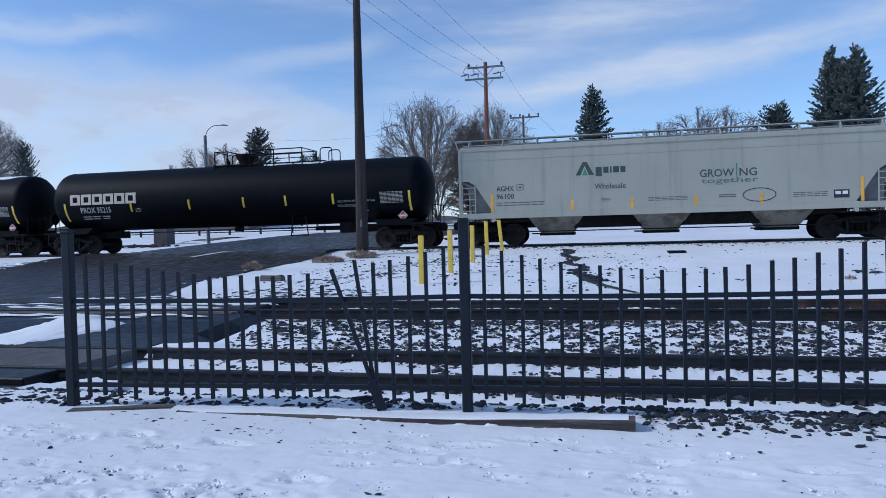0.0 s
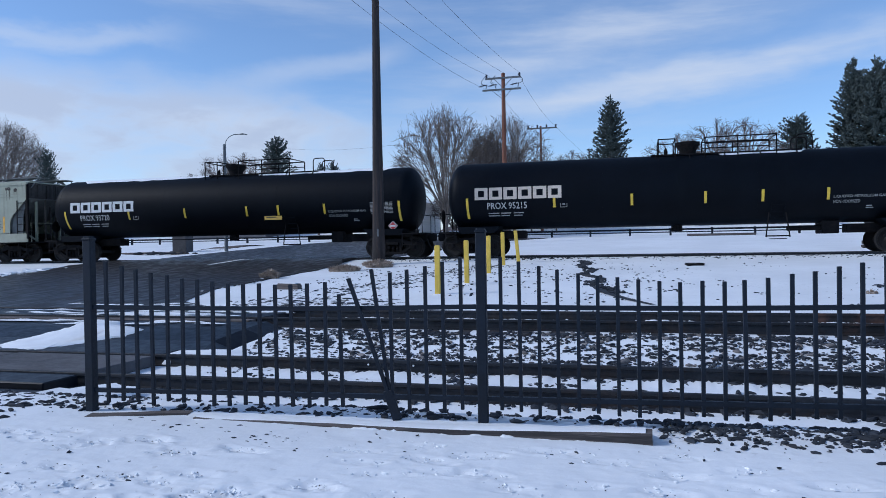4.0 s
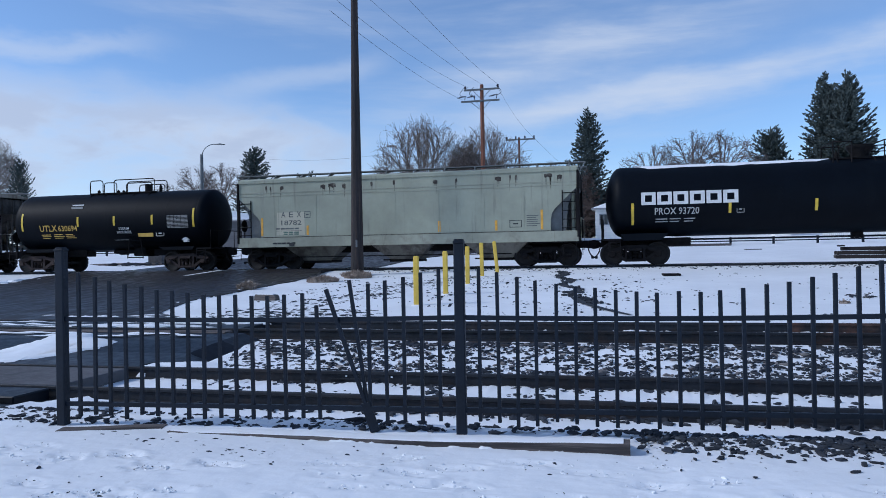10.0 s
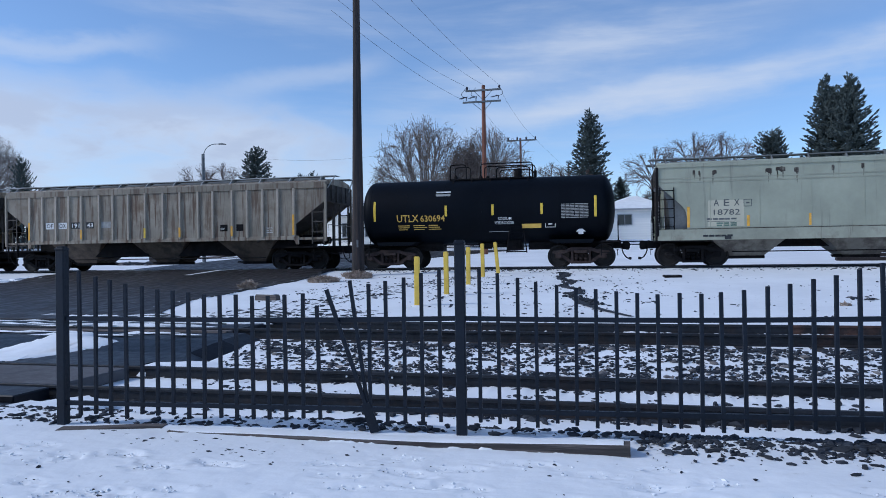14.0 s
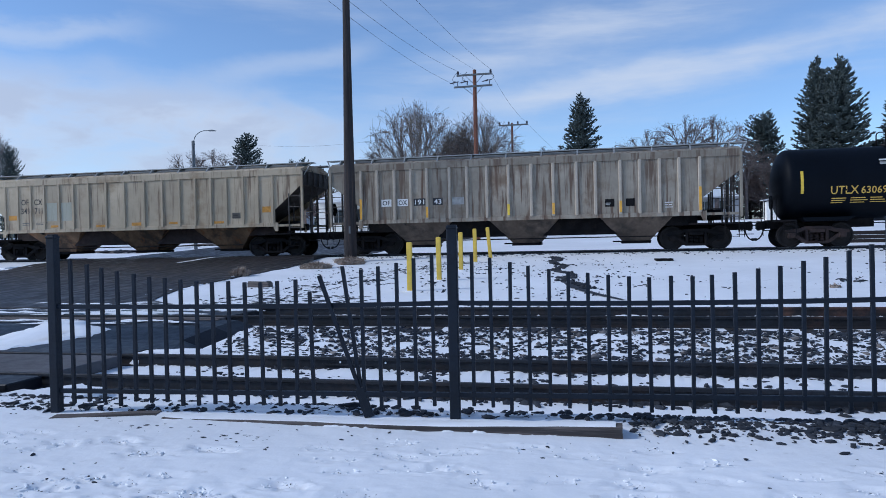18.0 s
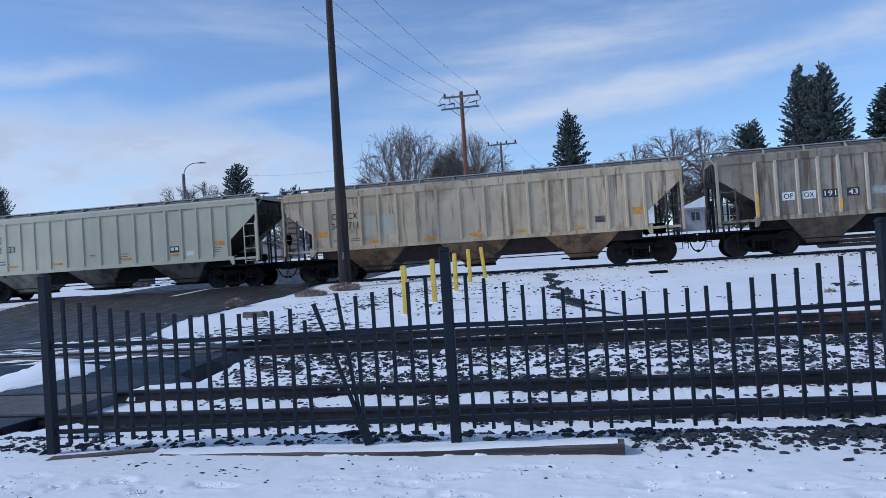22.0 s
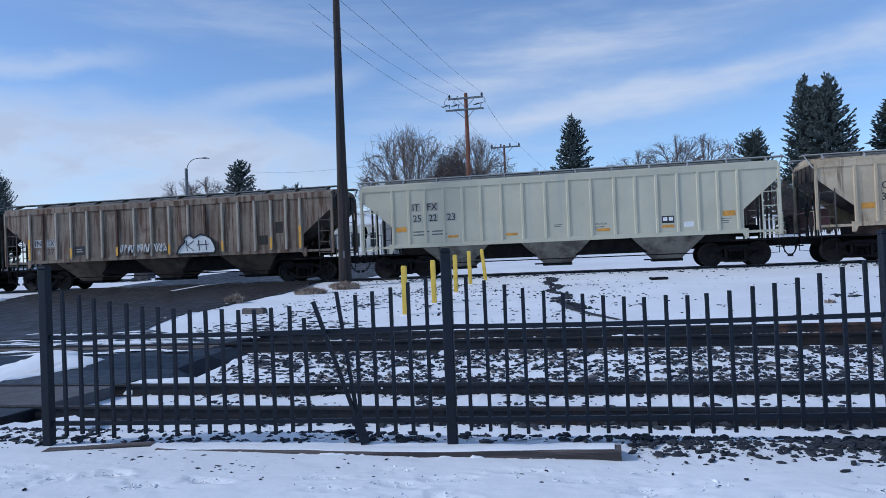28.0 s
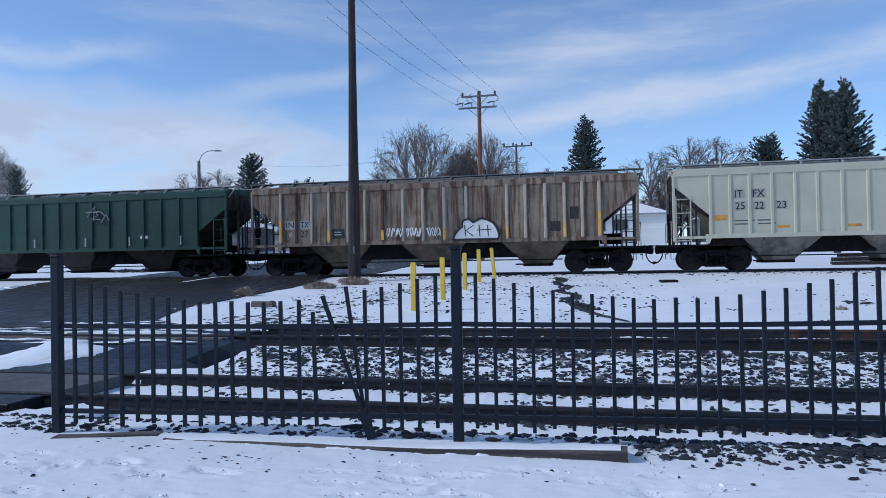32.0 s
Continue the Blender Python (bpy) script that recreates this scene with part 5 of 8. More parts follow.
def hopper(centre, half, label, paint, bay_paint, ribs=(), tc=6.7, z_low=1.10, z_top=3.80, cut=(3.05, 1.30, 2.05), rounded=False, side_sill=None, roof_top=4.12, walk_top=4.32, bays=(-4.2, 0.0, 4.2), rusty=False, rib_paint=None, bay_half=1.40, bay_foot=0.62, bay_z=0.34, filled=False, cut2=None, sill_paint=None, rib_d=0.085, eave=0.03, rib_alt=(), ladder_paint=None, board_paint=None, end_paint=None, edge=None, post_paint=None, under_paint=None, under_z=0.66):
    """A covered hopper car. cut: height at the end post where the side is cut away, length and lower height of the cut."""
    car = new_car("hopper_car", centre, label, "freight car")
    W, H = CAR_W, half
    zc, xc, zl = cut
    if rounded:
        side = [(-H, z_top), (-H, zc), (-H + 0.35, zc), (-H + 0.62, zc - 0.18), (-H + xc - 0.12, zl + 0.22), (-H + xc, zl), (-H + xc, z_low)]
    else:
        side = [(-H, z_top), (-H, zc), (-H + xc, zl), (-H + xc, z_low)]
    if edge:
        side = [(-H, z_top)] + [(-H + x, z) for x, z in edge] + [(-H + edge[-1][0], z_low)]
    other = side
    if cut2:
        za, xa, zb = cut2
        other = [(-H, z_top), (-H, za), (-H + 0.3, za), (-H + 0.5, za - 0.15), (-H + xa - 0.1, zb + 0.15), (-H + xa, zb), (-H + xa, z_low)]
    outline = side + [(-x, z) for x, z in other[::-1]]
    for s in (-1, 1):
        bm = bmesh.new()
        prism(bm, outline, s * W, s * (W - 0.045))
        part("side_sheet", bm, paint, car)
        bm = bmesh.new()
        box(bm, -H, H, s * W - 0.035 * s, s * (W + 0.04), z_top - eave, z_top + 0.11, 0.012)
        part("top_chord", bm, paint, car)
        sill = side_sill or 0.16
        bm = bmesh.new()
        box(bm, -H + (0 if side_sill else xc), H - (0 if side_sill else xc), s * (W - 0.02), s * (W + 0.035), z_low - sill, z_low + 0.01, 0.01)
        part("side_sill", bm, sill_paint or paint, car)
        # posts, ladders and grab irons at the corners
        for e in (-1, 1):
            bm = bmesh.new()
            box(bm, e * H - 0.05, e * H + 0.05, s * W - 0.05, s * W + 0.05, z_low - 0.25, z_top, 0.01)
            prism(bm, [(e * (H - xc) - e * 0.16, z_low + 0.02), (e * (H - xc) + e * 0.14, z_low + 0.02), (e * (H - xc) + e * 0.14, z_low - 0.36), (e * (H - xc) + e * 0.02, z_low - 0.36)], s * (W - 0.04), s * (W + 0.03))
            part("corner_post", bm, post_paint or paint, car)
            bm = bmesh.new()
            ladder_mesh_at(bm, e * (H - 0.08), e * (H - 0.62), s * (W + 0.02), z_low - 0.35 if not side_sill else z_low, zc - 0.15 - 0.25 * (not rounded), 5 if rounded else 4)
            part("ladder", bm, ladder_paint or paint, car)
            bm = bmesh.new()
            pipe(bm, [(e * (H - 0.10), s * W, z_low - 0.2), (e * (H - 0.10), s * W, 0.46), (e * (H - 0.60), s * W, 0.46), (e * (H - 0.60), s * W, z_low - 0.2)], 0.018)
            part("stirrup_step", bm, GRIME, car)
            bm = bmesh.new()
            box(bm, min(e * (H - xc), e * H), max(e * (H - xc), e * H), s * (W - 0.06), s * W, z_low - 0.16, z_low - 0.06)
            part("end_sill", bm, paint, car)
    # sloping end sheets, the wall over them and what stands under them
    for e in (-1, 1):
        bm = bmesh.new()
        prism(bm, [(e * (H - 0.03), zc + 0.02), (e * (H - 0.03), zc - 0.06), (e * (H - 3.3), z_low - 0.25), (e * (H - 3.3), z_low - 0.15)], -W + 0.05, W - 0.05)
        part("slope_sheet", bm, DARKROOF_SHADE if rounded else SLOPE, car)
        bm = bmesh.new()
        box(bm, e * (H - 0.05), e * H, -W + 0.05, W - 0.05, zc - 0.03, z_top + 0.1)
        for y in (-0.9, -0.3, 0.3, 0.9):
            box(bm, e * H, e * (H + 0.05), y - 0.04, y + 0.04, zc, z_top)
        part("end_sheet", bm, end_paint or END_SOOT_SHADE, car)
        for y in (-0.75, 0.75) if rounded else ():
            bm = bmesh.new()
            box(bm, e * (H - 0.25) - 0.05, e * (H - 0.25) + 0.05, y - 0.05, y + 0.05, 1.0, zc - 0.1)
            rod(bm, (e * (H - 0.25), y, 1.1), (e * (H - 1.7), y, zl - 0.05), 0.05, seg=6)
            part("end_frame", bm, paint, car)
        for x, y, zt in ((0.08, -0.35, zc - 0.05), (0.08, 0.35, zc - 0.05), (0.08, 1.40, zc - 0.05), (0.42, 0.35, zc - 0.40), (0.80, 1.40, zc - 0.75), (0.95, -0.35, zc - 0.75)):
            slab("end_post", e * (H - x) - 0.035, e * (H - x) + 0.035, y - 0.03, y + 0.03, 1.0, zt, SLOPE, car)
        bm = bmesh.new()
        box(bm, e * (H - xc - 0.5), e * (H + 0.12), -W + 0.02, W - 0.02, 0.96, 1.02)
        part("end_platform", bm, GRIME, car)
        bm = bmesh.new()
        pipe(bm, [(e * (H + 0.1), -W + 0.1, 1.0), (e * (H + 0.1), -W + 0.1, 1.95), (e * (H + 0.1), W - 0.1, 1.95), (e * (H + 0.1), W - 0.1, 1.0)], 0.018)
        part("end_handrail", bm, paint, car)
        coupling(car, e * (H + 0.30), e)
    # slope webs: the shade inside the end cutouts is put into their colour
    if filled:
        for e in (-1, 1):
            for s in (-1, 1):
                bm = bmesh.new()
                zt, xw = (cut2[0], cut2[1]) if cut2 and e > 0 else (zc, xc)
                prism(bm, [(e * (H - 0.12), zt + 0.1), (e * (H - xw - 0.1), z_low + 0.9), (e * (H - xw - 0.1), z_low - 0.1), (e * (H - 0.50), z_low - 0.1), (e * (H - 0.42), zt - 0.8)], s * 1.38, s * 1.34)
                part("slope_web", bm, DARKROOF_SHADE, car)
    # brake wheel at one end, cylinder and reservoir under the slope
    bm = bmesh.new()
    lathe(bm, [(-0.02, 0.26), (0.02, 0.28), (0.03, 0.26)], axis="x", seg=18, x=-H - 0.16, y=-0.75, z=2.0)
    rod(bm, (-H - 0.14, -0.75, 1.0), (-H - 0.14, -0.75, 2.0), 0.025)
    rod(bm, (-H - 0.05, -0.75, 2.0), (-H - 0.2, -0.75, 2.0), 0.05)
    part("brake_wheel", bm, GRIME, car)
    bm = bmesh.new()
    rod(bm, (H - 1.5, -0.5, 1.35), (H - 0.6, -0.5, 1.35), 0.21, seg=14)
    part("air_reservoir", bm, GRIME, car)
    bm = bmesh.new()
    rod(bm, (H - 1.2, 0.45, 1.30), (H - 0.6, 0.45, 1.30), 0.16, seg=12)
    part("brake_cylinder", bm, GRIME, car)
    # roof, hatch trough, running boards
    bm = bmesh.new()
    prof = [(-W, z_top + 0.08), (-W + 0.25, z_top + 0.20), (-0.75, roof_top - 0.02), (-0.3, roof_top), (0.3, roof_top), (0.75, roof_top - 0.02), (W - 0.25, z_top + 0.20), (W, z_top + 0.08), (W - 0.05, z_top + 0.02), (-W + 0.05, z_top + 0.02)]
    prism(bm, prof, -H, H, axis="x")
    part("roof", bm, paint, car)
    bm = bmesh.new()
    box(bm, -H + 0.7, H - 0.7, -0.30, 0.30, roof_top, roof_top + 0.12, 0.02)
    part("hatch_cover", bm, DARKROOF_SHADE, car)
    for s in (-1, 1):
        bm = bmesh.new()
        box(bm, -H - 0.30, H + 0.30, s * 0.62, s * 1.12, walk_top - 0.03, walk_top)
        part("running_board", bm, board_paint or BOARD, car)
        bm = bmesh.new()
        rod(bm, (-H - 0.30, s * 1.14, walk_top - 0.03), (H + 0.30, s * 1.14, walk_top - 0.03), 0.022, seg=6)
        n = 12
        for k in range(n):
            x = -H + 0.35 + (2 * H - 0.7) * k / (n - 1)
            prism(bm, [(s * 1.14, walk_top - 0.03), (s * 0.7, walk_top - 0.05), (s * 1.30, z_top + 0.14), (s * 1.46, z_top + 0.10)][:: 1 if s > 0 else -1], x - 0.022, x + 0.022, axis="x")
        for e in (-1, 1):
            rod(bm, (e * (H + 0.28), s * 1.1, walk_top - 0.03), (e * H, s * 1.3, z_top - 0.15), 0.025, seg=6)
        part("board_bracket", bm, board_paint or BOARD, car)
    # centre sill and discharge bays
    bm = bmesh.new()
    box(bm, -H - 0.35, H + 0.35, -0.33, 0.33, 0.72, 1.02, 0.02)
    part("centre_sill", bm, GRIME, car)
    for b in bays:
        bm = bmesh.new()
        t0, t1, wt, wb = bay_half, bay_foot, W - 0.03, 0.62
        a = [bm.verts.new((b + x, y, z_low + 0.02)) for x, y in ((-t0, -wt), (t0, -wt), (t0, wt), (-t0, wt))]
        c = [bm.verts.new((b + x, y, bay_z)) for x, y in ((-t1, -wb), (t1, -wb), (t1, wb), (-t1, wb))]
        bm.faces.new(a), bm.faces.new(c)
        for i in range(4):
            bm.faces.new((a[i], a[(i + 1) % 4], c[(i + 1) % 4], c[i]))
        bmesh.ops.recalc_face_normals(bm, faces=bm.faces)
        bay = part("discharge_bay", bm, bay_paint, car)
        bm = bmesh.new()
        box(bm, b - t1 - 0.08, b + t1 + 0.08, -wb - 0.06, wb + 0.06, bay_z - 0.07, bay_z + 0.04, 0.01)
        rod(bm, (b - t1 - 0.42, -wb + 0.1, bay_z + 0.02), (b + t1 + 0.1, -wb + 0.1, bay_z + 0.02), 0.03, seg=6)
        part("gate", bm, GRIME, bay)
    # dark plates that fill the gaps between the bays and beyond the end bays
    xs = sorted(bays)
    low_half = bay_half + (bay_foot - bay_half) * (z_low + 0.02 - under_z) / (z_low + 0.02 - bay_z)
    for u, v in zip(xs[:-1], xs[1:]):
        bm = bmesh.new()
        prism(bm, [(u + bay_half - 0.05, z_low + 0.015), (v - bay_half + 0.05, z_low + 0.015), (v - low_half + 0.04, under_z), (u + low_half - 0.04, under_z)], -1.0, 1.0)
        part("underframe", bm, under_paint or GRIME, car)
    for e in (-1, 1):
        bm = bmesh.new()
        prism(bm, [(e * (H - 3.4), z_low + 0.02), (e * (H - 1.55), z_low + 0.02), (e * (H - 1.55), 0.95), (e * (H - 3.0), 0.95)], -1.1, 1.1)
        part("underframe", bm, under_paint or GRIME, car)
    bm = bmesh.new()
    rod(bm, (-tc + 1.4, -1.25, 0.55), (tc - 1.4, -1.25, 0.55), 0.022, seg=6)
    part("brake_pipe", bm, GRIME, car)
    for k, x in enumerate(ribs):
        share_part("side_rib", "rib_%s%s" % (paint.name, "_alt" if k in rib_alt else ""), lambda bm: rib_shape(bm, z_low - 0.02, z_top - eave + 0.03, rib_d), RIB_RUST if k in rib_alt else rib_paint or paint, car, pose(x, -W, 0))
    # the sheets between the ribs, each weathered in its own way
    for u, v in zip(ribs[:-1], ribs[1:]):
        slab("side_panel", u + 0.066, v - 0.066, -W - 0.002, -W + 0.01, z_low + 0.015, z_top - eave - 0.004, paint, car)
    for e in (-1, 1):
        truck(car, e * tc, rusty)
    return car


def rib_shape(bm, z0, z1, d=0.085):
    a = [bm.verts.new((x, y, z0)) for x, y in ((-0.068, 0.0), (-0.04, -d), (0.04, -d), (0.068, 0.0))]
    b = [bm.verts.new((x, y, z1)) for x, y in ((-0.068, 0.0), (-0.04, -d), (0.04, -d), (0.068, 0.0))]
    for i in range(4):
        bm.faces.new((a[i], a[(i + 1) % 4], b[(i + 1) % 4], b[i]))
    bm.faces.new(a), bm.faces.new(b)
    bmesh.ops.recalc_face_normals(bm, faces=bm.faces)


def tank(centre, half, label, radius=1.435, axis=2.575, tc=8.35, fittings=(), reflect=(), rusty=False, head=0.62, snow=()):
    """A tank car: fittings lays out the deck, rails, hoops and valves along the top."""
    car = new_car("tank_car", centre, label, "tank car")
    R, H, A = radius, half, axis
    bm = bmesh.new()
    prof = []
    for k in range(9):
        a = math.pi / 2 * k / 8
        prof.append((-H + head - head * math.cos(a), max(0.04, R * math.sin(a))))
    body = prof + [(o, R) for o in np.linspace(-H + head + 0.3, H - head - 0.3, 14)] + [(-o, r) for o, r in prof[::-1]]
    lathe(bm, body, axis="x", seg=56, z=A)
    part("tank_shell", bm, TANKBLACK, car, smooth=True)
    for x in np.linspace(-H + head + 0.1, H - head - 0.1, 7):
        bm = bmesh.new()
        lathe(bm, [(-0.03, R + 0.0005), (-0.015, R + 0.0025), (0.015, R + 0.0025), (0.03, R + 0.0005)], axis="x", seg=56, x=x, z=A)
        part("weld_seam", bm, TANKBLACK, car, smooth=True)
    for e in (-1, 1):
        bm = bmesh.new()
        prism(bm, [(e * (tc - 1.3), A - R * 0.92), (e * (tc + 0.55), A - R * 0.92), (e * (tc + 0.45), 0.98), (e * (tc - 1.0), 0.98)], -1.25, 1.25)
        part("saddle", bm, TANKBLACK, car)
        bm = bmesh.new()
        box(bm, min(e * (tc - 2.2), e * (H + 0.22)), max(e * (tc - 2.2), e * (H + 0.22)), -0.33, 0.33, 0.74, 1.08, 0.02)
        part("stub_sill", bm, GRIME, car)
        bm = bmesh.new()
        box(bm, e * (H - 0.55), e * (H + 0.16), -1.48, 1.48, 1.0, 1.06)
        pipe(bm, [(e * (H + 0.12), -1.4, 1.05), (e * (H + 0.12), -1.4, 1.85), (e * (H + 0.12), 1.4, 1.85), (e * (H + 0.12), 1.4, 1.05)], 0.02)
        for y in (-0.7, 0.7):
            rod(bm, (e * (H + 0.12), y, 1.05), (e * (H + 0.12), y, 1.85), 0.016, seg=6)
        part("end_platform", bm, GRIME, car)
        bm = bmesh.new()
        ladder_mesh_at(bm, e * (H - 0.12), e * (H - 0.55), -1.47, 0.45, 1.05, 2)
        part("step", bm, GRIME, car)
        coupling(car, e * (H + 0.24), e)
        truck(car, e * tc, rusty)
    bm = bmesh.new()
    lathe(bm, [(-0.02, 0.26), (0.02, 0.28), (0.03, 0.26)], axis="x", seg=18, x=-H - 0.18, y=-0.7, z=1.75)
    rod(bm, (-H - 0.16, -0.7, 1.0), (-H - 0.16, -0.7, 1.75), 0.03)
    part("brake_wheel", bm, GRIME, car)
    # low deck, railings, valve drum and hoops on top
    x0, x1 = fittings["deck"]
    top = A + R
    bm = bmesh.new()
    box(bm, x0, x1, -0.50, 0.50, top - 0.06, top + 0.0)
    for x in np.linspace(x0 + 0.2, x1 - 0.2, 5):
        for s in (-1, 1):
            rod(bm, (x, s * 0.48, top - 0.03), (x, s * 0.75, A + R * 0.84), 0.025, seg=6)
    deck = part("walkway", bm, GRIME, car)
    for xa, xb, h, posts in fittings["rails"]:
        for s in (-1, 1):
            bm = bmesh.new()
            rod(bm, (xa, s * 0.8, top + h), (xb, s * 0.8, top + h), 0.024, seg=6)
            if xb - xa > 2:
                rod(bm, (xa, s * 0.8, top + h * 0.58), (xb, s * 0.8, top + h * 0.58), 0.02, seg=6)
            for x in posts:
                rod(bm, (x, s * 0.8, top - 0.22), (x, s * 0.8, top + h), 0.026, seg=6)
            if s < 0:
                for x in (xa, xb):
                    rod(bm, (x, -0.8, top + h), (x, 0.8, top + h), 0.022, seg=6)
            part("guard_rail", bm, GRIME, deck)
    for xa, xb, h in fittings["hoops"]:
        for s in (-0.5, 0.5):
            bm = bmesh.new()
            k = 0.12
            pipe(bm, [(xa, s, top - 0.05), (xa, s, top + h - k), (xa + k * 0.3, s, top + h - k * 0.3), (xa + k, s, top + h), (xb - k, s, top + h), (xb - k * 0.3, s, top + h - k * 0.3), (xb, s, top + h - k), (xb, s, top - 0.05)], 0.024, 6)
            part("grab_hoop", bm, GRIME, deck)
    hx, r0, r1, hh = fittings["drum"]
    bm = bmesh.new()
    lathe(bm, [(0.0, r0), (hh * 0.35, r0 * 1.02), (hh * 0.75, r1 * 0.97), (hh * 0.82, r1), (hh, r1)], axis="z", seg=22, x=hx, z=top - 0.03)
    part("valve_housing", bm, GRIME, car, smooth=True)
    for x, h in fittings["valves"]:
        bm = bmesh.new()
        rod(bm, (x, -0.1, top - 0.05), (x, -0.1, top + h * 0.7), 0.075, seg=10)
        rod(bm, (x, -0.1, top + h * 0.7), (x, -0.1, top + h), 0.045, 0.02, seg=8)
        part("safety_valve", bm, GRIME, car)
    # ladder to the walkway, brake gear under the belly
    bm = bmesh.new()
    lx = x0 + (x1 - x0) * 0.82
    for s in (-0.24, 0.24):
        pts = [(lx + s, -math.cos(a) * (R + 0.09), A + math.sin(a) * (R + 0.09)) for a in np.linspace(-0.95, -0.45, 4)]
        pipe(bm, pts, 0.017)
    for a in np.linspace(-0.9, -0.5, 3):
        rod(bm, (lx - 0.24, -math.cos(a) * (R + 0.09), A + math.sin(a) * (R + 0.09)), (lx + 0.24, -math.cos(a) * (R + 0.09), A + math.sin(a) * (R + 0.09)), 0.015, seg=6)
    part("ladder", bm, TANKBLACK, car)
    bm = bmesh.new()
    for s in (-0.42, 0.42):
        pipe(bm, [(lx + s, -1.15, 0.62), (lx + s * 0.7, -1.15, 1.55)], 0.025)
    rod(bm, (lx - 0.42, -1.15, 0.66), (lx + 0.42, -1.15, 0.66), 0.025, seg=6)
    part("step", bm, GRIME, car)
    bm = bmesh.new()
    box(bm, tc - 3.1, tc - 2.5, -0.55, 0.55, 0.72, 1.22, 0.03)
    rod(bm, (tc - 4.3, -0.35, 0.95), (tc - 3.1, -0.35, 0.95), 0.10, seg=12)
    rod(bm, (-tc + 1.5, -0.3, 0.98), (tc - 2.5, -0.3, 0.98), 0.02, seg=6)
    part("brake_gear", bm, GRIME, car)
    bm = bmesh.new()
    rod(bm, (0, 0, A - R - 0.22), (0, 0, A - R + 0.1), 0.22, seg=14)
    part("outlet", bm, GRIME, car)
    for x, z, h in reflect:
        bm = bmesh.new()
        n = 8
        rows = []
        for k in range(n + 1):
            zz = z - h / 2 + h * k / n
            y = -math.sqrt(R * R - (zz - A) ** 2) - 0.010
            rows.append([bm.verts.new((x - 0.05, y, zz)), bm.verts.new((x + 0.05, y, zz))])
        for p, q in zip(rows[:-1], rows[1:]):
            bm.faces.new((p[0], p[1], q[1], q[0]))
        r = bmesh.ops.extrude_face_region(bm, geom=list(bm.faces))
        bmesh.ops.translate(bm, verts=[v for v in r["geom"] if isinstance(v, bmesh.types.BMVert)], vec=(0, 0.008, 0))
        bmesh.ops.recalc_face_normals(bm, faces=bm.faces)
        part("reflector", bm, REFLECT, car, "yellow reflective strip")
    for a, b in snow:
        bm = bmesh.new()
        rows = []
        for k in range(41):
            x = a + (b - a) * k / 40
            w = (0.50 + 0.10 * noise.noise(Vector((x * 1.3, centre, 0)))) * min(1.0, 0.15 + min(k, 40 - k) * 0.28)
            row = []
            for i in range(9):
                t = -w + 2 * w * i / 8
                rr = R + (0.004 if i in (0, 8) else 0.028 + 0.010 * noise.noise(Vector((x * 2, i, 0))))
                row.append(bm.verts.new((x, rr * math.sin(t * 0.9), A + rr * math.cos(t * 0.9))))
            rows.append(row)
        for p, q in zip(rows[:-1], rows[1:]):
            for i in range(8):
                bm.faces.new((p[i], p[i + 1], q[i + 1], q[i]))
        bmesh.ops.recalc_face_normals(bm, faces=bm.faces)
        part("snow_cover", bm, SNOW_CAP, car, "snow lying along the tank's top", smooth=True)
    return car


def maker_blocks(car, material, x, z, w, h, wrap, n=6):
    """A name in six heavy letters, drawn as plain hollow blocks."""
    R, A = wrap
    g = w / n
    for k in range(n):
        bm = bmesh.new()
        a, b, t = x + k * g + 0.03, x + (k + 1) * g - 0.03, h * 0.24
        for p, q, u, v in ((a, b, z + h - t, z + h), (a, b, z, z + t), (a, a + t * 1.2, z + t, z + h - t), (b - t * 1.2, b, z + t, z + h - t)):
            y = -math.sqrt(R * R - ((u + v) / 2 - A) ** 2) - 0.004
            box(bm, p, q, y - 0.006, y, u, v)
        part("logo_block", bm, material, car)


def plate(parent, material, x, z, w, h, y, name="label_plate", label="", wrap=None):
    yy = y if wrap is None else -math.sqrt(wrap[0] ** 2 - (z - wrap[1]) ** 2) - 0.004
    return slab(name, x - w / 2, x + w / 2, yy - 0.008, yy + 0.03, z - h / 2, z + h / 2, material, parent, label)


Y = -CAR_W
WRAP = (1.435, 2.575)


# pale grey hopper with smooth sides
ag = hopper(1.83, 8.10, "pale grey covered hopper car with smooth sides", P_AG, BAY_GREY, tc=6.92, z_low=1.34, z_top=3.92, cut=(2.68, 1.42, 1.25), rounded=True, filled=True, side_sill=0.22, roof_top=4.16, walk_top=4.42, bays=(-4.25, -0.1, 4.3), bay_half=1.25, bay_foot=0.62, bay_z=0.44)
bm = bmesh.new()
box(bm, -8.1, 8.1, Y - 0.012, Y + 0.01, 3.52, 3.56)
part("seam", bm, P_AG, ag)
bm = bmesh.new()
prism(bm, [(-3.38, 2.74), (-3.20, 2.74), (-3.02, 3.12), (-2.86, 2.74), (-2.66, 2.74), (-2.94, 3.26), (-3.10, 3.26)], Y - 0.006, Y)
part("logo_peak", bm, FOREST, ag, "dark green peaked logo stroke")
bm = bmesh.new()
prism(bm, [(-3.12, 2.74), (-2.90, 2.74), (-3.02, 3.0)], Y - 0.008, Y - 0.002)
part("logo_leaf", bm, GREENMARK, ag, "green logo wedge")
for k, (a, b) in enumerate(((-2.60, -2.36), (-2.30, -2.10), (-2.04, -1.98), (-1.92, -1.70), (-1.64, -1.45))):
    slab("logo_bar", a, b, Y - 0.006, Y, 2.68 if k == 0 else 2.80, 3.04, FOREST, ag)
letters("Wholesale", ag, FOREST, -2.65, 2.17, 1.2, 0.22, Y - 0.006)
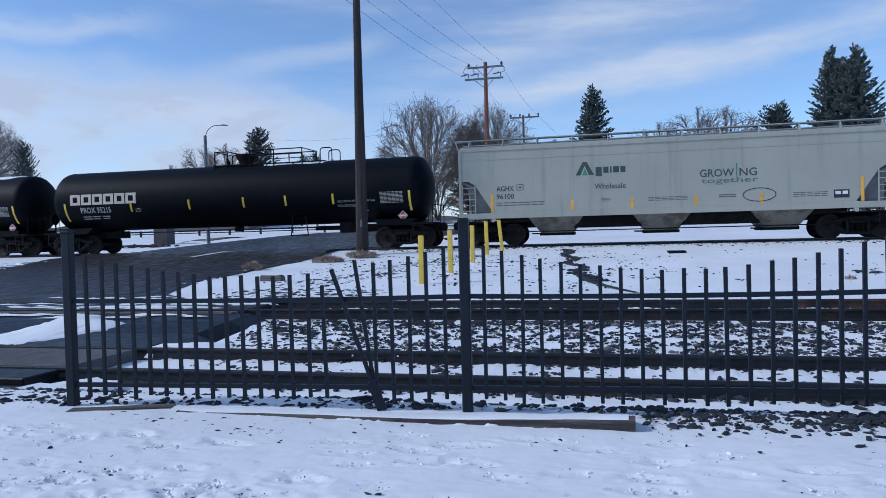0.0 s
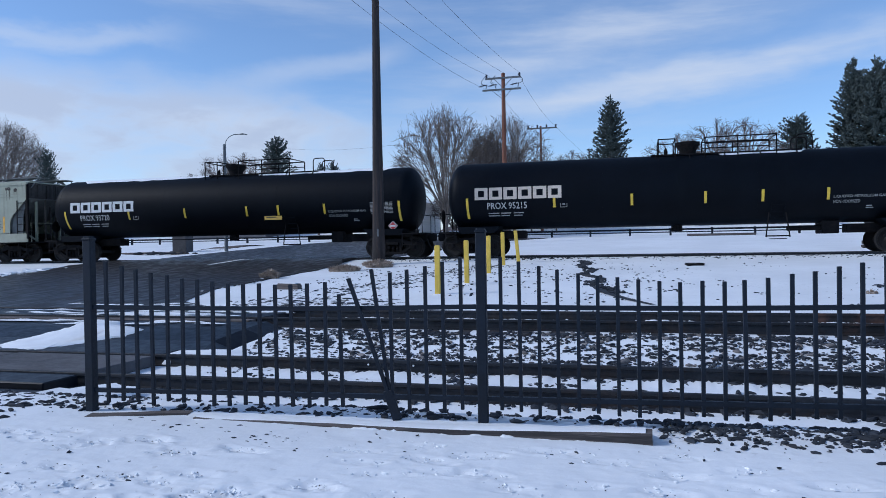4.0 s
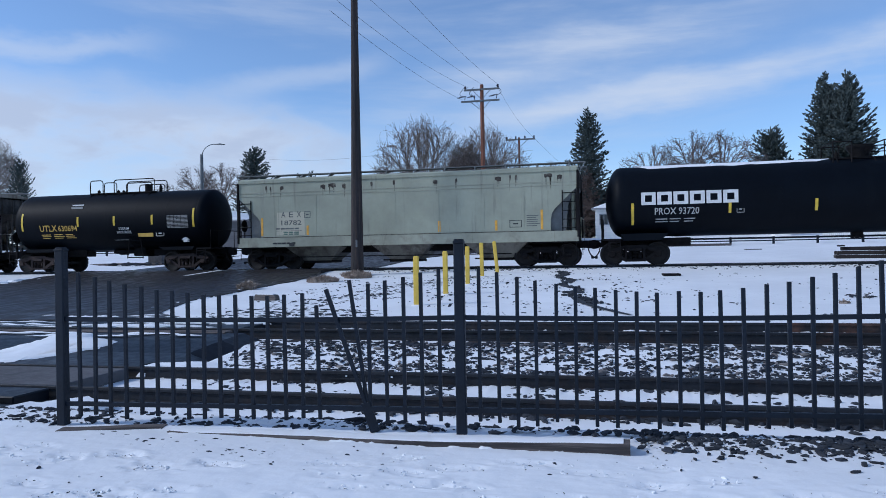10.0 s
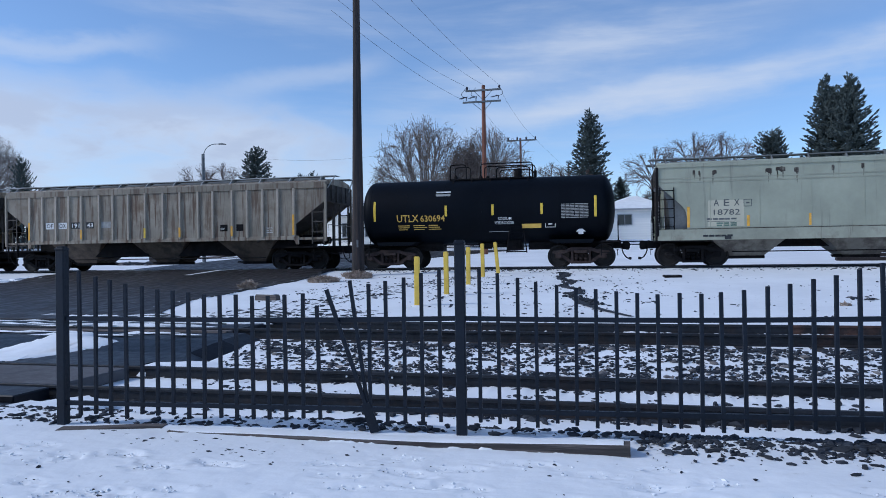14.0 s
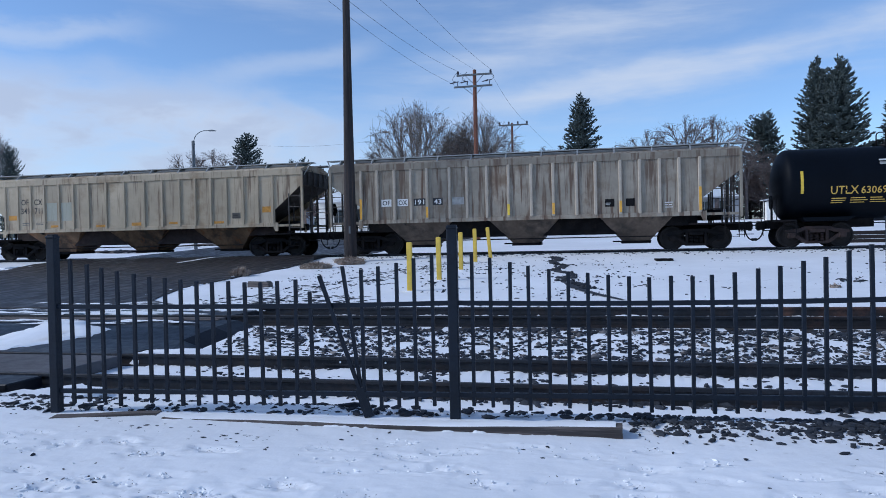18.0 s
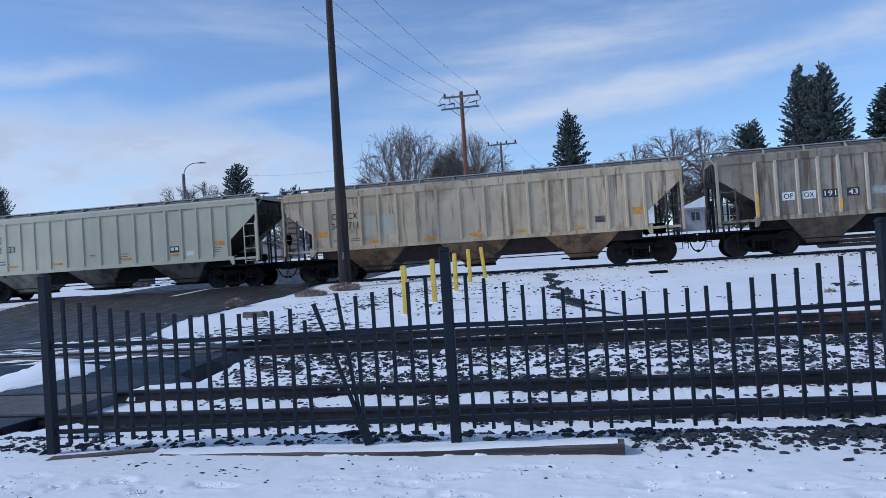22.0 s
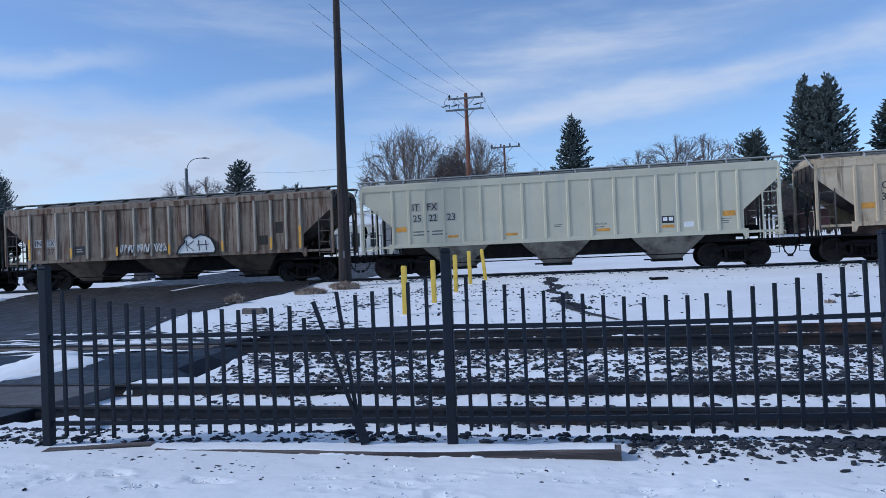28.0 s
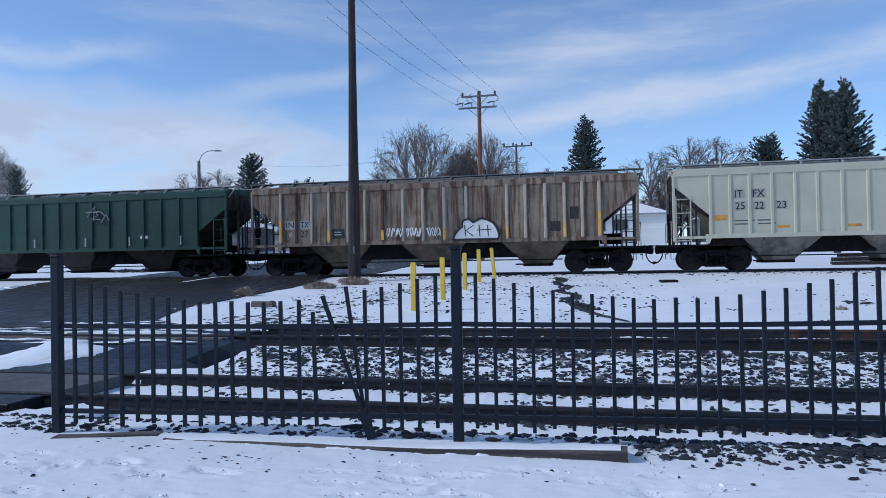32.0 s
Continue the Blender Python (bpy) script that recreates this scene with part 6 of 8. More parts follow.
letters("GROW", ag, FOREST, 1.31, 2.46, 1.24, 0.30, Y - 0.006)
letters("NG", ag, FOREST, 2.74, 2.46, 0.62, 0.30, Y - 0.006)
slab("logo_stem", 2.62, 2.66, Y - 0.006, Y, 2.44, 2.95, GREENMARK, ag)
letters("together", ag, FADED_GREEN, 1.36, 2.16, 2.05, 0.27, Y - 0.006)
letters("AGHX", ag, DARKMARK, -6.59, 2.22, 0.72, 0.22, Y - 0.006)
letters("96100", ag, DARKMARK, -6.59, 1.90, 0.72, 0.22, Y - 0.006)
frame_mark(ag, DARKMARK, -5.62, 2.36, 0.28, 0.24, Y)
bars(ag, GREYMARK, -6.6, 1.60, 2.0, 0.2, 2, Y, 0.38, cols=7)
bars(ag, GREYMARK, -2.4, 1.66, 0.55, 0.16, 3, Y, 0.4)
bars(ag, GREYMARK, -0.6, 1.62, 1.5, 0.17, 3, Y, 0.42, cols=6)
bars(ag, GREYMARK, 2.0, 1.66, 0.7, 0.14, 2, Y)
bars(ag, GREYMARK, 4.6, 1.58, 1.2, 0.2, 3, Y, 0.4, cols=5)
plate(ag, DARKMARK, 6.25, 1.66, 0.52, 0.30, Y, "label_plate", "black label with white fields")
plate(ag, WHITE, 6.13, 1.70, 0.18, 0.12, Y - 0.004, "label_field")
plate(ag, WHITE, 6.37, 1.70, 0.18, 0.12, Y - 0.004, "label_field")
bm = bmesh.new()
pipe(bm, [(3.43 + 0.58 * math.cos(a), Y - 0.004, 1.73 + 0.25 * math.sin(a)) for a in np.linspace(0, 2 * math.pi, 33)], 0.014, 5)
part("drawn_ring", bm, DARKMARK, ag, "hand-drawn dark ring")
for x, h in ((-6.78, 0.75), (-3.53, 0.42), (-1.21, 0.42), (1.17, 0.42), (3.51, 0.42), (6.95, 0.90)):
    strip("reflector", ag, ORANGE, x, 1.42 + h / 2 - 0.05, 0.11, h, Y)

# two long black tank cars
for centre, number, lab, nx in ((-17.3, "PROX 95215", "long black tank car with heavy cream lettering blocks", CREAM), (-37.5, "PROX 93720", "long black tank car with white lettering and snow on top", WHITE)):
    second = centre < -30
    o = 0.0 if second else 0.3
    tk = tank(centre, 9.47, lab, tc=8.35, fittings=dict(deck=(-1.0, 4.6), rails=[(-1.0 + o, -0.36 + o, 0.57, (-1.0 + o, -0.36 + o)), (0.76 + o, 3.35 + o, 0.57, (0.76 + o, 1.96 + o, 3.35 + o))], hoops=[(4.4, 4.96, 0.55)], drum=(0.16 + o, 0.32, 0.48, 0.52), valves=[(-0.7 + o, 0.3)]),
              reflect=[(-8.42, 2.02, 0.85), (-4.80, 2.20, 0.45), (-1.75, 2.20, 0.45), (1.0 if not second else 1.47, 2.20, 0.45), (3.05, 2.20, 0.45), (5.30, 2.20, 0.45), (9.02 - 0.25, 2.02, 0.85)], snow=[(-8.3, -0.9), (1.2, 8.4)] if second else [(1.4, 4.8)])
    maker_blocks(tk, nx, -8.12, 2.36, 3.65, 0.50, WRAP)
    letters(number, tk, CHALK, -7.58, 1.97, 1.66, 0.27, 0, wrap=WRAP)
    bars(tk, FADED, -7.55, 1.66, 1.6, 0.2, 2, 0, cols=3, wrap=WRAP)
    frame_mark(tk, FADED, -4.42, 2.10, 0.28, 0.26, 0, wrap=WRAP)
    letters("LIQUEFIED PETROLEUM GAS", tk, FADED, 5.48, 2.02, 1.75, 0.11, 0, wrap=WRAP)
    letters("NON-ODORIZED", tk, FADED, 5.48, 1.84, 0.90, 0.11, 0, wrap=WRAP)
    bars(tk, FADED, 7.45, 1.93, 1.05, 0.50, 9, 0, 0.5, 6, "data_panel", wrap=WRAP)
    bars(tk, FADED, 6.6, 1.62, 0.3, 0.14, 2, 0, wrap=WRAP)
    bm = bmesh.new()
    prism(bm, [(8.15, 1.39), (8.37, 1.61), (8.59, 1.39), (8.37, 1.17)], -1.062, -1.050)
    slab("placard_bracket", 8.27, 8.47, -1.05, -0.80, 1.30, 1.36, GRIME, tk)
    d = part("placard", bm, WHITE, tk, "white diamond placard")
    bm = bmesh.new()
    prism(bm, [(8.19, 1.39), (8.37, 1.57), (8.55, 1.39), (8.37, 1.21)], -1.068, -1.062)
    part("placard_field", bm, REDMARK, d)
    slab("placard_bar", 8.24, 8.50, -1.073, -1.068, 1.35, 1.43, WHITE, d)
    if second:
        plate(tk, AMBER, 2.75, 1.93, 0.86, 0.30, 0, "label_plate", "yellow label plate", wrap=WRAP)
        bars(tk, DARKMARK, 2.42, 1.86, 0.7, 0.16, 2, -math.sqrt(1.435 ** 2 - 0.645 ** 2) - 0.013)

# pale green hopper with smooth sides
ae = hopper(-55.5, 7.47, "pale green covered hopper car with rust runs along its top", P_AE, BAY_GREY, tc=6.12, z_low=1.42, z_top=3.86, cut=(3.22, 1.10, 1.90), under_z=0.98, edge=[(0.0, 3.22), (0.14, 3.08), (0.92, 2.34), (1.04, 2.16), (1.10, 1.90)], sill_paint=P_SILL, board_paint=DARKROOF_SHADE, post_paint=GRIME, ladder_paint=GRIME, rounded=True, side_sill=0.42, roof_top=4.02, walk_top=4.24, filled=True, bays=(-4.1, -0.05, 4.05), bay_half=1.80, bay_foot=0.58, bay_z=0.34)
for x in (-5.52, -3.75, -1.95, -0.15, 1.75, 3.65, 5.3):
    slab("seam", x - 0.010, x + 0.010, Y - 0.007, Y + 0.01, 1.44, 3.25, P_AE, ae)
for z in (3.26, 3.40):
    slab("seam", -7.47, 7.47, Y - 0.012, Y + 0.01, z - 0.018, z + 0.018, P_SILL, ae)
slab("sill_edge", -6.3, 6.3, Y - 0.040, Y + 0.01, 1.432, 1.452, RUN, ae, "rusty upper edge of the sill")
for x, w in ((-6.1, 0.09), (-5.9, 0.07), (-5.35, 0.16), (-3.42, 0.22), (-3.0, 0.34), (-2.45, 0.16), (-1.2, 0.10), (-0.2, 0.10), (1.6, 0.20), (2.5, 0.10), (4.25, 0.26), (4.75, 0.08), (5.0, 0.10), (6.3, 0.32), (6.75, 0.2)):
    rng = random.Random(int(x * 100))
    bm = bmesh.new()
    # a dark patch under the bracket, then faint trickles of uneven length
    topz = 3.70 + rng.uniform(-0.05, 0.03)
    low = [(x - w / 2 + w * k / 5, topz - rng.uniform(0.10, 0.20)) for k in range(6)]
    prism(bm, [(x - w / 2, topz)] + low + [(x + w / 2, topz), (x + w * 0.1, topz + 0.03)], Y - 0.0045, Y + 0.004)
    run = part("rust_run", bm, RUN, ae, "dark rust run")
    bm = bmesh.new()
    for k in range(max(1, int(w / 0.09))):
        a, h, q = x + rng.uniform(-0.45, 0.35) * w, rng.uniform(0.2, 0.55), rng.uniform(0.018, 0.04)
        prism(bm, [(a - q, topz - 0.08), (a - q * 0.7, topz - 0.1 - h * 0.6), (a, topz - 0.1 - h), (a + q * 0.8, topz - 0.1 - h * 0.5), (a + q, topz - 0.08)], Y - 0.0035, Y + 0.004)
    part("trickle", bm, STAIN, run, "faint brown trickle")
plate(ae, P_IT, -4.95, 2.02, 1.30, 1.0, Y + 0.005, "paint_patch", "paler patch under the stencil")
for k, ch in enumerate("AEX"):
    letters(ch, ae, GREYMARK, -5.40 + k * 0.37, 2.30, 0.20, 0.25, Y - 0.006)
letters("18782", ae, GREYMARK, -5.40, 1.95, 0.95, 0.22, Y - 0.006)
frame_mark(ae, GREYMARK, -4.17, 2.40, 0.30, 0.28, Y)
bars(ae, GREYMARK, -5.65, 1.74, 1.1, 0.13, 1, Y, 0.5, 5)
slab("stencil_line", -5.65, -4.45, Y - 0.006, Y, 1.70, 1.715, GREYMARK, ae)
bars(ae, FADED_GREEN, -5.3, 1.52, 0.75, 0.16, 2, Y, 0.7, 3)
frame_mark(ae, DARKMARK, 4.95, 1.76, 0.5, 0.30, Y)
bars(ae, GREYMARK, 5.4, 1.62, 0.6, 0.5, 6, Y, 0.3)
bars(ae, DARKMARK, -5.8, 1.12, 1.1, 0.09, 1, Y - 0.04, 0.8, 5)
plate(ae, DARKMARK, -4.9, 1.10, 0.24, 0.14, Y - 0.04, "tag_board", "small dark tag board")
for x, h in ((-6.32, 0.80), (-4.16, 0.42), (-1.99, 0.45), (1.75, 0.45), (4.15, 0.42), (6.02, 0.80)):
    strip("reflector", ae, ORANGE, x, 1.50 + h / 2, 0.10, h, Y)

# short black tank car
UW = (1.40, 2.42)
ut = tank(-70.0, 5.42, "short black tank car with amber lettering and rusty trucks", radius=1.40, axis=2.42, tc=4.05, fittings=dict(deck=(-1.5, 2.1), rails=[], hoops=[(-1.47, -0.76, 0.60), (-0.14, 2.08, 0.60), (0.54, 1.95, 0.42)], drum=(1.40, 0.16, 0.17, 0.42), valves=[(2.14, 0.36), (-0.2, 0.16), (0.1, 0.14), (-1.3, 0.2)]), rusty=True, head=0.5,
          reflect=[(-4.62, 2.45, 0.85), (-1.48, 2.40, 0.45), (0.50, 2.40, 0.45), (2.52, 2.40, 0.45), (4.66, 2.45, 0.85)])
letters("UTLX", ut, AMBER, -3.63, 1.97, 0.95, 0.30, 0, wrap=UW)
letters("630694", ut, AMBER, -2.60, 1.97, 1.06, 0.27, 0, wrap=UW)
bars(ut, AMBER, -3.6, 1.62, 2.0, 0.24, 3, 0, 0.4, 3, wrap=UW)
letters("SODIUM", ut, WHITE, 0.72, 1.97, 0.55, 0.12, 0, wrap=UW)
letters("HYDROXIDE", ut, WHITE, 0.58, 1.80, 0.78, 0.12, 0, wrap=UW)
bars(ut, FADED, 0.3, 1.48, 1.2, 0.05, 1, 0, wrap=UW)
plate(ut, AMBER, 2.08, 1.77, 0.80, 0.30, 0, "label_plate", "yellow label plate", wrap=UW)
frame_mark(ut, WHITE, 2.85, 1.77, 0.42, 0.28, 0, wrap=UW)
bars(ut, FADED, 3.3, 1.98, 1.1, 0.60, 10, 0, 0.5, 6, "data_panel", wrap=UW)
plate(ut, WHITE, -1.62, 3.20, 0.62, 0.08, 0, "label_plate", wrap=UW)
plate(ut, FADED, -1.62, 3.06, 0.62, 0.14, 0, "label_plate", wrap=UW)
bm = bmesh.new()
prism(bm, [(3.86, 1.44), (4.06, 1.62), (4.26, 1.44), (4.16, 1.44), (4.16, 1.34), (3.96, 1.34), (3.96, 1.44)], -1.10, -0.8)
part("arrow_label", bm, WHITE, ut, "white arrow-shaped label")

# ribbed hoppers
RIB_A = (-6.92, -6.20, -5.44, -4.72, -4.02, -3.06, -2.32, -1.49, -0.60, 0.33, 1.21, 2.13, 2.87, 3.83, 4.57, 5.32, 6.05, 6.81)
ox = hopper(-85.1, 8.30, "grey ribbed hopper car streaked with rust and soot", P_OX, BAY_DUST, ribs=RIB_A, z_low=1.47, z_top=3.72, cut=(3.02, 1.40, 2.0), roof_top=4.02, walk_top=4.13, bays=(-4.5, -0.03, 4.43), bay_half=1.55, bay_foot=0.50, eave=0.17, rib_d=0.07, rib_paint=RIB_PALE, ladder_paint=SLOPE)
for x, w, b, col in ((-6.02, 0.44, "OF", WHITE), (-5.31, 0.46, "OX", WHITE), (-4.60, 0.50, "191", DARKMARK), (-3.78, 0.42, "43", DARKMARK)):
    plate(ox, col, x + w / 2, 2.18, w, 0.30, Y, "number_patch", "white stencil patch" if col is WHITE else "black stencil patch")
    letters(b, ox, DARKMARK if col is WHITE else WHITE, x + 0.05, 2.08, w - 0.1, 0.20, Y - 0.012)
plate(ox, FADED, -2.70, 2.18, 0.5, 0.30, Y, "number_patch", "faded grey stencil patch")
for x, h in ((-6.92, 0.85), (-4.02, 0.45), (-0.60, 0.45), (1.21, 0.45), (3.83, 0.45), (6.81, 0.90)):
    strip("reflector", ox, ORANGE if abs(x) > 1 else REFLECT, x, 1.52 + h / 2, 0.10, h, Y - 0.073)
plate(ox, GRIME, 3.41, 1.90, 0.36, 0.30, Y, "label_plate", "dark label plate")
plate(ox, GRIME, 4.20, 1.90, 0.34, 0.30, Y, "label_plate", "dark label plate")
bars(ox, FADED, 3.25, 1.8, 0.25, 0.12, 2, Y - 0.009)
bars(ox, WHITE, 5.5, 1.62, 0.32, 0.28, 3, Y, 0.3, 2, "scribble")

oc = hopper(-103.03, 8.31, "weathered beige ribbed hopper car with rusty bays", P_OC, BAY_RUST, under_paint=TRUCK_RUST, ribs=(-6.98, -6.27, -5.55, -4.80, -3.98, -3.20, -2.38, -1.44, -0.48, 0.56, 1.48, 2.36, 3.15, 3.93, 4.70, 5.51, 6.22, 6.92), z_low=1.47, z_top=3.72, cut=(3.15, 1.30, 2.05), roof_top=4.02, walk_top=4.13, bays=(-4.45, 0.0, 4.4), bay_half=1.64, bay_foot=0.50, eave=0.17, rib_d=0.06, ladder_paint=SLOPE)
for x, w in ((-4.39, 0.56), (-3.59, 0.56)):
    plate(oc, PALE_BLUE, x, 2.28, w, 0.86, Y + 0.003, "paint_patch", "pale blue-grey repainted patch")
letters("OF", oc, DARKMARK, -6.09, 2.64, 0.42, 0.28, Y - 0.006)
letters("CX", oc, DARKMARK, -5.37, 2.63, 0.46, 0.28, Y - 0.006)
letters("349", oc, DARKMARK, -6.10, 2.22, 0.50, 0.28, Y - 0.006)
letters("711", oc, DARKMARK, -5.34, 2.22, 0.42, 0.28, Y - 0.006)
bars(oc, GREYMARK, -6.05, 1.66, 1.5, 0.16, 2, Y, 0.4, 2)
for x, z, w, h in ((-6.58, 2.05, 0.46, 0.22), (-4.25, 1.60, 0.46, 0.10), (-1.74, 1.56, 0.54, 0.11), (0.12, 1.60, 0.5, 0.14), (2.02, 1.60, 0.42, 0.10), (4.30, 1.57, 0.48, 0.10), (6.62, 2.08, 0.40, 0.26)):
    plate(oc, DULL_ORANGE, x, z, w, h, Y, "reflector", "orange reflective plate")
plate(oc, BAY_GREY, 5.16, 1.85, 0.40, 0.26, Y, "label_plate", "grey label plate")
bars(oc, DARKMARK, 5.0, 1.75, 0.34, 0.2, 3, Y - 0.009, 0.35)

it = hopper(-120.9, 8.28, "pale green-grey ribbed hopper car, fairly clean", P_IT, BAY_GREY, ribs=(-6.92, -6.21, -5.51, -4.72, -3.91, -3.14, -2.3, -1.43, -0.52, 0.39, 1.3, 2.2, 3.0, 3.81, 4.59, 5.36, 6.08, 6.80), z_low=1.40, z_top=3.78, cut=(3.30, 1.30, 2.15), roof_top=4.06, walk_top=4.17, bays=(-4.35, -0.2, 4.2), bay_half=1.55, bay_foot=0.50, eave=0.12, rib_d=0.045)
for x, z, w in ((-6.06, 2.92, 0.40), (-5.40, 2.92, 0.50), (-6.03, 2.46, 0.42), (-5.35, 2.46, 0.42), (-4.57, 2.46, 0.42)):
    plate(it, STENCIL_GREY if z > 2.8 else P_AG, x + w / 2 - 0.04, z, w, 0.34, Y, "number_patch", "grey stencil patch")
for b, x, w in (("IT", -6.04, 0.28), ("FX", -5.40, 0.42)):
    letters(b, it, DARKMARK, x, 2.78, w, 0.28, Y - 0.012)
for b, x in (("25", -6.03), ("22", -5.35), ("23", -4.57)):
    letters(b, it, DARKMARK, x, 2.32, 0.34, 0.28, Y - 0.012)
bars(it, GREYMARK, -6.05, 1.70, 1.6, 0.26, 2, Y, 0.4, 2)
for x, z, w, h in ((-6.57, 2.02, 0.46, 0.20), (-4.35, 1.64, 0.45, 0.10), (-1.91, 1.62, 0.48, 0.10), (1.73, 1.62, 0.5, 0.11), (4.20, 1.64, 0.45, 0.11), (6.45, 2.03, 0.46, 0.20)):
    plate(it, DULL_ORANGE, x, z, w, h, Y, "reflector", "orange reflective plate")
plate(it, DARKMARK, 4.20, 1.90, 0.46, 0.28, Y, "label_plate", "black label with pale fields")
plate(it, WHITE, 4.09, 1.92, 0.16, 0.14, Y - 0.004, "label_field")
plate(it, WHITE, 4.31, 1.92, 0.16, 0.14, Y - 0.004, "label_field")
plate(it, WHITE, 4.97, 1.68, 0.36, 0.20, Y, "label_plate", "white label plate")
letters("CAUTION", it, GREYMARK, 1.40, 1.82, 0.48, 0.08, Y - 0.006)
bars(it, GREYMARK, 1.4, 1.62, 0.5, 0.16, 2, Y, 0.4)
bars(it, GREYMARK, -0.2, 1.8, 0.4, 0.14, 2, Y, 0.4)
bars(it, GREYMARK, 6.1, 1.62, 0.5, 0.26, 3, Y, 0.3)

inn = hopper(-138.8, 8.27, "rust-streaked brown-grey hopper car with white graffiti", P_IN, BAY_DUST, ribs=(-6.9, -6.17, -5.45, -4.65, -3.79, -3.01, -2.21, -1.32, -0.45, 0.47, 1.41, 2.25, 3.1, 3.86, 4.66, 5.43, 6.13, 6.80), z_low=1.44, z_top=3.74, cut=(3.15, 1.35, 2.05), roof_top=4.02, walk_top=4.13, bays=(-4.3, -0.1, 4.2), bay_half=1.52, bay_foot=0.50, eave=0.14, rib_d=0.075, rib_paint=RIB_PALE, rib_alt=(1, 6, 11), ladder_paint=SLOPE, board_paint=DARKROOF_SHADE)
for b, x in (("IN", -6.66), ("TX", -5.97)):
    plate(inn, FADED, x + 0.20, 2.22, 0.46, 0.36, Y, "number_patch", "pale worn stencil patch")
    letters(b, inn, DARKMARK, x + 0.02, 2.10, 0.36, 0.26, Y - 0.012)
letters("6", inn, FADED, -6.52, 1.70, 0.18, 0.24, Y - 0.006)
letters("27", inn, DARKMARK, -5.96, 1.70, 0.36, 0.26, Y - 0.006)
plate(inn, DARKMARK, -4.22, 1.80, 0.56, 0.42, Y, "label_plate", "dark label plate")
bars(inn, FADED, -4.4, 1.70, 0.42, 0.22, 2, Y - 0.009, 0.4)
for x, h in ((-6.9, 0.95), (-4.65, 0.45), (-2.21, 0.42), (0.47, 0.42), (3.1, 0.45), (5.43, 0.50), (6.80, 0.95)):
    strip("reflector", inn, ORANGE, x, 1.48 + h / 2, 0.11, h, Y - 0.078)
plate(inn, BAY_DARK, 5.06, 1.88, 0.4, 0.4, Y, "label_plate", "dark plate")
plate(inn, BAY_DARK, 5.81, 2.40, 0.35, 0.5, Y, "label_plate", "dark plate")


def spray(car, strokes, r, material, name, label):
    bm = bmesh.new()
    for pts in strokes:
        pipe(bm, [(x, Y - 0.093, z) for x, z in pts], r, 5)
    part(name, bm, material, car, label)


# sprayed tag: loops and strokes with no meaning, and a white bubble shape with a dark rim
rng = random.Random(77)
for a, b, n in ((-2.02, -1.28, 4), (-1.16, -0.50, 4), (-0.30, 0.36, 3)):
    g = (b - a) / n
    loops = []
    for k in range(n):
        c = a + g * (k + 0.5)
        loops.append([(c + g * 0.36 * math.sin(1.9 * q + k * 1.3) + rng.uniform(-0.02, 0.02), 1.79 + 0.19 * math.cos(2.6 * q + k * 0.9 + a) + rng.uniform(-0.02, 0.02)) for q in np.linspace(0, 3.4, 11)])
    spray(inn, loops, 0.020, WHITE, "graffiti_tag", "white sprayed scribble")
bm = bmesh.new()
bub = [(0.85, 1.42), (2.72, 1.42), (2.78, 1.60), (2.70, 1.85), (2.55, 2.08), (2.30, 2.22), (2.05, 2.28), (1.85, 2.20), (1.70, 2.12), (1.55, 2.26), (1.35, 2.24), (1.22, 2.12), (1.25, 1.95), (1.05, 1.80), (0.92, 1.62)]
prism(bm, bub, Y - 0.096, Y - 0.086)
gr = part("graffiti_bubble", bm, WHITE, inn, "white sprayed bubble shape")
bm = bmesh.new()
pipe(bm, [(x, Y - 0.096, z) for x, z in bub + bub[:1]], 0.045, 6)
part("graffiti_rim", bm, DARKMARK, gr)
spray(inn, [[(1.35, 2.02), (1.38, 1.56)], [(1.72, 2.0), (1.40, 1.80), (1.70, 1.55)], [(1.95, 2.02), (1.98, 1.56)], [(2.30, 2.0), (2.33, 1.56)], [(1.85, 1.80), (2.45, 1.82)]], 0.022, DARKMARK, "graffiti_strokes", "dark strokes inside the bubble")

gn = hopper(-156.65, 8.30, "dark green ribbed hopper car with a white tag", P_GR, BAY_DARK, ribs=[-6.85 + 13.7 * k / 15 for k in range(16)], z_low=1.42, z_top=3.74, cut=(3.10, 1.45, 2.0), roof_top=4.02, walk_top=4.13, bays=(-4.3, 0.0, 4.3), bay_half=1.52, bay_foot=0.50, eave=0.14, rib_d=0.07)
spray(gn, [[(1.2, 2.9), (1.5, 3.3), (1.75, 2.95), (1.4, 2.8), (1.9, 2.75)], [(1.1, 3.1), (1.9, 3.12), (2.15, 2.9)], [(1.5, 2.7), (1.6, 3.4)], [(1.9, 2.6), (2.2, 3.0), (2.35, 2.7)]], 0.03, FADED, "graffiti_tag", "faded white sprayed tag")
for x in (-1.77, 1.05, 3.4, 6.05):
    strip("reflector", gn, FADED, x, 1.70, 0.08, 0.4, Y - 0.078)
plate(gn, DARKMARK, 4.12, 1.86, 0.5, 0.3, Y, "label_plate", "black label with pale fields")
plate(gn, WHITE, 4.0, 1.88, 0.16, 0.14, Y - 0.004, "label_field")
plate(gn, WHITE, 4.24, 1.88, 0.16, 0.14, Y - 0.004, "label_field")


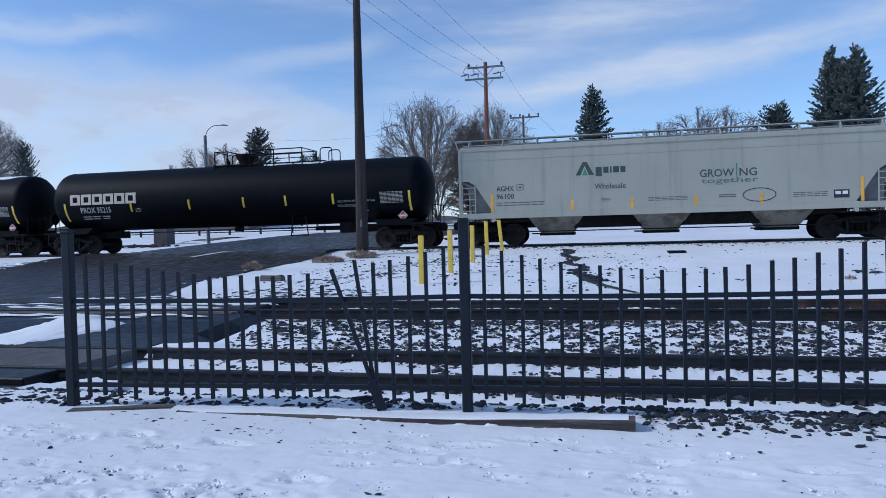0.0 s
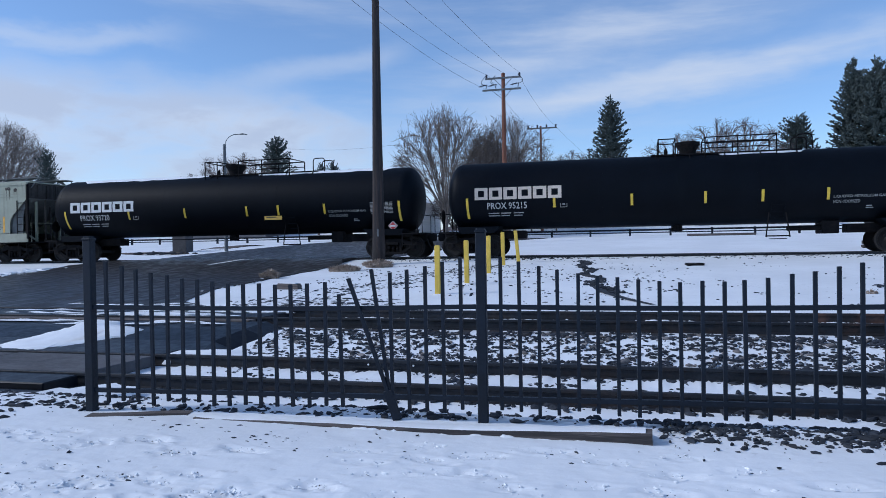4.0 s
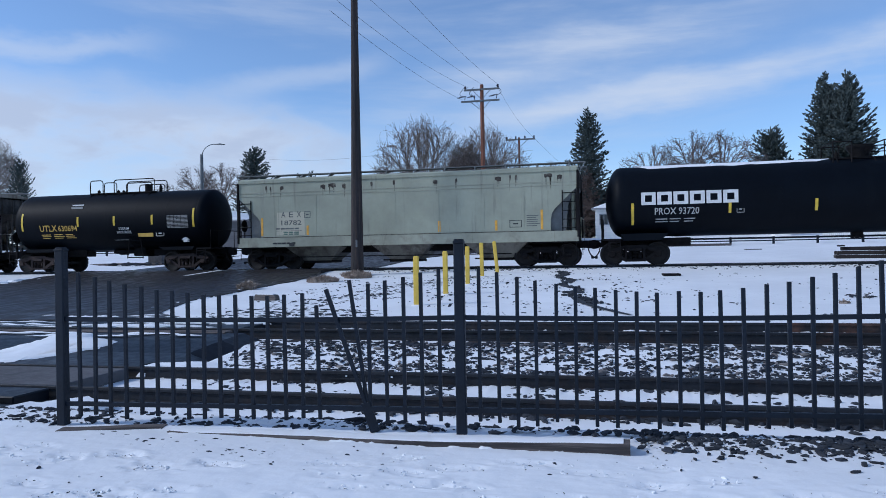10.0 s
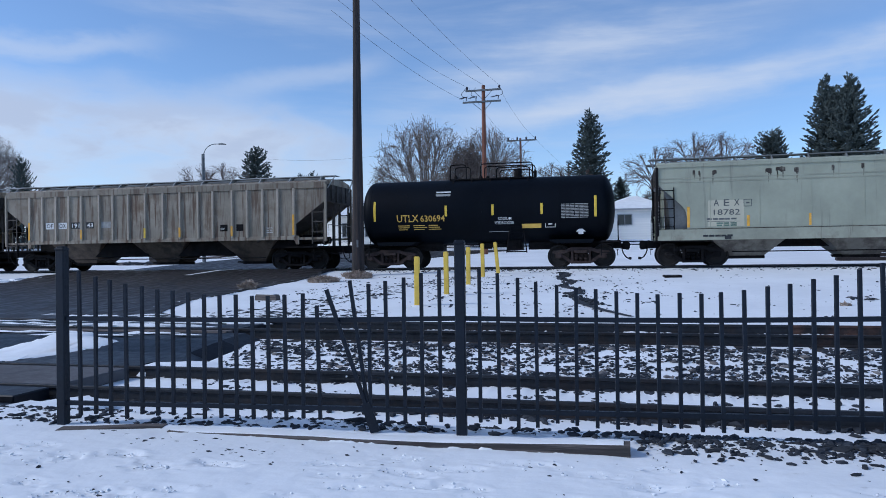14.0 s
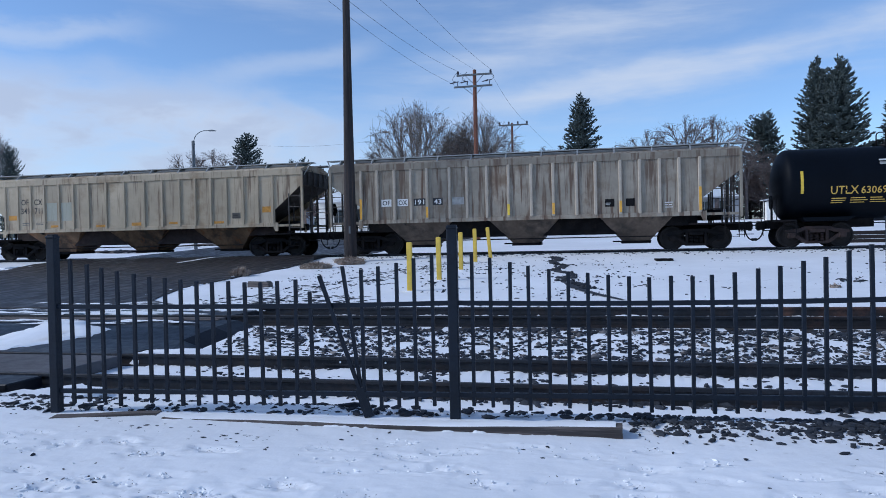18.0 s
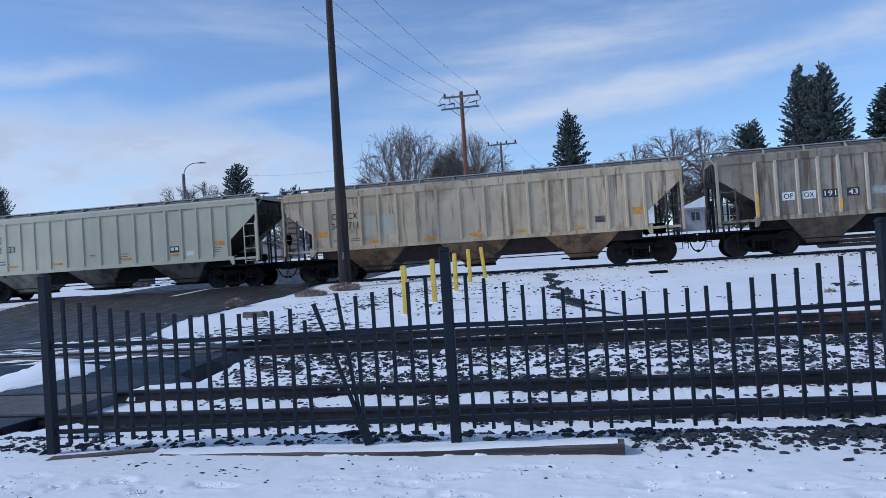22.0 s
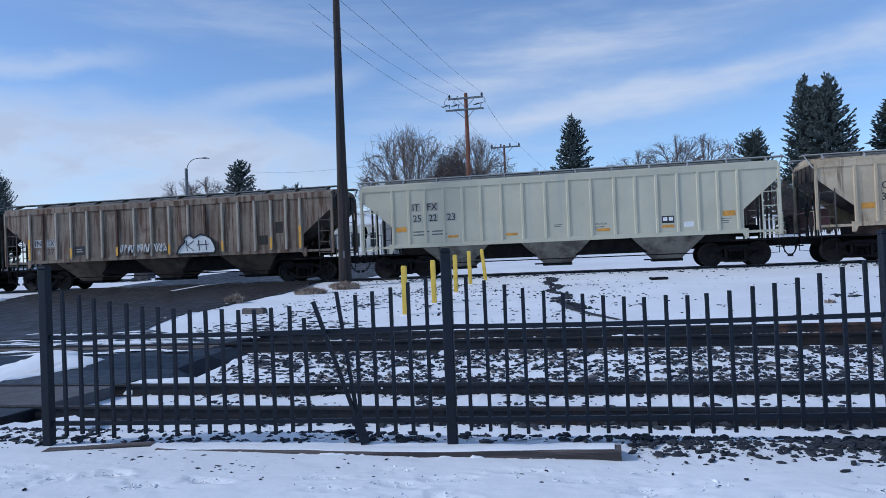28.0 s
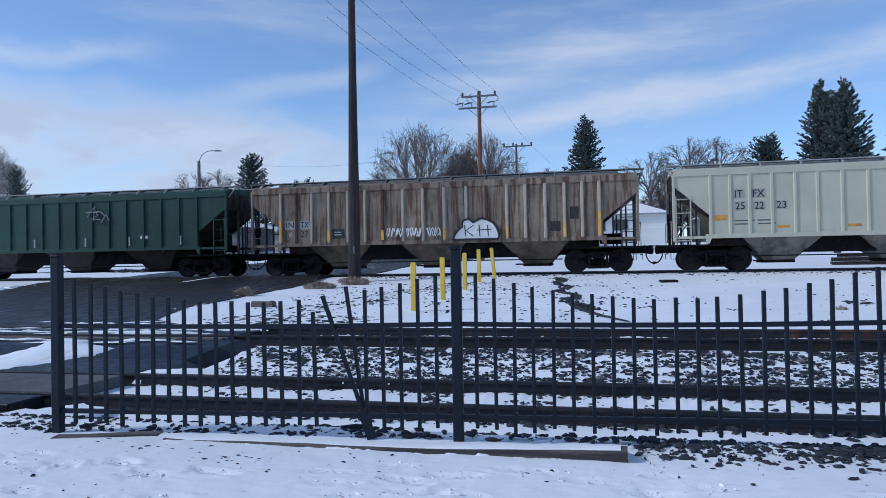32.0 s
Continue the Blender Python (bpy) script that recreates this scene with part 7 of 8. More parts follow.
# ---------------------------------------------------------------- beyond the line: poles, fence, houses
def pole_with_arms(x, y, top, r, material, arms, label, tilt=0.0):
    z0 = ground_z(x, y)
    p = empty("utility_pole", pose(x, y, z0 - 0.1, 0, tilt, 0))
    tagged(p, label, "pole")
    bm = bmesh.new()
    rod(bm, (0, 0, 0), (0, 0, top - z0 + 0.1), r, r * 0.66, seg=12)
    part("shaft", bm, material, p, smooth=True)
    for dz, a, b, two in arms:
        h = top - z0 - dz
        bm = bmesh.new()
        box(bm, a, b, -0.16, -0.06, h - 0.06, h + 0.06)
        c = part("crossarm", bm, material if r < 0.13 else GALV, p)
        bm = bmesh.new()
        for s in ((a, (a + b) / 2), ((a + b) / 2, b)):
            rod(bm, (0, -0.1, h - 0.7), ((s[0] + s[1]) / 2, -0.1, h - 0.05), 0.02, seg=5)
        part("brace", bm, GALV, c)
        for k in range(two):
            xi = a + 0.1 + (b - a - 0.2) * k / (two - 1)
            bm = bmesh.new()
            lathe(bm, [(0, 0.04), (0.08, 0.09), (0.12, 0.05), (0.17, 0.09), (0.24, 0.04)], axis="z", seg=10, x=xi, y=-0.1, z=h + 0.06)
            part("insulator", bm, INSULATOR, c)
    return p


up = pole_with_arms(-8.75, 50.0, 13.0, 0.19, POLERED, [(0.25, -1.25, 1.25, 2), (1.05, -1.45, 1.25, 0)], "red-brown wooden utility pole with two crossarms")
for xx, side in ((-1.30, -1), (-0.62, -1), (0.95, 1)):
    bm = bmesh.new()
    for k in range(4):
        lathe(bm, [(0, 0.03), (0.03, 0.075), (0.06, 0.03)], axis="x", seg=10, x=xx - 0.30 + k * 0.085, y=-0.14, z=11.06 + 0.02 * k)
    rod(bm, (xx - 0.42, -0.14, 11.04), (xx + 0.18, -0.14, 11.14), 0.028, seg=6)
    rod(bm, (xx + 0.1, -0.14, 10.86), (xx + 0.14, -0.14, 11.12), 0.03, seg=6)
    part("strain_insulator", bm, INSULATOR, up)
    bm = bmesh.new()
    pipe(bm, [(xx + 0.1 + side * 0.34 * math.sin(u * math.pi), -0.13, 11.1 + 0.66 * u - 0.12 * math.sin(u * math.pi)) for u in np.linspace(0, 1, 9)], 0.018, 5)
    part("jumper_wire", bm, CABLE, up)
pole_with_arms(-7.75, 62.5, 11.15, 0.13, POLERED, [(0.10, -1.15, 1.4, 4)], "slender wooden pole with one crossarm")


def wires(runs):
    for a, b, sag, r in runs:
        bm = bmesh.new()
        a, b = Vector(a), Vector(b)
        pts = [a.lerp(b, k / 24) - Vector((0, 0, sag * 4 * (k / 24) * (1 - k / 24))) for k in range(25)]
        pipe(bm, pts, r, 5)
        tagged(part("overhead_wire", bm, CABLE), "thin dark overhead wire strung between poles", "wire", "overhead wires")


wires([((-9.9, 49.9, 12.95), (-11.3, 28.0, 12.1), 0.35, 0.0075), ((-8.7, 49.9, 13.0), (-10.2, 28.0, 12.35), 0.30, 0.0075), ((-7.6, 49.9, 12.95), (-8.6, 28.0, 12.4), 0.25, 0.0075), ((-10.1, 49.9, 12.0), (-11.2, 28.0, 11.35), 0.30, 0.0075),
       ((-7.7, 50.1, 12.9), (-6.6, 62.4, 11.2), 0.35, 0.0075), ((-9.8, 50.1, 12.9), (-8.8, 62.4, 11.2), 0.35, 0.0075), ((-6.6, 62.6, 11.2), (2.0, 140, 10.0), 1.2, 0.0075),
       ((-42.0, 80, 13.2), (-8.75, 50, 9.4), 0.9, 0.0075), ((-10.2, 28.0, 12.3), (-9.0, -10, 12.5), 0.5, 0.0075)])


def street_lamp():
    x, y = -27.6, 45.0
    z0 = ground_z(x, y)
    p = empty("street_lamp", pose(x, y, z0))
    tagged(p, "dark metal street lamp with a curved arm", "street lamp")
    bm = bmesh.new()
    rod(bm, (0, 0, 0), (0, 0, 7.45), 0.125, 0.105, seg=12)
    part("column", bm, GALV, p, smooth=True)
    bm = bmesh.new()
    pipe(bm, [(0.02, 0, 7.3)] + [(0.85 * (1 - math.cos(a)) * 1.0 + 0.05, 0, 7.35 + 0.75 * math.sin(a)) for a in np.linspace(0.2, 1.57, 7)] + [(1.30, 0, 8.09)], 0.028, 6)
    part("arm", bm, GALV, p)
    bm = bmesh.new()
    prism(bm, [(1.22, 8.05), (1.72, 8.03), (1.75, 8.07), (1.50, 8.13), (1.22, 8.11)], -0.10, 0.10)
    part("lamp_head", bm, GALV, p)


street_lamp()


def far_fence():
    f = empty("rail_fence")
    tagged(f, "low dark post-and-rail fence across a snowy field", "fence")
    y = 56.0
    z = ground_z(0, y)
    x = -70.0
    while x < 32:
        slab("post", x - 0.07, x + 0.07, y - 0.07, y + 0.07, z - 0.1, z + 0.56, IRON, f)
        x += 2.9
    for h in (0.27, 0.49):
        slab("rail", -70, 32, y - 0.10, y - 0.07, z + h - 0.04, z + h + 0.04, IRON, f)


far_fence()


def house(x0, x1, y, depth, base, eave, ridge, label, wall=None, windows=(), ridge_x=None, porch=False, hip=False, roof=None):
    """A small house seen from its front: walls, snowy roof, windows."""
    h = empty("house", pose((x0 + x1) / 2, y, base))
    tagged(h, label, "house")
    w, e, r = (x1 - x0) / 2, eave - base, ridge - base
    bm = bmesh.new()
    box(bm, -w, w, 0, depth, -0.4, e)
    part("wall", bm, wall or SIDING, h)
    bm = bmesh.new()
    o = 0.35
    rx = 0 if ridge_x is None else ridge_x - (x0 + x1) / 2
    a = [bm.verts.new(v) for v in ((-w - o, -o, e - 0.05), (w + o, -o, e - 0.05), (w + o, depth + o, e - 0.05), (-w - o, depth + o, e - 0.05))]
    if hip:
        b = [bm.verts.new(v) for v in ((rx - 0.4, depth / 2, r), (rx + 0.4, depth / 2, r))]
        fs = [(a[0], a[1], b[1], b[0]), (a[1], a[2], b[1]), (a[2], a[3], b[0], b[1]), (a[3], a[0], b[0])]
    else:
        b = [bm.verts.new(v) for v in ((rx, -o, r), (rx, depth + o, r))]
        fs = [(a[0], a[1], b[0]), (a[1], a[2], b[1], b[0]), (a[2], a[3], b[1]), (a[3], a[0], b[0], b[1])]
    for f in fs + [tuple(a)]:
        bm.faces.new(f)
    bmesh.ops.recalc_face_normals(bm, faces=bm.faces)
    part("roof", bm, roof or SNOW_CAP, h, "roof under snow")
    slab("fascia", -w - o, w + o, -o - 0.03, -o + 0.02, e - 0.16, e - 0.02, TRIM, h)
    for wx, wz, ww, wh in windows:
        cx = wx - (x0 + x1) / 2
        win = slab("window", cx - ww / 2, cx + ww / 2, -0.04, 0.02, wz - wh / 2 - base, wz + wh / 2 - base, TRIM, h)
        slab("pane", cx - ww / 2 + 0.08, cx - 0.03, -0.055, -0.03, wz - wh / 2 + 0.08 - base, wz + wh / 2 - 0.08 - base, GLASS, win)
        slab("pane", cx + 0.03, cx + ww / 2 - 0.08, -0.055, -0.03, wz - wh / 2 + 0.08 - base, wz + wh / 2 - 0.08 - base, GLASS, win)
    if porch:
        slab("porch_roof", -w - 0.3, w + 0.3, -1.9, -0.36, e - 0.25, e - 0.08, SNOW_CAP, h, "porch roof under snow")
        for k in range(5):
            px = -w + 2 * w * k / 4
            slab("porch_post", px - 0.07, px + 0.07, -1.8, -1.66, -0.3, e - 0.25, SIDING, h)
        slab("porch_railing", -w, w, -1.78, -1.70, 0.55, 0.65, SIDING, h)
        for k in range(18):
            px = -w + 2 * w * (k + 0.5) / 18
            slab("baluster", px - 0.03, px + 0.03, -1.76, -1.72, -0.1, 0.56, SIDING, h)
    return h


house(-1.5, 5.0, 66.0, 7, 2.35, 5.05, 6.35, "small white clapboard house with a snowy roof", windows=[(0.95, 4.05, 1.3, 1.0), (-0.75, 4.0, 0.8, 1.0)], hip=True)
house(-25.5, -18.6, 62.0, 7, 1.9, 5.0, 6.2, "white house with a snowy porch roof", windows=[(-23.6, 3.5, 0.9, 1.3), (-21.4, 3.5, 0.9, 1.3), (-19.6, 3.5, 0.9, 1.3)], porch=True)
house(12.9, 14.1, 64.0, 1.2, 2.2, 3.95, 4.1, "small white garden shed in snow", windows=[])
house(7.6, 11.8, 70.0, 6, 2.4, 4.6, 5.6, "low pale house behind bare trees", windows=[(8.8, 3.8, 0.9, 0.9), (10.5, 3.8, 0.9, 0.9)], wall=TRIM)
house(-47, -36, 78.0, 8, 2.5, 4.9, 6.2, "low pale house far behind the road", wall=TRIM, windows=[(-44, 3.9, 1.2, 1.0), (-39.5, 3.9, 1.2, 1.0)])


house(18.2, 29.0, 70.0, 7, 2.45, 4.75, 5.9, "dark red wooden house behind a white picket fence", wall=BARN, roof=DARKROOF_SHADE, windows=[(21.6, 3.9, 1.0, 0.9), (24.6, 3.9, 1.0, 0.9)])


house(-43.5, -33.8, 62.0, 7, 1.9, 4.75, 6.1, "grey house with white window frames across the road", wall=GREYWALL, windows=[(-41.6, 3.5, 1.1, 1.4), (-38.3, 3.4, 1.0, 1.9), (-36.0, 3.5, 1.1, 1.4)])


def picket_fence():
    y = 63.0
    z = ground_z(0, y)
    f = empty("picket_fence", pose(16.2, y, z))
    tagged(f, "white wooden picket fence before a dark red house", "fence")
    for h in (0.22, 0.62):
        slab("rail", 0, 8.4, 0.0, 0.04, h, h + 0.07, SIDING, f)
    me = None
    for k in range(56):
        x = 0.05 + k * 0.15
        if me is None:
            bm = bmesh.new()
            prism(bm, [(-0.038, -0.1), (0.038, -0.1), (0.038, 0.80), (0.0, 0.86), (-0.038, 0.80)], -0.025, -0.002)
            p = part("picket", bm, SIDING, f)
            me = p.data
        else:
            p = new("picket", me)
            p.parent = f
            tagged(p)
        p.matrix_basis = pose(x, 0, 0)


picket_fence()
house(-12.5, -5.6, 73.0, 6, 2.5, 5.2, 6.4, "dark brown shed behind bare trees", wall=BROWNWALL, roof=BROWNWALL, windows=[(-9.0, 4.0, 1.0, 0.9)])


def billboard():
    y = 64.0
    b = empty("sign_board", pose(-28.5, y, 2.1))
    tagged(b, "white roadside sign board on brown lattice", "sign")
    slab("board", -0.85, 0.85, -0.08, 0.08, 4.2, 5.35, WHITE, b)
    bm = bmesh.new()
    prism(bm, [(0.45 * math.cos(a) - 0.1, 4.78 + 0.30 * math.sin(a)) for a in np.linspace(0, 6.283, 19)[:-1]], -0.10, -0.08)
    part("emblem", bm, DARKMARK, b, "plain dark oval emblem")
    for k in range(6):
        slab("slat", -0.85, 0.85, -0.06, 0.06, 1.2 + k * 0.5, 1.55 + k * 0.5, BROWNWALL, b)
    for x in (-0.8, 0.8):
        slab("post", x - 0.08, x + 0.08, -0.05, 0.10, -0.3, 5.3, BROWNWALL, b)


billboard()


def grey_pillar():
    x, y = -31.0, 44.9
    b = empty("concrete_pier", pose(x, y, ground_z(x, y)))
    tagged(b, "squat grey concrete pier beside the road", "pier")
    bm = bmesh.new()
    box(bm, -0.55, 0.55, -0.45, 0.45, -0.1, 1.35, 0.03)
    part("pier", bm, CONCRETE, b)
    slab("snow_cover", -0.56, 0.56, -0.46, 0.46, 1.35, 1.39, SNOW_CAP, b, "thin snow on the pier", 0.015)


grey_pillar()


def rail_stack():
    """Old sleepers and rails piled behind the line."""
    x0, y0 = 10.75, 39.6
    s = empty("sleeper_stack", pose(x0, y0, ground_z(x0, y0) - 0.02, 0, 0, -6))
    tagged(s, "stack of dark old sleepers lying in the snow", "sleeper stack")
    rng = random.Random(5)
    for layer in range(3):
        for k in range(3 - layer // 2):
            a = rng.uniform(-0.12, 0.12) + (0.0 if layer < 2 else 0.4)
            slab("sleeper", a, a + 4.6 - 0.3 * layer, k * 0.32 + 0.04 * layer, k * 0.32 + 0.26 + 0.04 * layer, layer * 0.205, layer * 0.205 + 0.185, TIE, s, bevel=0.015)
    slab("cross_batten", 0.25, 0.42, -0.1, 1.0, 0.615, 0.70, TIE, s, bevel=0.01)


rail_stack()
tagged(slab("plank", 8.1, 9.1, 49.0, 49.15, ground_z(8, 49) - 0.01, ground_z(8, 49) + 0.05, TIE, bevel=0.01), "short dark plank lying in the snow", "plank")
tagged(slab("plank", 3.6, 8.2, 54.9, 55.2, ground_z(5, 55) - 0.05, ground_z(5, 55) + 0.16, TIMBER, bevel=0.02), "long pale weathered plank by the fence", "plank")
stones("rubble", 70, lambda r: (-31.2 + r.normal(0, 1.1), 42.9 + r.normal(0, 0.35)), (0.15, 0.5), STONE, "heap of dark rubble beside the concrete pier", 23, 0.3)


# ---------------------------------------------------------------- trees
def limb(a, b, r0, r1, vs, fs, seg):
    """A tapered rod from a to b, added to lists of vertices and faces."""
    q = (b - a).to_track_quat("Z", "Y")
    i = len(vs)
    for p, r in ((a, r0), (b, r1)):
        for k in range(seg):
            an = 2 * math.pi * k / seg
            vs.append(tuple(p + q @ Vector((r * math.cos(an), r * math.sin(an), 0))))
    for k in range(seg):
        fs.append((i + k, i + (k + 1) % seg, i + seg + (k + 1) % seg, i + seg + k))


def spruce(name, height, width, seed, material, gap=0.40, skirt=0.06, fat=1.6, spray=0.32, whorl=7):
    """A conifer: tapered trunk and whorls of boughs that turn up at the tip, each set with needle sprays."""
    rng = np.random.RandomState(seed)
    t = empty(name)
    bm = bmesh.new()
    rod(bm, (0, 0, -0.3), (0, 0, height * 0.985), 0.14 + height * 0.007, 0.02, seg=8)
    part("trunk", bm, BARK, t)
    vs, fs = [], []

    def tuft_of_needles(p, d, L, wd):
        d = d / np.linalg.norm(d)
        s = np.cross(d, (0.0, 0.0, 1.0))
        s /= max(1e-6, np.linalg.norm(s))
        upv = np.cross(s, d)
        i = len(vs)
        j = rng.uniform(0.7, 1.3, 6)
        vs.extend(map(tuple, (p + d * L * 0.62 * j[0], p + s * wd * j[1], p - s * wd * j[2], p + upv * wd * 0.7 * j[3], p - upv * wd * 0.6 * j[4], p - d * L * 0.42 * j[5])))
        fs.extend(((i, i + 1, i + 3), (i, i + 3, i + 2), (i, i + 2, i + 4), (i, i + 4, i + 1), (i + 5, i + 3, i + 1), (i + 5, i + 2, i + 3), (i + 5, i + 4, i + 2), (i + 5, i + 1, i + 4)))

    z = height * skirt
    while z < height * 0.985:
        u = (z / height - skirt) / (1 - skirt)
        for k in range(whorl if u < 0.9 else 4):
            a = 6.283 * (k + rng.rand()) / whorl + z * 2.1
            L = width / 2 * (1 - u) ** (1 / fat) * rng.uniform(0.66, 1.10) * (1 + 0.13 * math.sin(2 * a + seed) + 0.10 * math.sin(3 * a + z * 0.9))
            L = max(0.10, L * (0.75 + 0.25 * min(1, u * 5)))
            rise = -0.12 + 0.75 * u * u + rng.normal(0, 0.09)
            n = max(2, int(L / 0.20))
            z0 = z + rng.uniform(-0.5, 0.5) * gap
            for m in range(1, n + 1):
                f = m / n
                r = L * f
                p = np.array([r * math.cos(a), r * math.sin(a), z0 + r * rise + 0.22 * L * f * f * f])
                for side in (-1, 0, 1) if f > 0.35 else (-1, 1):
                    b = a + side * rng.uniform(0.5, 1.1)
                    ll = spray * rng.uniform(0.65, 1.2) * (0.72 + 0.28 * min(1.0, L)) * (1.0 if side else 1.15)
                    off = np.array([math.cos(b), math.sin(b), 0.0]) * ll * (0.45 if side else 0.2)
                    d = np.array([math.cos(b), math.sin(b), rise + 0.45 * f + rng.normal(0.05, 0.28)])
                    tuft_of_needles(p + off + rng.normal(0, 0.05, 3), d, ll, ll * rng.uniform(0.21, 0.33))
        z += gap * rng.uniform(0.75, 1.2) * (1.0 - 0.45 * u)
    for k in range(5):
        tuft_of_needles(np.array([0, 0, height * (0.955 + 0.012 * k)]), np.array([rng.normal(0, 0.15), rng.normal(0, 0.15), 1.0]), 0.5, 0.09)
    # shaded boughs close to the trunk
    for k in range(int(height * 26)):
        u = rng.rand() ** 0.9 * 0.93
        r = width / 2 * (1 - u) ** (1 / fat) * 0.55 * rng.rand() ** 0.7
        a = rng.rand() * 6.283
        tuft_of_needles(np.array([r * math.cos(a), r * math.sin(a), height * (skirt + (1 - skirt) * u)]), np.array([math.cos(a), math.sin(a), rng.uniform(-0.3, 0.6)]), spray * 1.7, spray * 0.42)
    soup("crown", vs, fs, material, t)
    return t


def dome_tree(height, wide, seed, material, stems=30, boughs=9, twigs=9, fork=0.3, middle=0.45, lobes=0.10, crook=0.05, thick=0.075, trunk=0.0, twig=0.011, droop=1.75):
    """A leafless tree: stems part from the trunk, boughs from the stems and twigs from the boughs, all reaching for a lobed dome."""
    rng = random.Random(seed)
    t = empty("bare_tree")
    sv, sf, tv, tf = [], [], [], []
    zc = height * middle

    def shell(th, a, k=1.0):
        q = k * (1 + lobes * (noise.noise(Vector((math.cos(a) * math.sin(th) * 1.9, math.sin(a) * math.sin(th) * 1.9, math.cos(th) * 1.9 + seed))) * 1.6))
        rz = height - zc if th < 1.571 else zc * 0.55
        return Vector((wide / 2 * math.sin(th) * math.cos(a) * q, wide / 2 * math.sin(th) * math.sin(a) * q, zc + rz * math.cos(th) * q))

    def bent(p, c, e, n, r0, r1, vv, ff, seg):
        pts = []
        L = (e - p).length
        for k in range(n + 1):
            u = k / n
            v = p * (1 - u) ** 2 + c * 2 * u * (1 - u) + e * u * u
            if 0 < k:
                v = v + Vector((rng.gauss(0, 1), rng.gauss(0, 1), rng.gauss(0, 1))) * crook * L / n
            pts.append(v)
        for k in range(n):
            limb(pts[k], pts[k + 1], r0 + (r1 - r0) * k / n, r0 + (r1 - r0) * (k + 1) / n, vv, ff, seg)
        return pts

    foot = Vector((0, 0, fork * height))
    for i in range(stems):
        a = 2.39996 * i + rng.gauss(0, 0.2)
        th = droop * ((i + 0.5) / stems) ** 0.62 + rng.gauss(0, 0.06)
        goal = shell(th, a, 0.70)
        base = foot + Vector((math.cos(a), math.sin(a), 0)) * thick * 1.6 + Vector((0, 0, rng.uniform(-0.05, 0.05) * height * (fork > 0.1)))
        ctrl = base.lerp(goal, 0.42) + Vector((-0.10 * goal.x, -0.10 * goal.y, 0.10 * height * math.sin(min(th, 1.57))))
        st = bent(base, ctrl, goal, 8, thick, thick * 0.34, sv, sf, 6)
        for j in range(boughs):
            f = 0.30 + 0.70 * (j + rng.random()) / boughs
            m = min(7, int(f * 8))
            p = st[m].lerp(st[m + 1], f * 8 - m)
            w = 1.05 - 0.45 * f
            th2, a2 = th + rng.gauss(0, 0.30 * w), a + rng.gauss(0, 0.36 * w) / max(0.35, math.sin(th))
            e = shell(abs(th2), a2, rng.uniform(0.78, 0.93))
            b = bent(p, p + (st[m + 1] - st[m]).normalized() * (e - p).length * 0.5, e, 5, thick * 0.36, twig * 1.3, tv, tf, 4)
            for q in range(twigs):
                k = rng.randint(1, 5)
                e2 = shell(abs(th2 + rng.gauss(0, 0.11)), a2 + rng.gauss(0, 0.13) / max(0.35, math.sin(th)), rng.uniform(0.86, 1.01))
                e2 = b[k].lerp(e2, rng.uniform(0.55, 1.0))
                c = bent(b[k], b[k] + (b[k] - b[k - 1]).normalized() * (e2 - b[k]).length * 0.4, e2, 3, twig * 1.2, twig * 0.8, tv, tf, 3)
                for h in range(3):
                    g = c[rng.randint(1, 3)]
                    d = ((c[3] - c[1]).normalized() + Vector((rng.gauss(0, 0.28), rng.gauss(0, 0.28), rng.gauss(0.06, 0.2)))).normalized()
                    limb(g, g + d * wide * rng.uniform(0.02, 0.055), twig * 0.85, twig * 0.65, tv, tf, 3)
    if fork > 0.02:
        limb(Vector((0, 0, -0.2)), foot + Vector((0, 0, 0.1)), trunk * 1.15, trunk * 0.9, sv, sf, 10)
    soup("trunk", sv, sf, material, t)
    soup("crown", tv, tf, material, t)
    return t


def set_tree(t, x, y, s, rz, label, category="tree", group=""):
    t.matrix_basis = pose(x, y, ground_z(x, y) - 0.1, 0, 0, rz) @ Matrix.Diagonal((*s, 1))
    return tagged(t, label, category, group)


def more_tree(t, x, y, s, rz, label=""):
    c = copy_thing(t, pose(x, y, ground_z(x, y) - 0.1, 0, 0, rz))
    c.scale = s
    return tagged(c, label)


S1 = (1, 1, 1)
tall = set_tree(spruce("spruce", 12.7, 5.6, 1, NEEDLES, gap=0.31, fat=1.45, whorl=9), -2.15, 72, S1, 20, "tall slender dark spruce behind a white house")
big = set_tree(spruce("spruce", 15.3, 8.2, 2, NEEDLES, gap=0.36, fat=1.25, spray=0.38, whorl=10), 21.55, 75, S1, 0, "broad dark spruce standing over the houses")
set_tree(spruce("spruce", 11.7, 6.4, 3, NEEDLES, fat=2.0, spray=0.36, whorl=8), 16.9, 85, S1, 70, "middling dark spruce with a rounded top")
mid = set_tree(spruce("spruce", 11.8, 7.8, 4, NEEDLES, fat=1.8, spray=0.34), -42.0, 80, S1, 10, "dark spruce beyond the road")
cedar = set_tree(spruce("cedar", 8.7, 5.2, 6, BRONZE, gap=0.30, fat=1.3, spray=0.27, whorl=9), -11.75, 60.5, S1, 0, "dull brown winter cedar among bare trees")
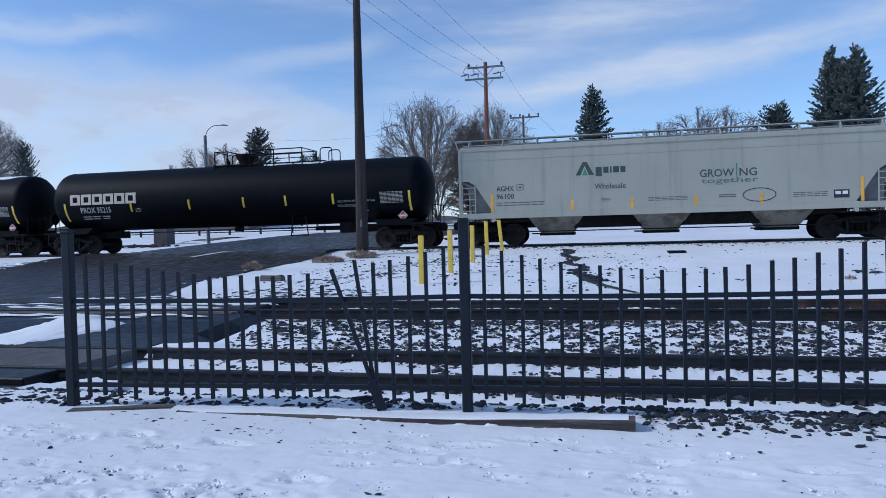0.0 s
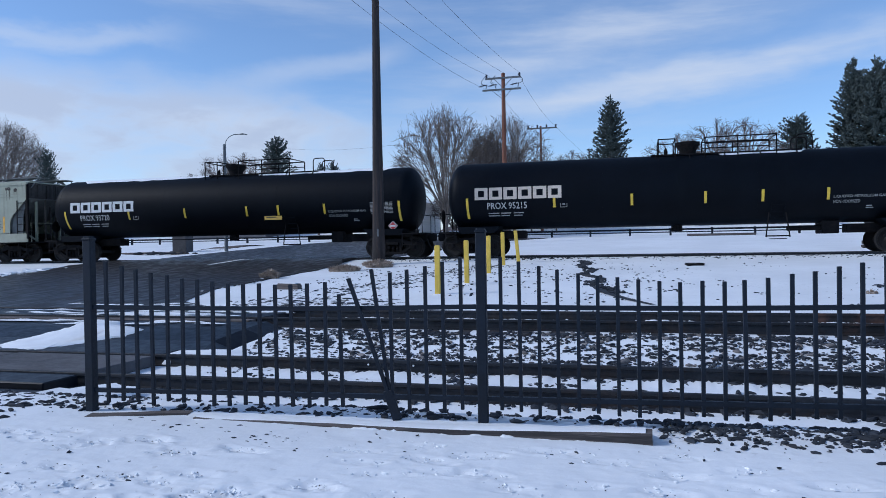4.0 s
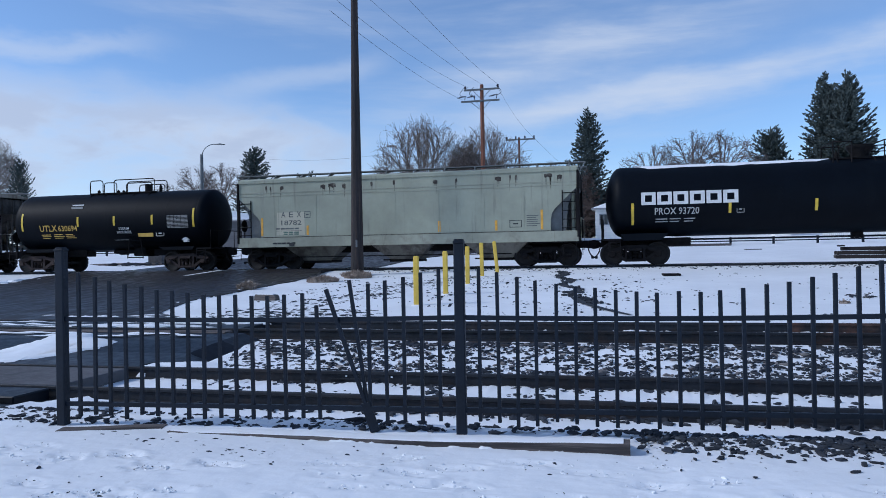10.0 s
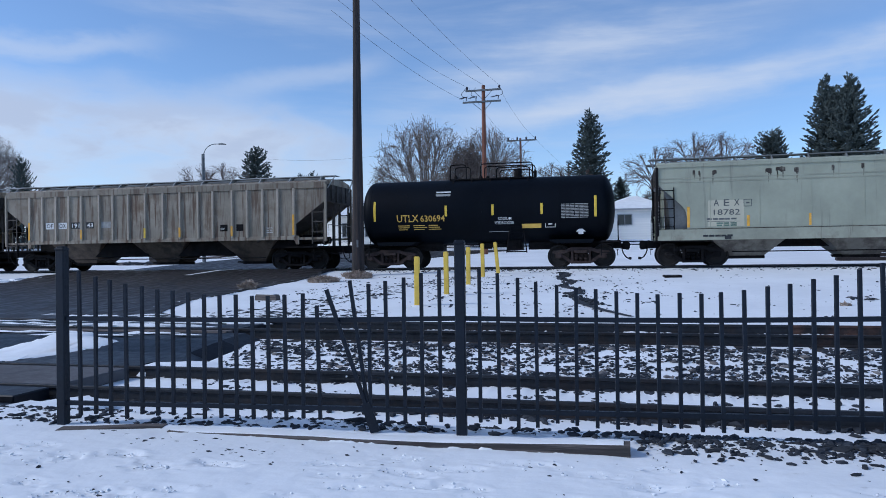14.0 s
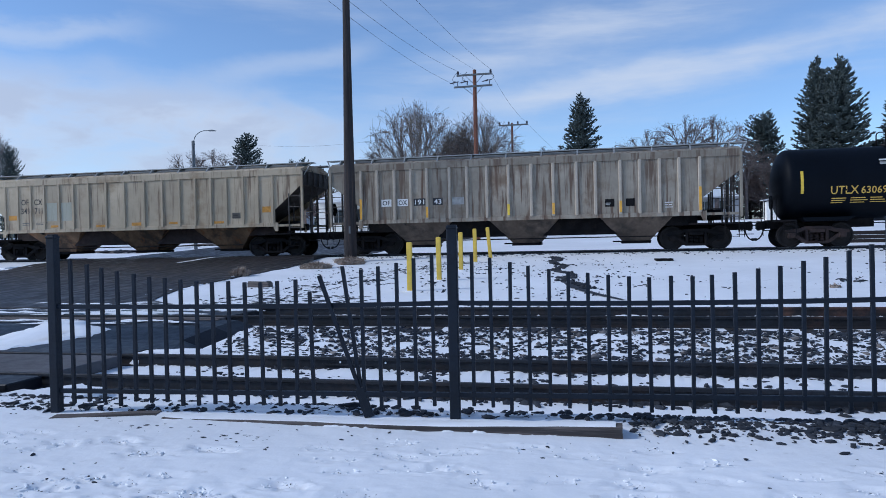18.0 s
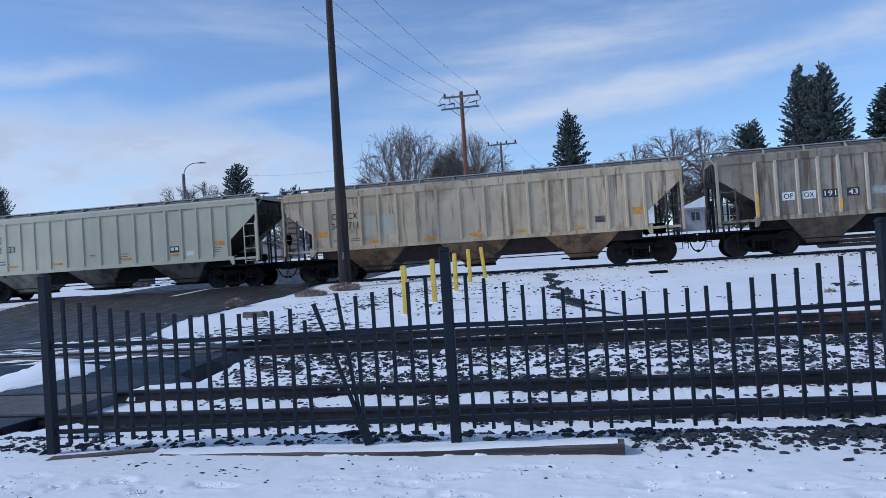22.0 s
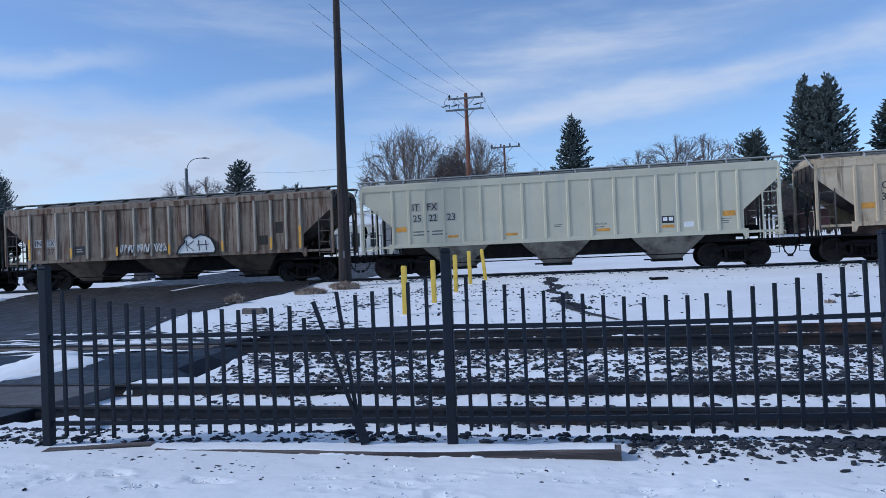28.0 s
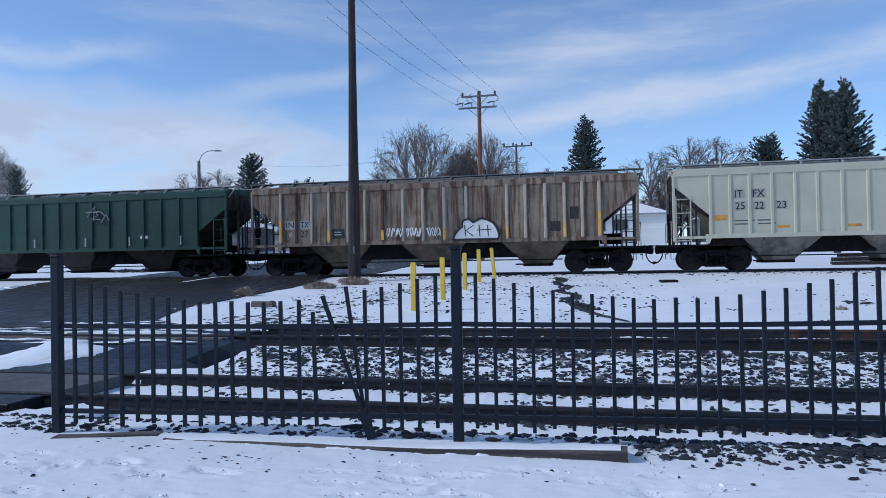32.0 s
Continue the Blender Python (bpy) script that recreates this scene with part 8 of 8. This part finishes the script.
for x, y, k, h in ((-4.6, 71.5, 0.8, 0.62), (-3.1, 73.0, 0.9, 0.70), (-1.2, 74.5, 0.8, 0.60), (-2.3, 71.0, 0.8, 0.78), (-3.9, 70.6, 0.8, 0.66), (-5.8, 73.5, 0.8, 0.58), (10.6, 78, 0.8, 0.62), (14.0, 77, 0.9, 0.66), (18.6, 79, 0.9, 0.7)):
    more_tree(cedar, x, y, (k, k, h), 77 * x, "dull brown winter cedar in a thicket")
more_tree(mid, -59.6, 63.0, (0.48, 0.48, 0.82), 140, "dark spruce beside a bare willow")
more_tree(tall, 27.6, 76, (1.5, 1.5, 1.0), 80, "dark spruce with ragged boughs")
more_tree(tall, 0.75, 74, (0.62, 0.62, 0.49), 33, "small dark spruce beside the white house")
more_tree(big, 20.2, 76.5, (0.85, 0.85, 1.02), 220, "dark spruce beside a taller one")
more_tree(mid, 25.6, 78, (0.9, 0.9, 0.62), 320, "dark spruce beside a taller one")
for xy, k in (((-40.6, 90), 0.80), ((-38.9, 90), 0.82), ((-36.7, 90), 0.72)):
    more_tree(mid, xy[0], xy[1], (0.50, 0.50, k), 50 * xy[0], "far slender spruce over the roofs")
w1 = set_tree(dome_tree(14.0, 12.4, 21, BARK_PALE, 30, 11, 9, fork=0.20, middle=0.42, lobes=0.03, crook=0.012, thick=0.12, trunk=0.5, twig=0.011), -67.8, 65, (0.95, 0.95, 0.98), 0, "bare round-crowned willow in winter")
m1 = set_tree(dome_tree(10.9, 9.6, 22, BARK_MID, 26, 8, 7, fork=0.14, middle=0.44, lobes=0.09, crook=0.03, thick=0.06, trunk=0.24, twig=0.010, droop=1.6), -14.9, 57, S1, 0, "bare vase-shaped tree in winter")
b1 = set_tree(dome_tree(6.4, 6.6, 25, BARK_RED, 24, 7, 6, fork=0.02, middle=0.35, lobes=0.2, crook=0.04, thick=0.05, twig=0.010), 8.2, 74, S1, 0, "dense brown thicket of bare shrubs", "shrub")
for x, y, k, rz in ((4.6, 72.5, 0.8, 40), (11.6, 75, 1.15, 100), (15.2, 73, 0.95, 190), (6.2, 76, 1.2, 250), (-3.6, 71, 0.9, 20), (-7.6, 70, 0.95, 130), (-12.8, 67, 0.85, 220), (-16.4, 66, 0.75, 300), (-28, 72, 0.8, 10), (-33, 74, 0.9, 70), (22, 80, 1.0, 160)):
    more_tree(b1, x, y, (k, k, k), rz)
m2 = set_tree(dome_tree(9.8, 7.4, 23, BARK, 17, 6, 7, fork=0.50, middle=0.66, lobes=0.16, crook=0.06, thick=0.06, trunk=0.19, twig=0.0085, droop=1.9), 7.2, 70, S1, 40, "bare wide-branched tree in winter")
m3 = set_tree(dome_tree(8.4, 4.8, 24, BARK_RED, 14, 7, 6, fork=0.15, middle=0.45, lobes=0.1, crook=0.05, thick=0.06, trunk=0.12), -9.9, 61, (1.0, 1.0, 0.9), 0, "dense reddish-brown bare tree")
for x, y, k, rz, src in ((-10.3, 60, 0.94, 250, m1), (-12.6, 62, 0.80, 70, m1), (-8.6, 62, 0.62, 215, m3), (-6.6, 63, 0.52, 75, m3), (-5.2, 66, 0.5, 265, m3), (3.7, 70, 0.88, 20, m2), (9.9, 70, 0.99, 130, m2), (12.6, 71, 0.72, 200, m2), (-4.4, 75, 0.84, 60, m2), (-6.2, 78, 0.86, 190, m2), (-2.6, 78, 0.70, 300, m2),
                        (-47.4, 70, 0.72, 20, m2), (-40.4, 70, 0.92, 140, m2), (-43.6, 71, 0.92, 280, m2), (-83, 76, 0.62, 10, m2), (-76, 82, 0.58, 100, m2), (-86, 72, 0.9, 60, w1), (-68, 88, 0.5, 40, m2), (27, 74, 0.8, 30, m2)):
    more_tree(src, x, y, (k, k, k), rz)


def backdrop():
    """The far rim of the plain: a low dark line of woods and roofs."""
    rng = random.Random(9)
    bm = bmesh.new()
    prev = None
    for k in range(181):
        a = radians(-80 + 160 * k / 180)
        x, y = 330 * math.sin(a), 330 * math.cos(a)
        h = 7.5 + 3.0 * noise.noise(Vector((k * 0.22, 0, 0))) + 2.2 * noise.noise(Vector((k * 1.1, 3, 0)))
        row = [bm.verts.new((x, y, 1.0)), bm.verts.new((x * 1.004, y * 1.004, max(3.5, h)))]
        if prev:
            bm.faces.new((prev[0], prev[1], row[1], row[0]))
        prev = row
    tagged(part("backdrop", bm, BARK, None, smooth=True), "far low line of bare woods on the horizon", "backdrop", kind="structure")


backdrop()


# ---------------------------------------------------------------- what moves
def rolled(t):
    """Metres that the train has rolled since the start: it brakes gently."""
    return -0.06 + 4.7911647 * t ** 1 + -0.009982546 * t ** 2 + -0.00038975347 * t ** 3 + 4.5399636e-05 * t ** 4 + -2.5671792e-06 * t ** 5 + 3.714649e-08 * t ** 6


def motions():
    times = [i * 0.5 for i in range(65)]
    for car, centre in CARS:
        walk(car, [(t, pose(centre + rolled(t), TRAIN_Y, TRAIN_Z)) for t in times])
    turn = [(i * 0.1, math.degrees(rolled(i * 0.1) / WHEEL_R)) for i in range(321)]
    for w, x in WHEELSETS:
        walk(w, [(t, pose(x, 0, WHEEL_R, 0, a, 0)) for t, a in turn])


motions()
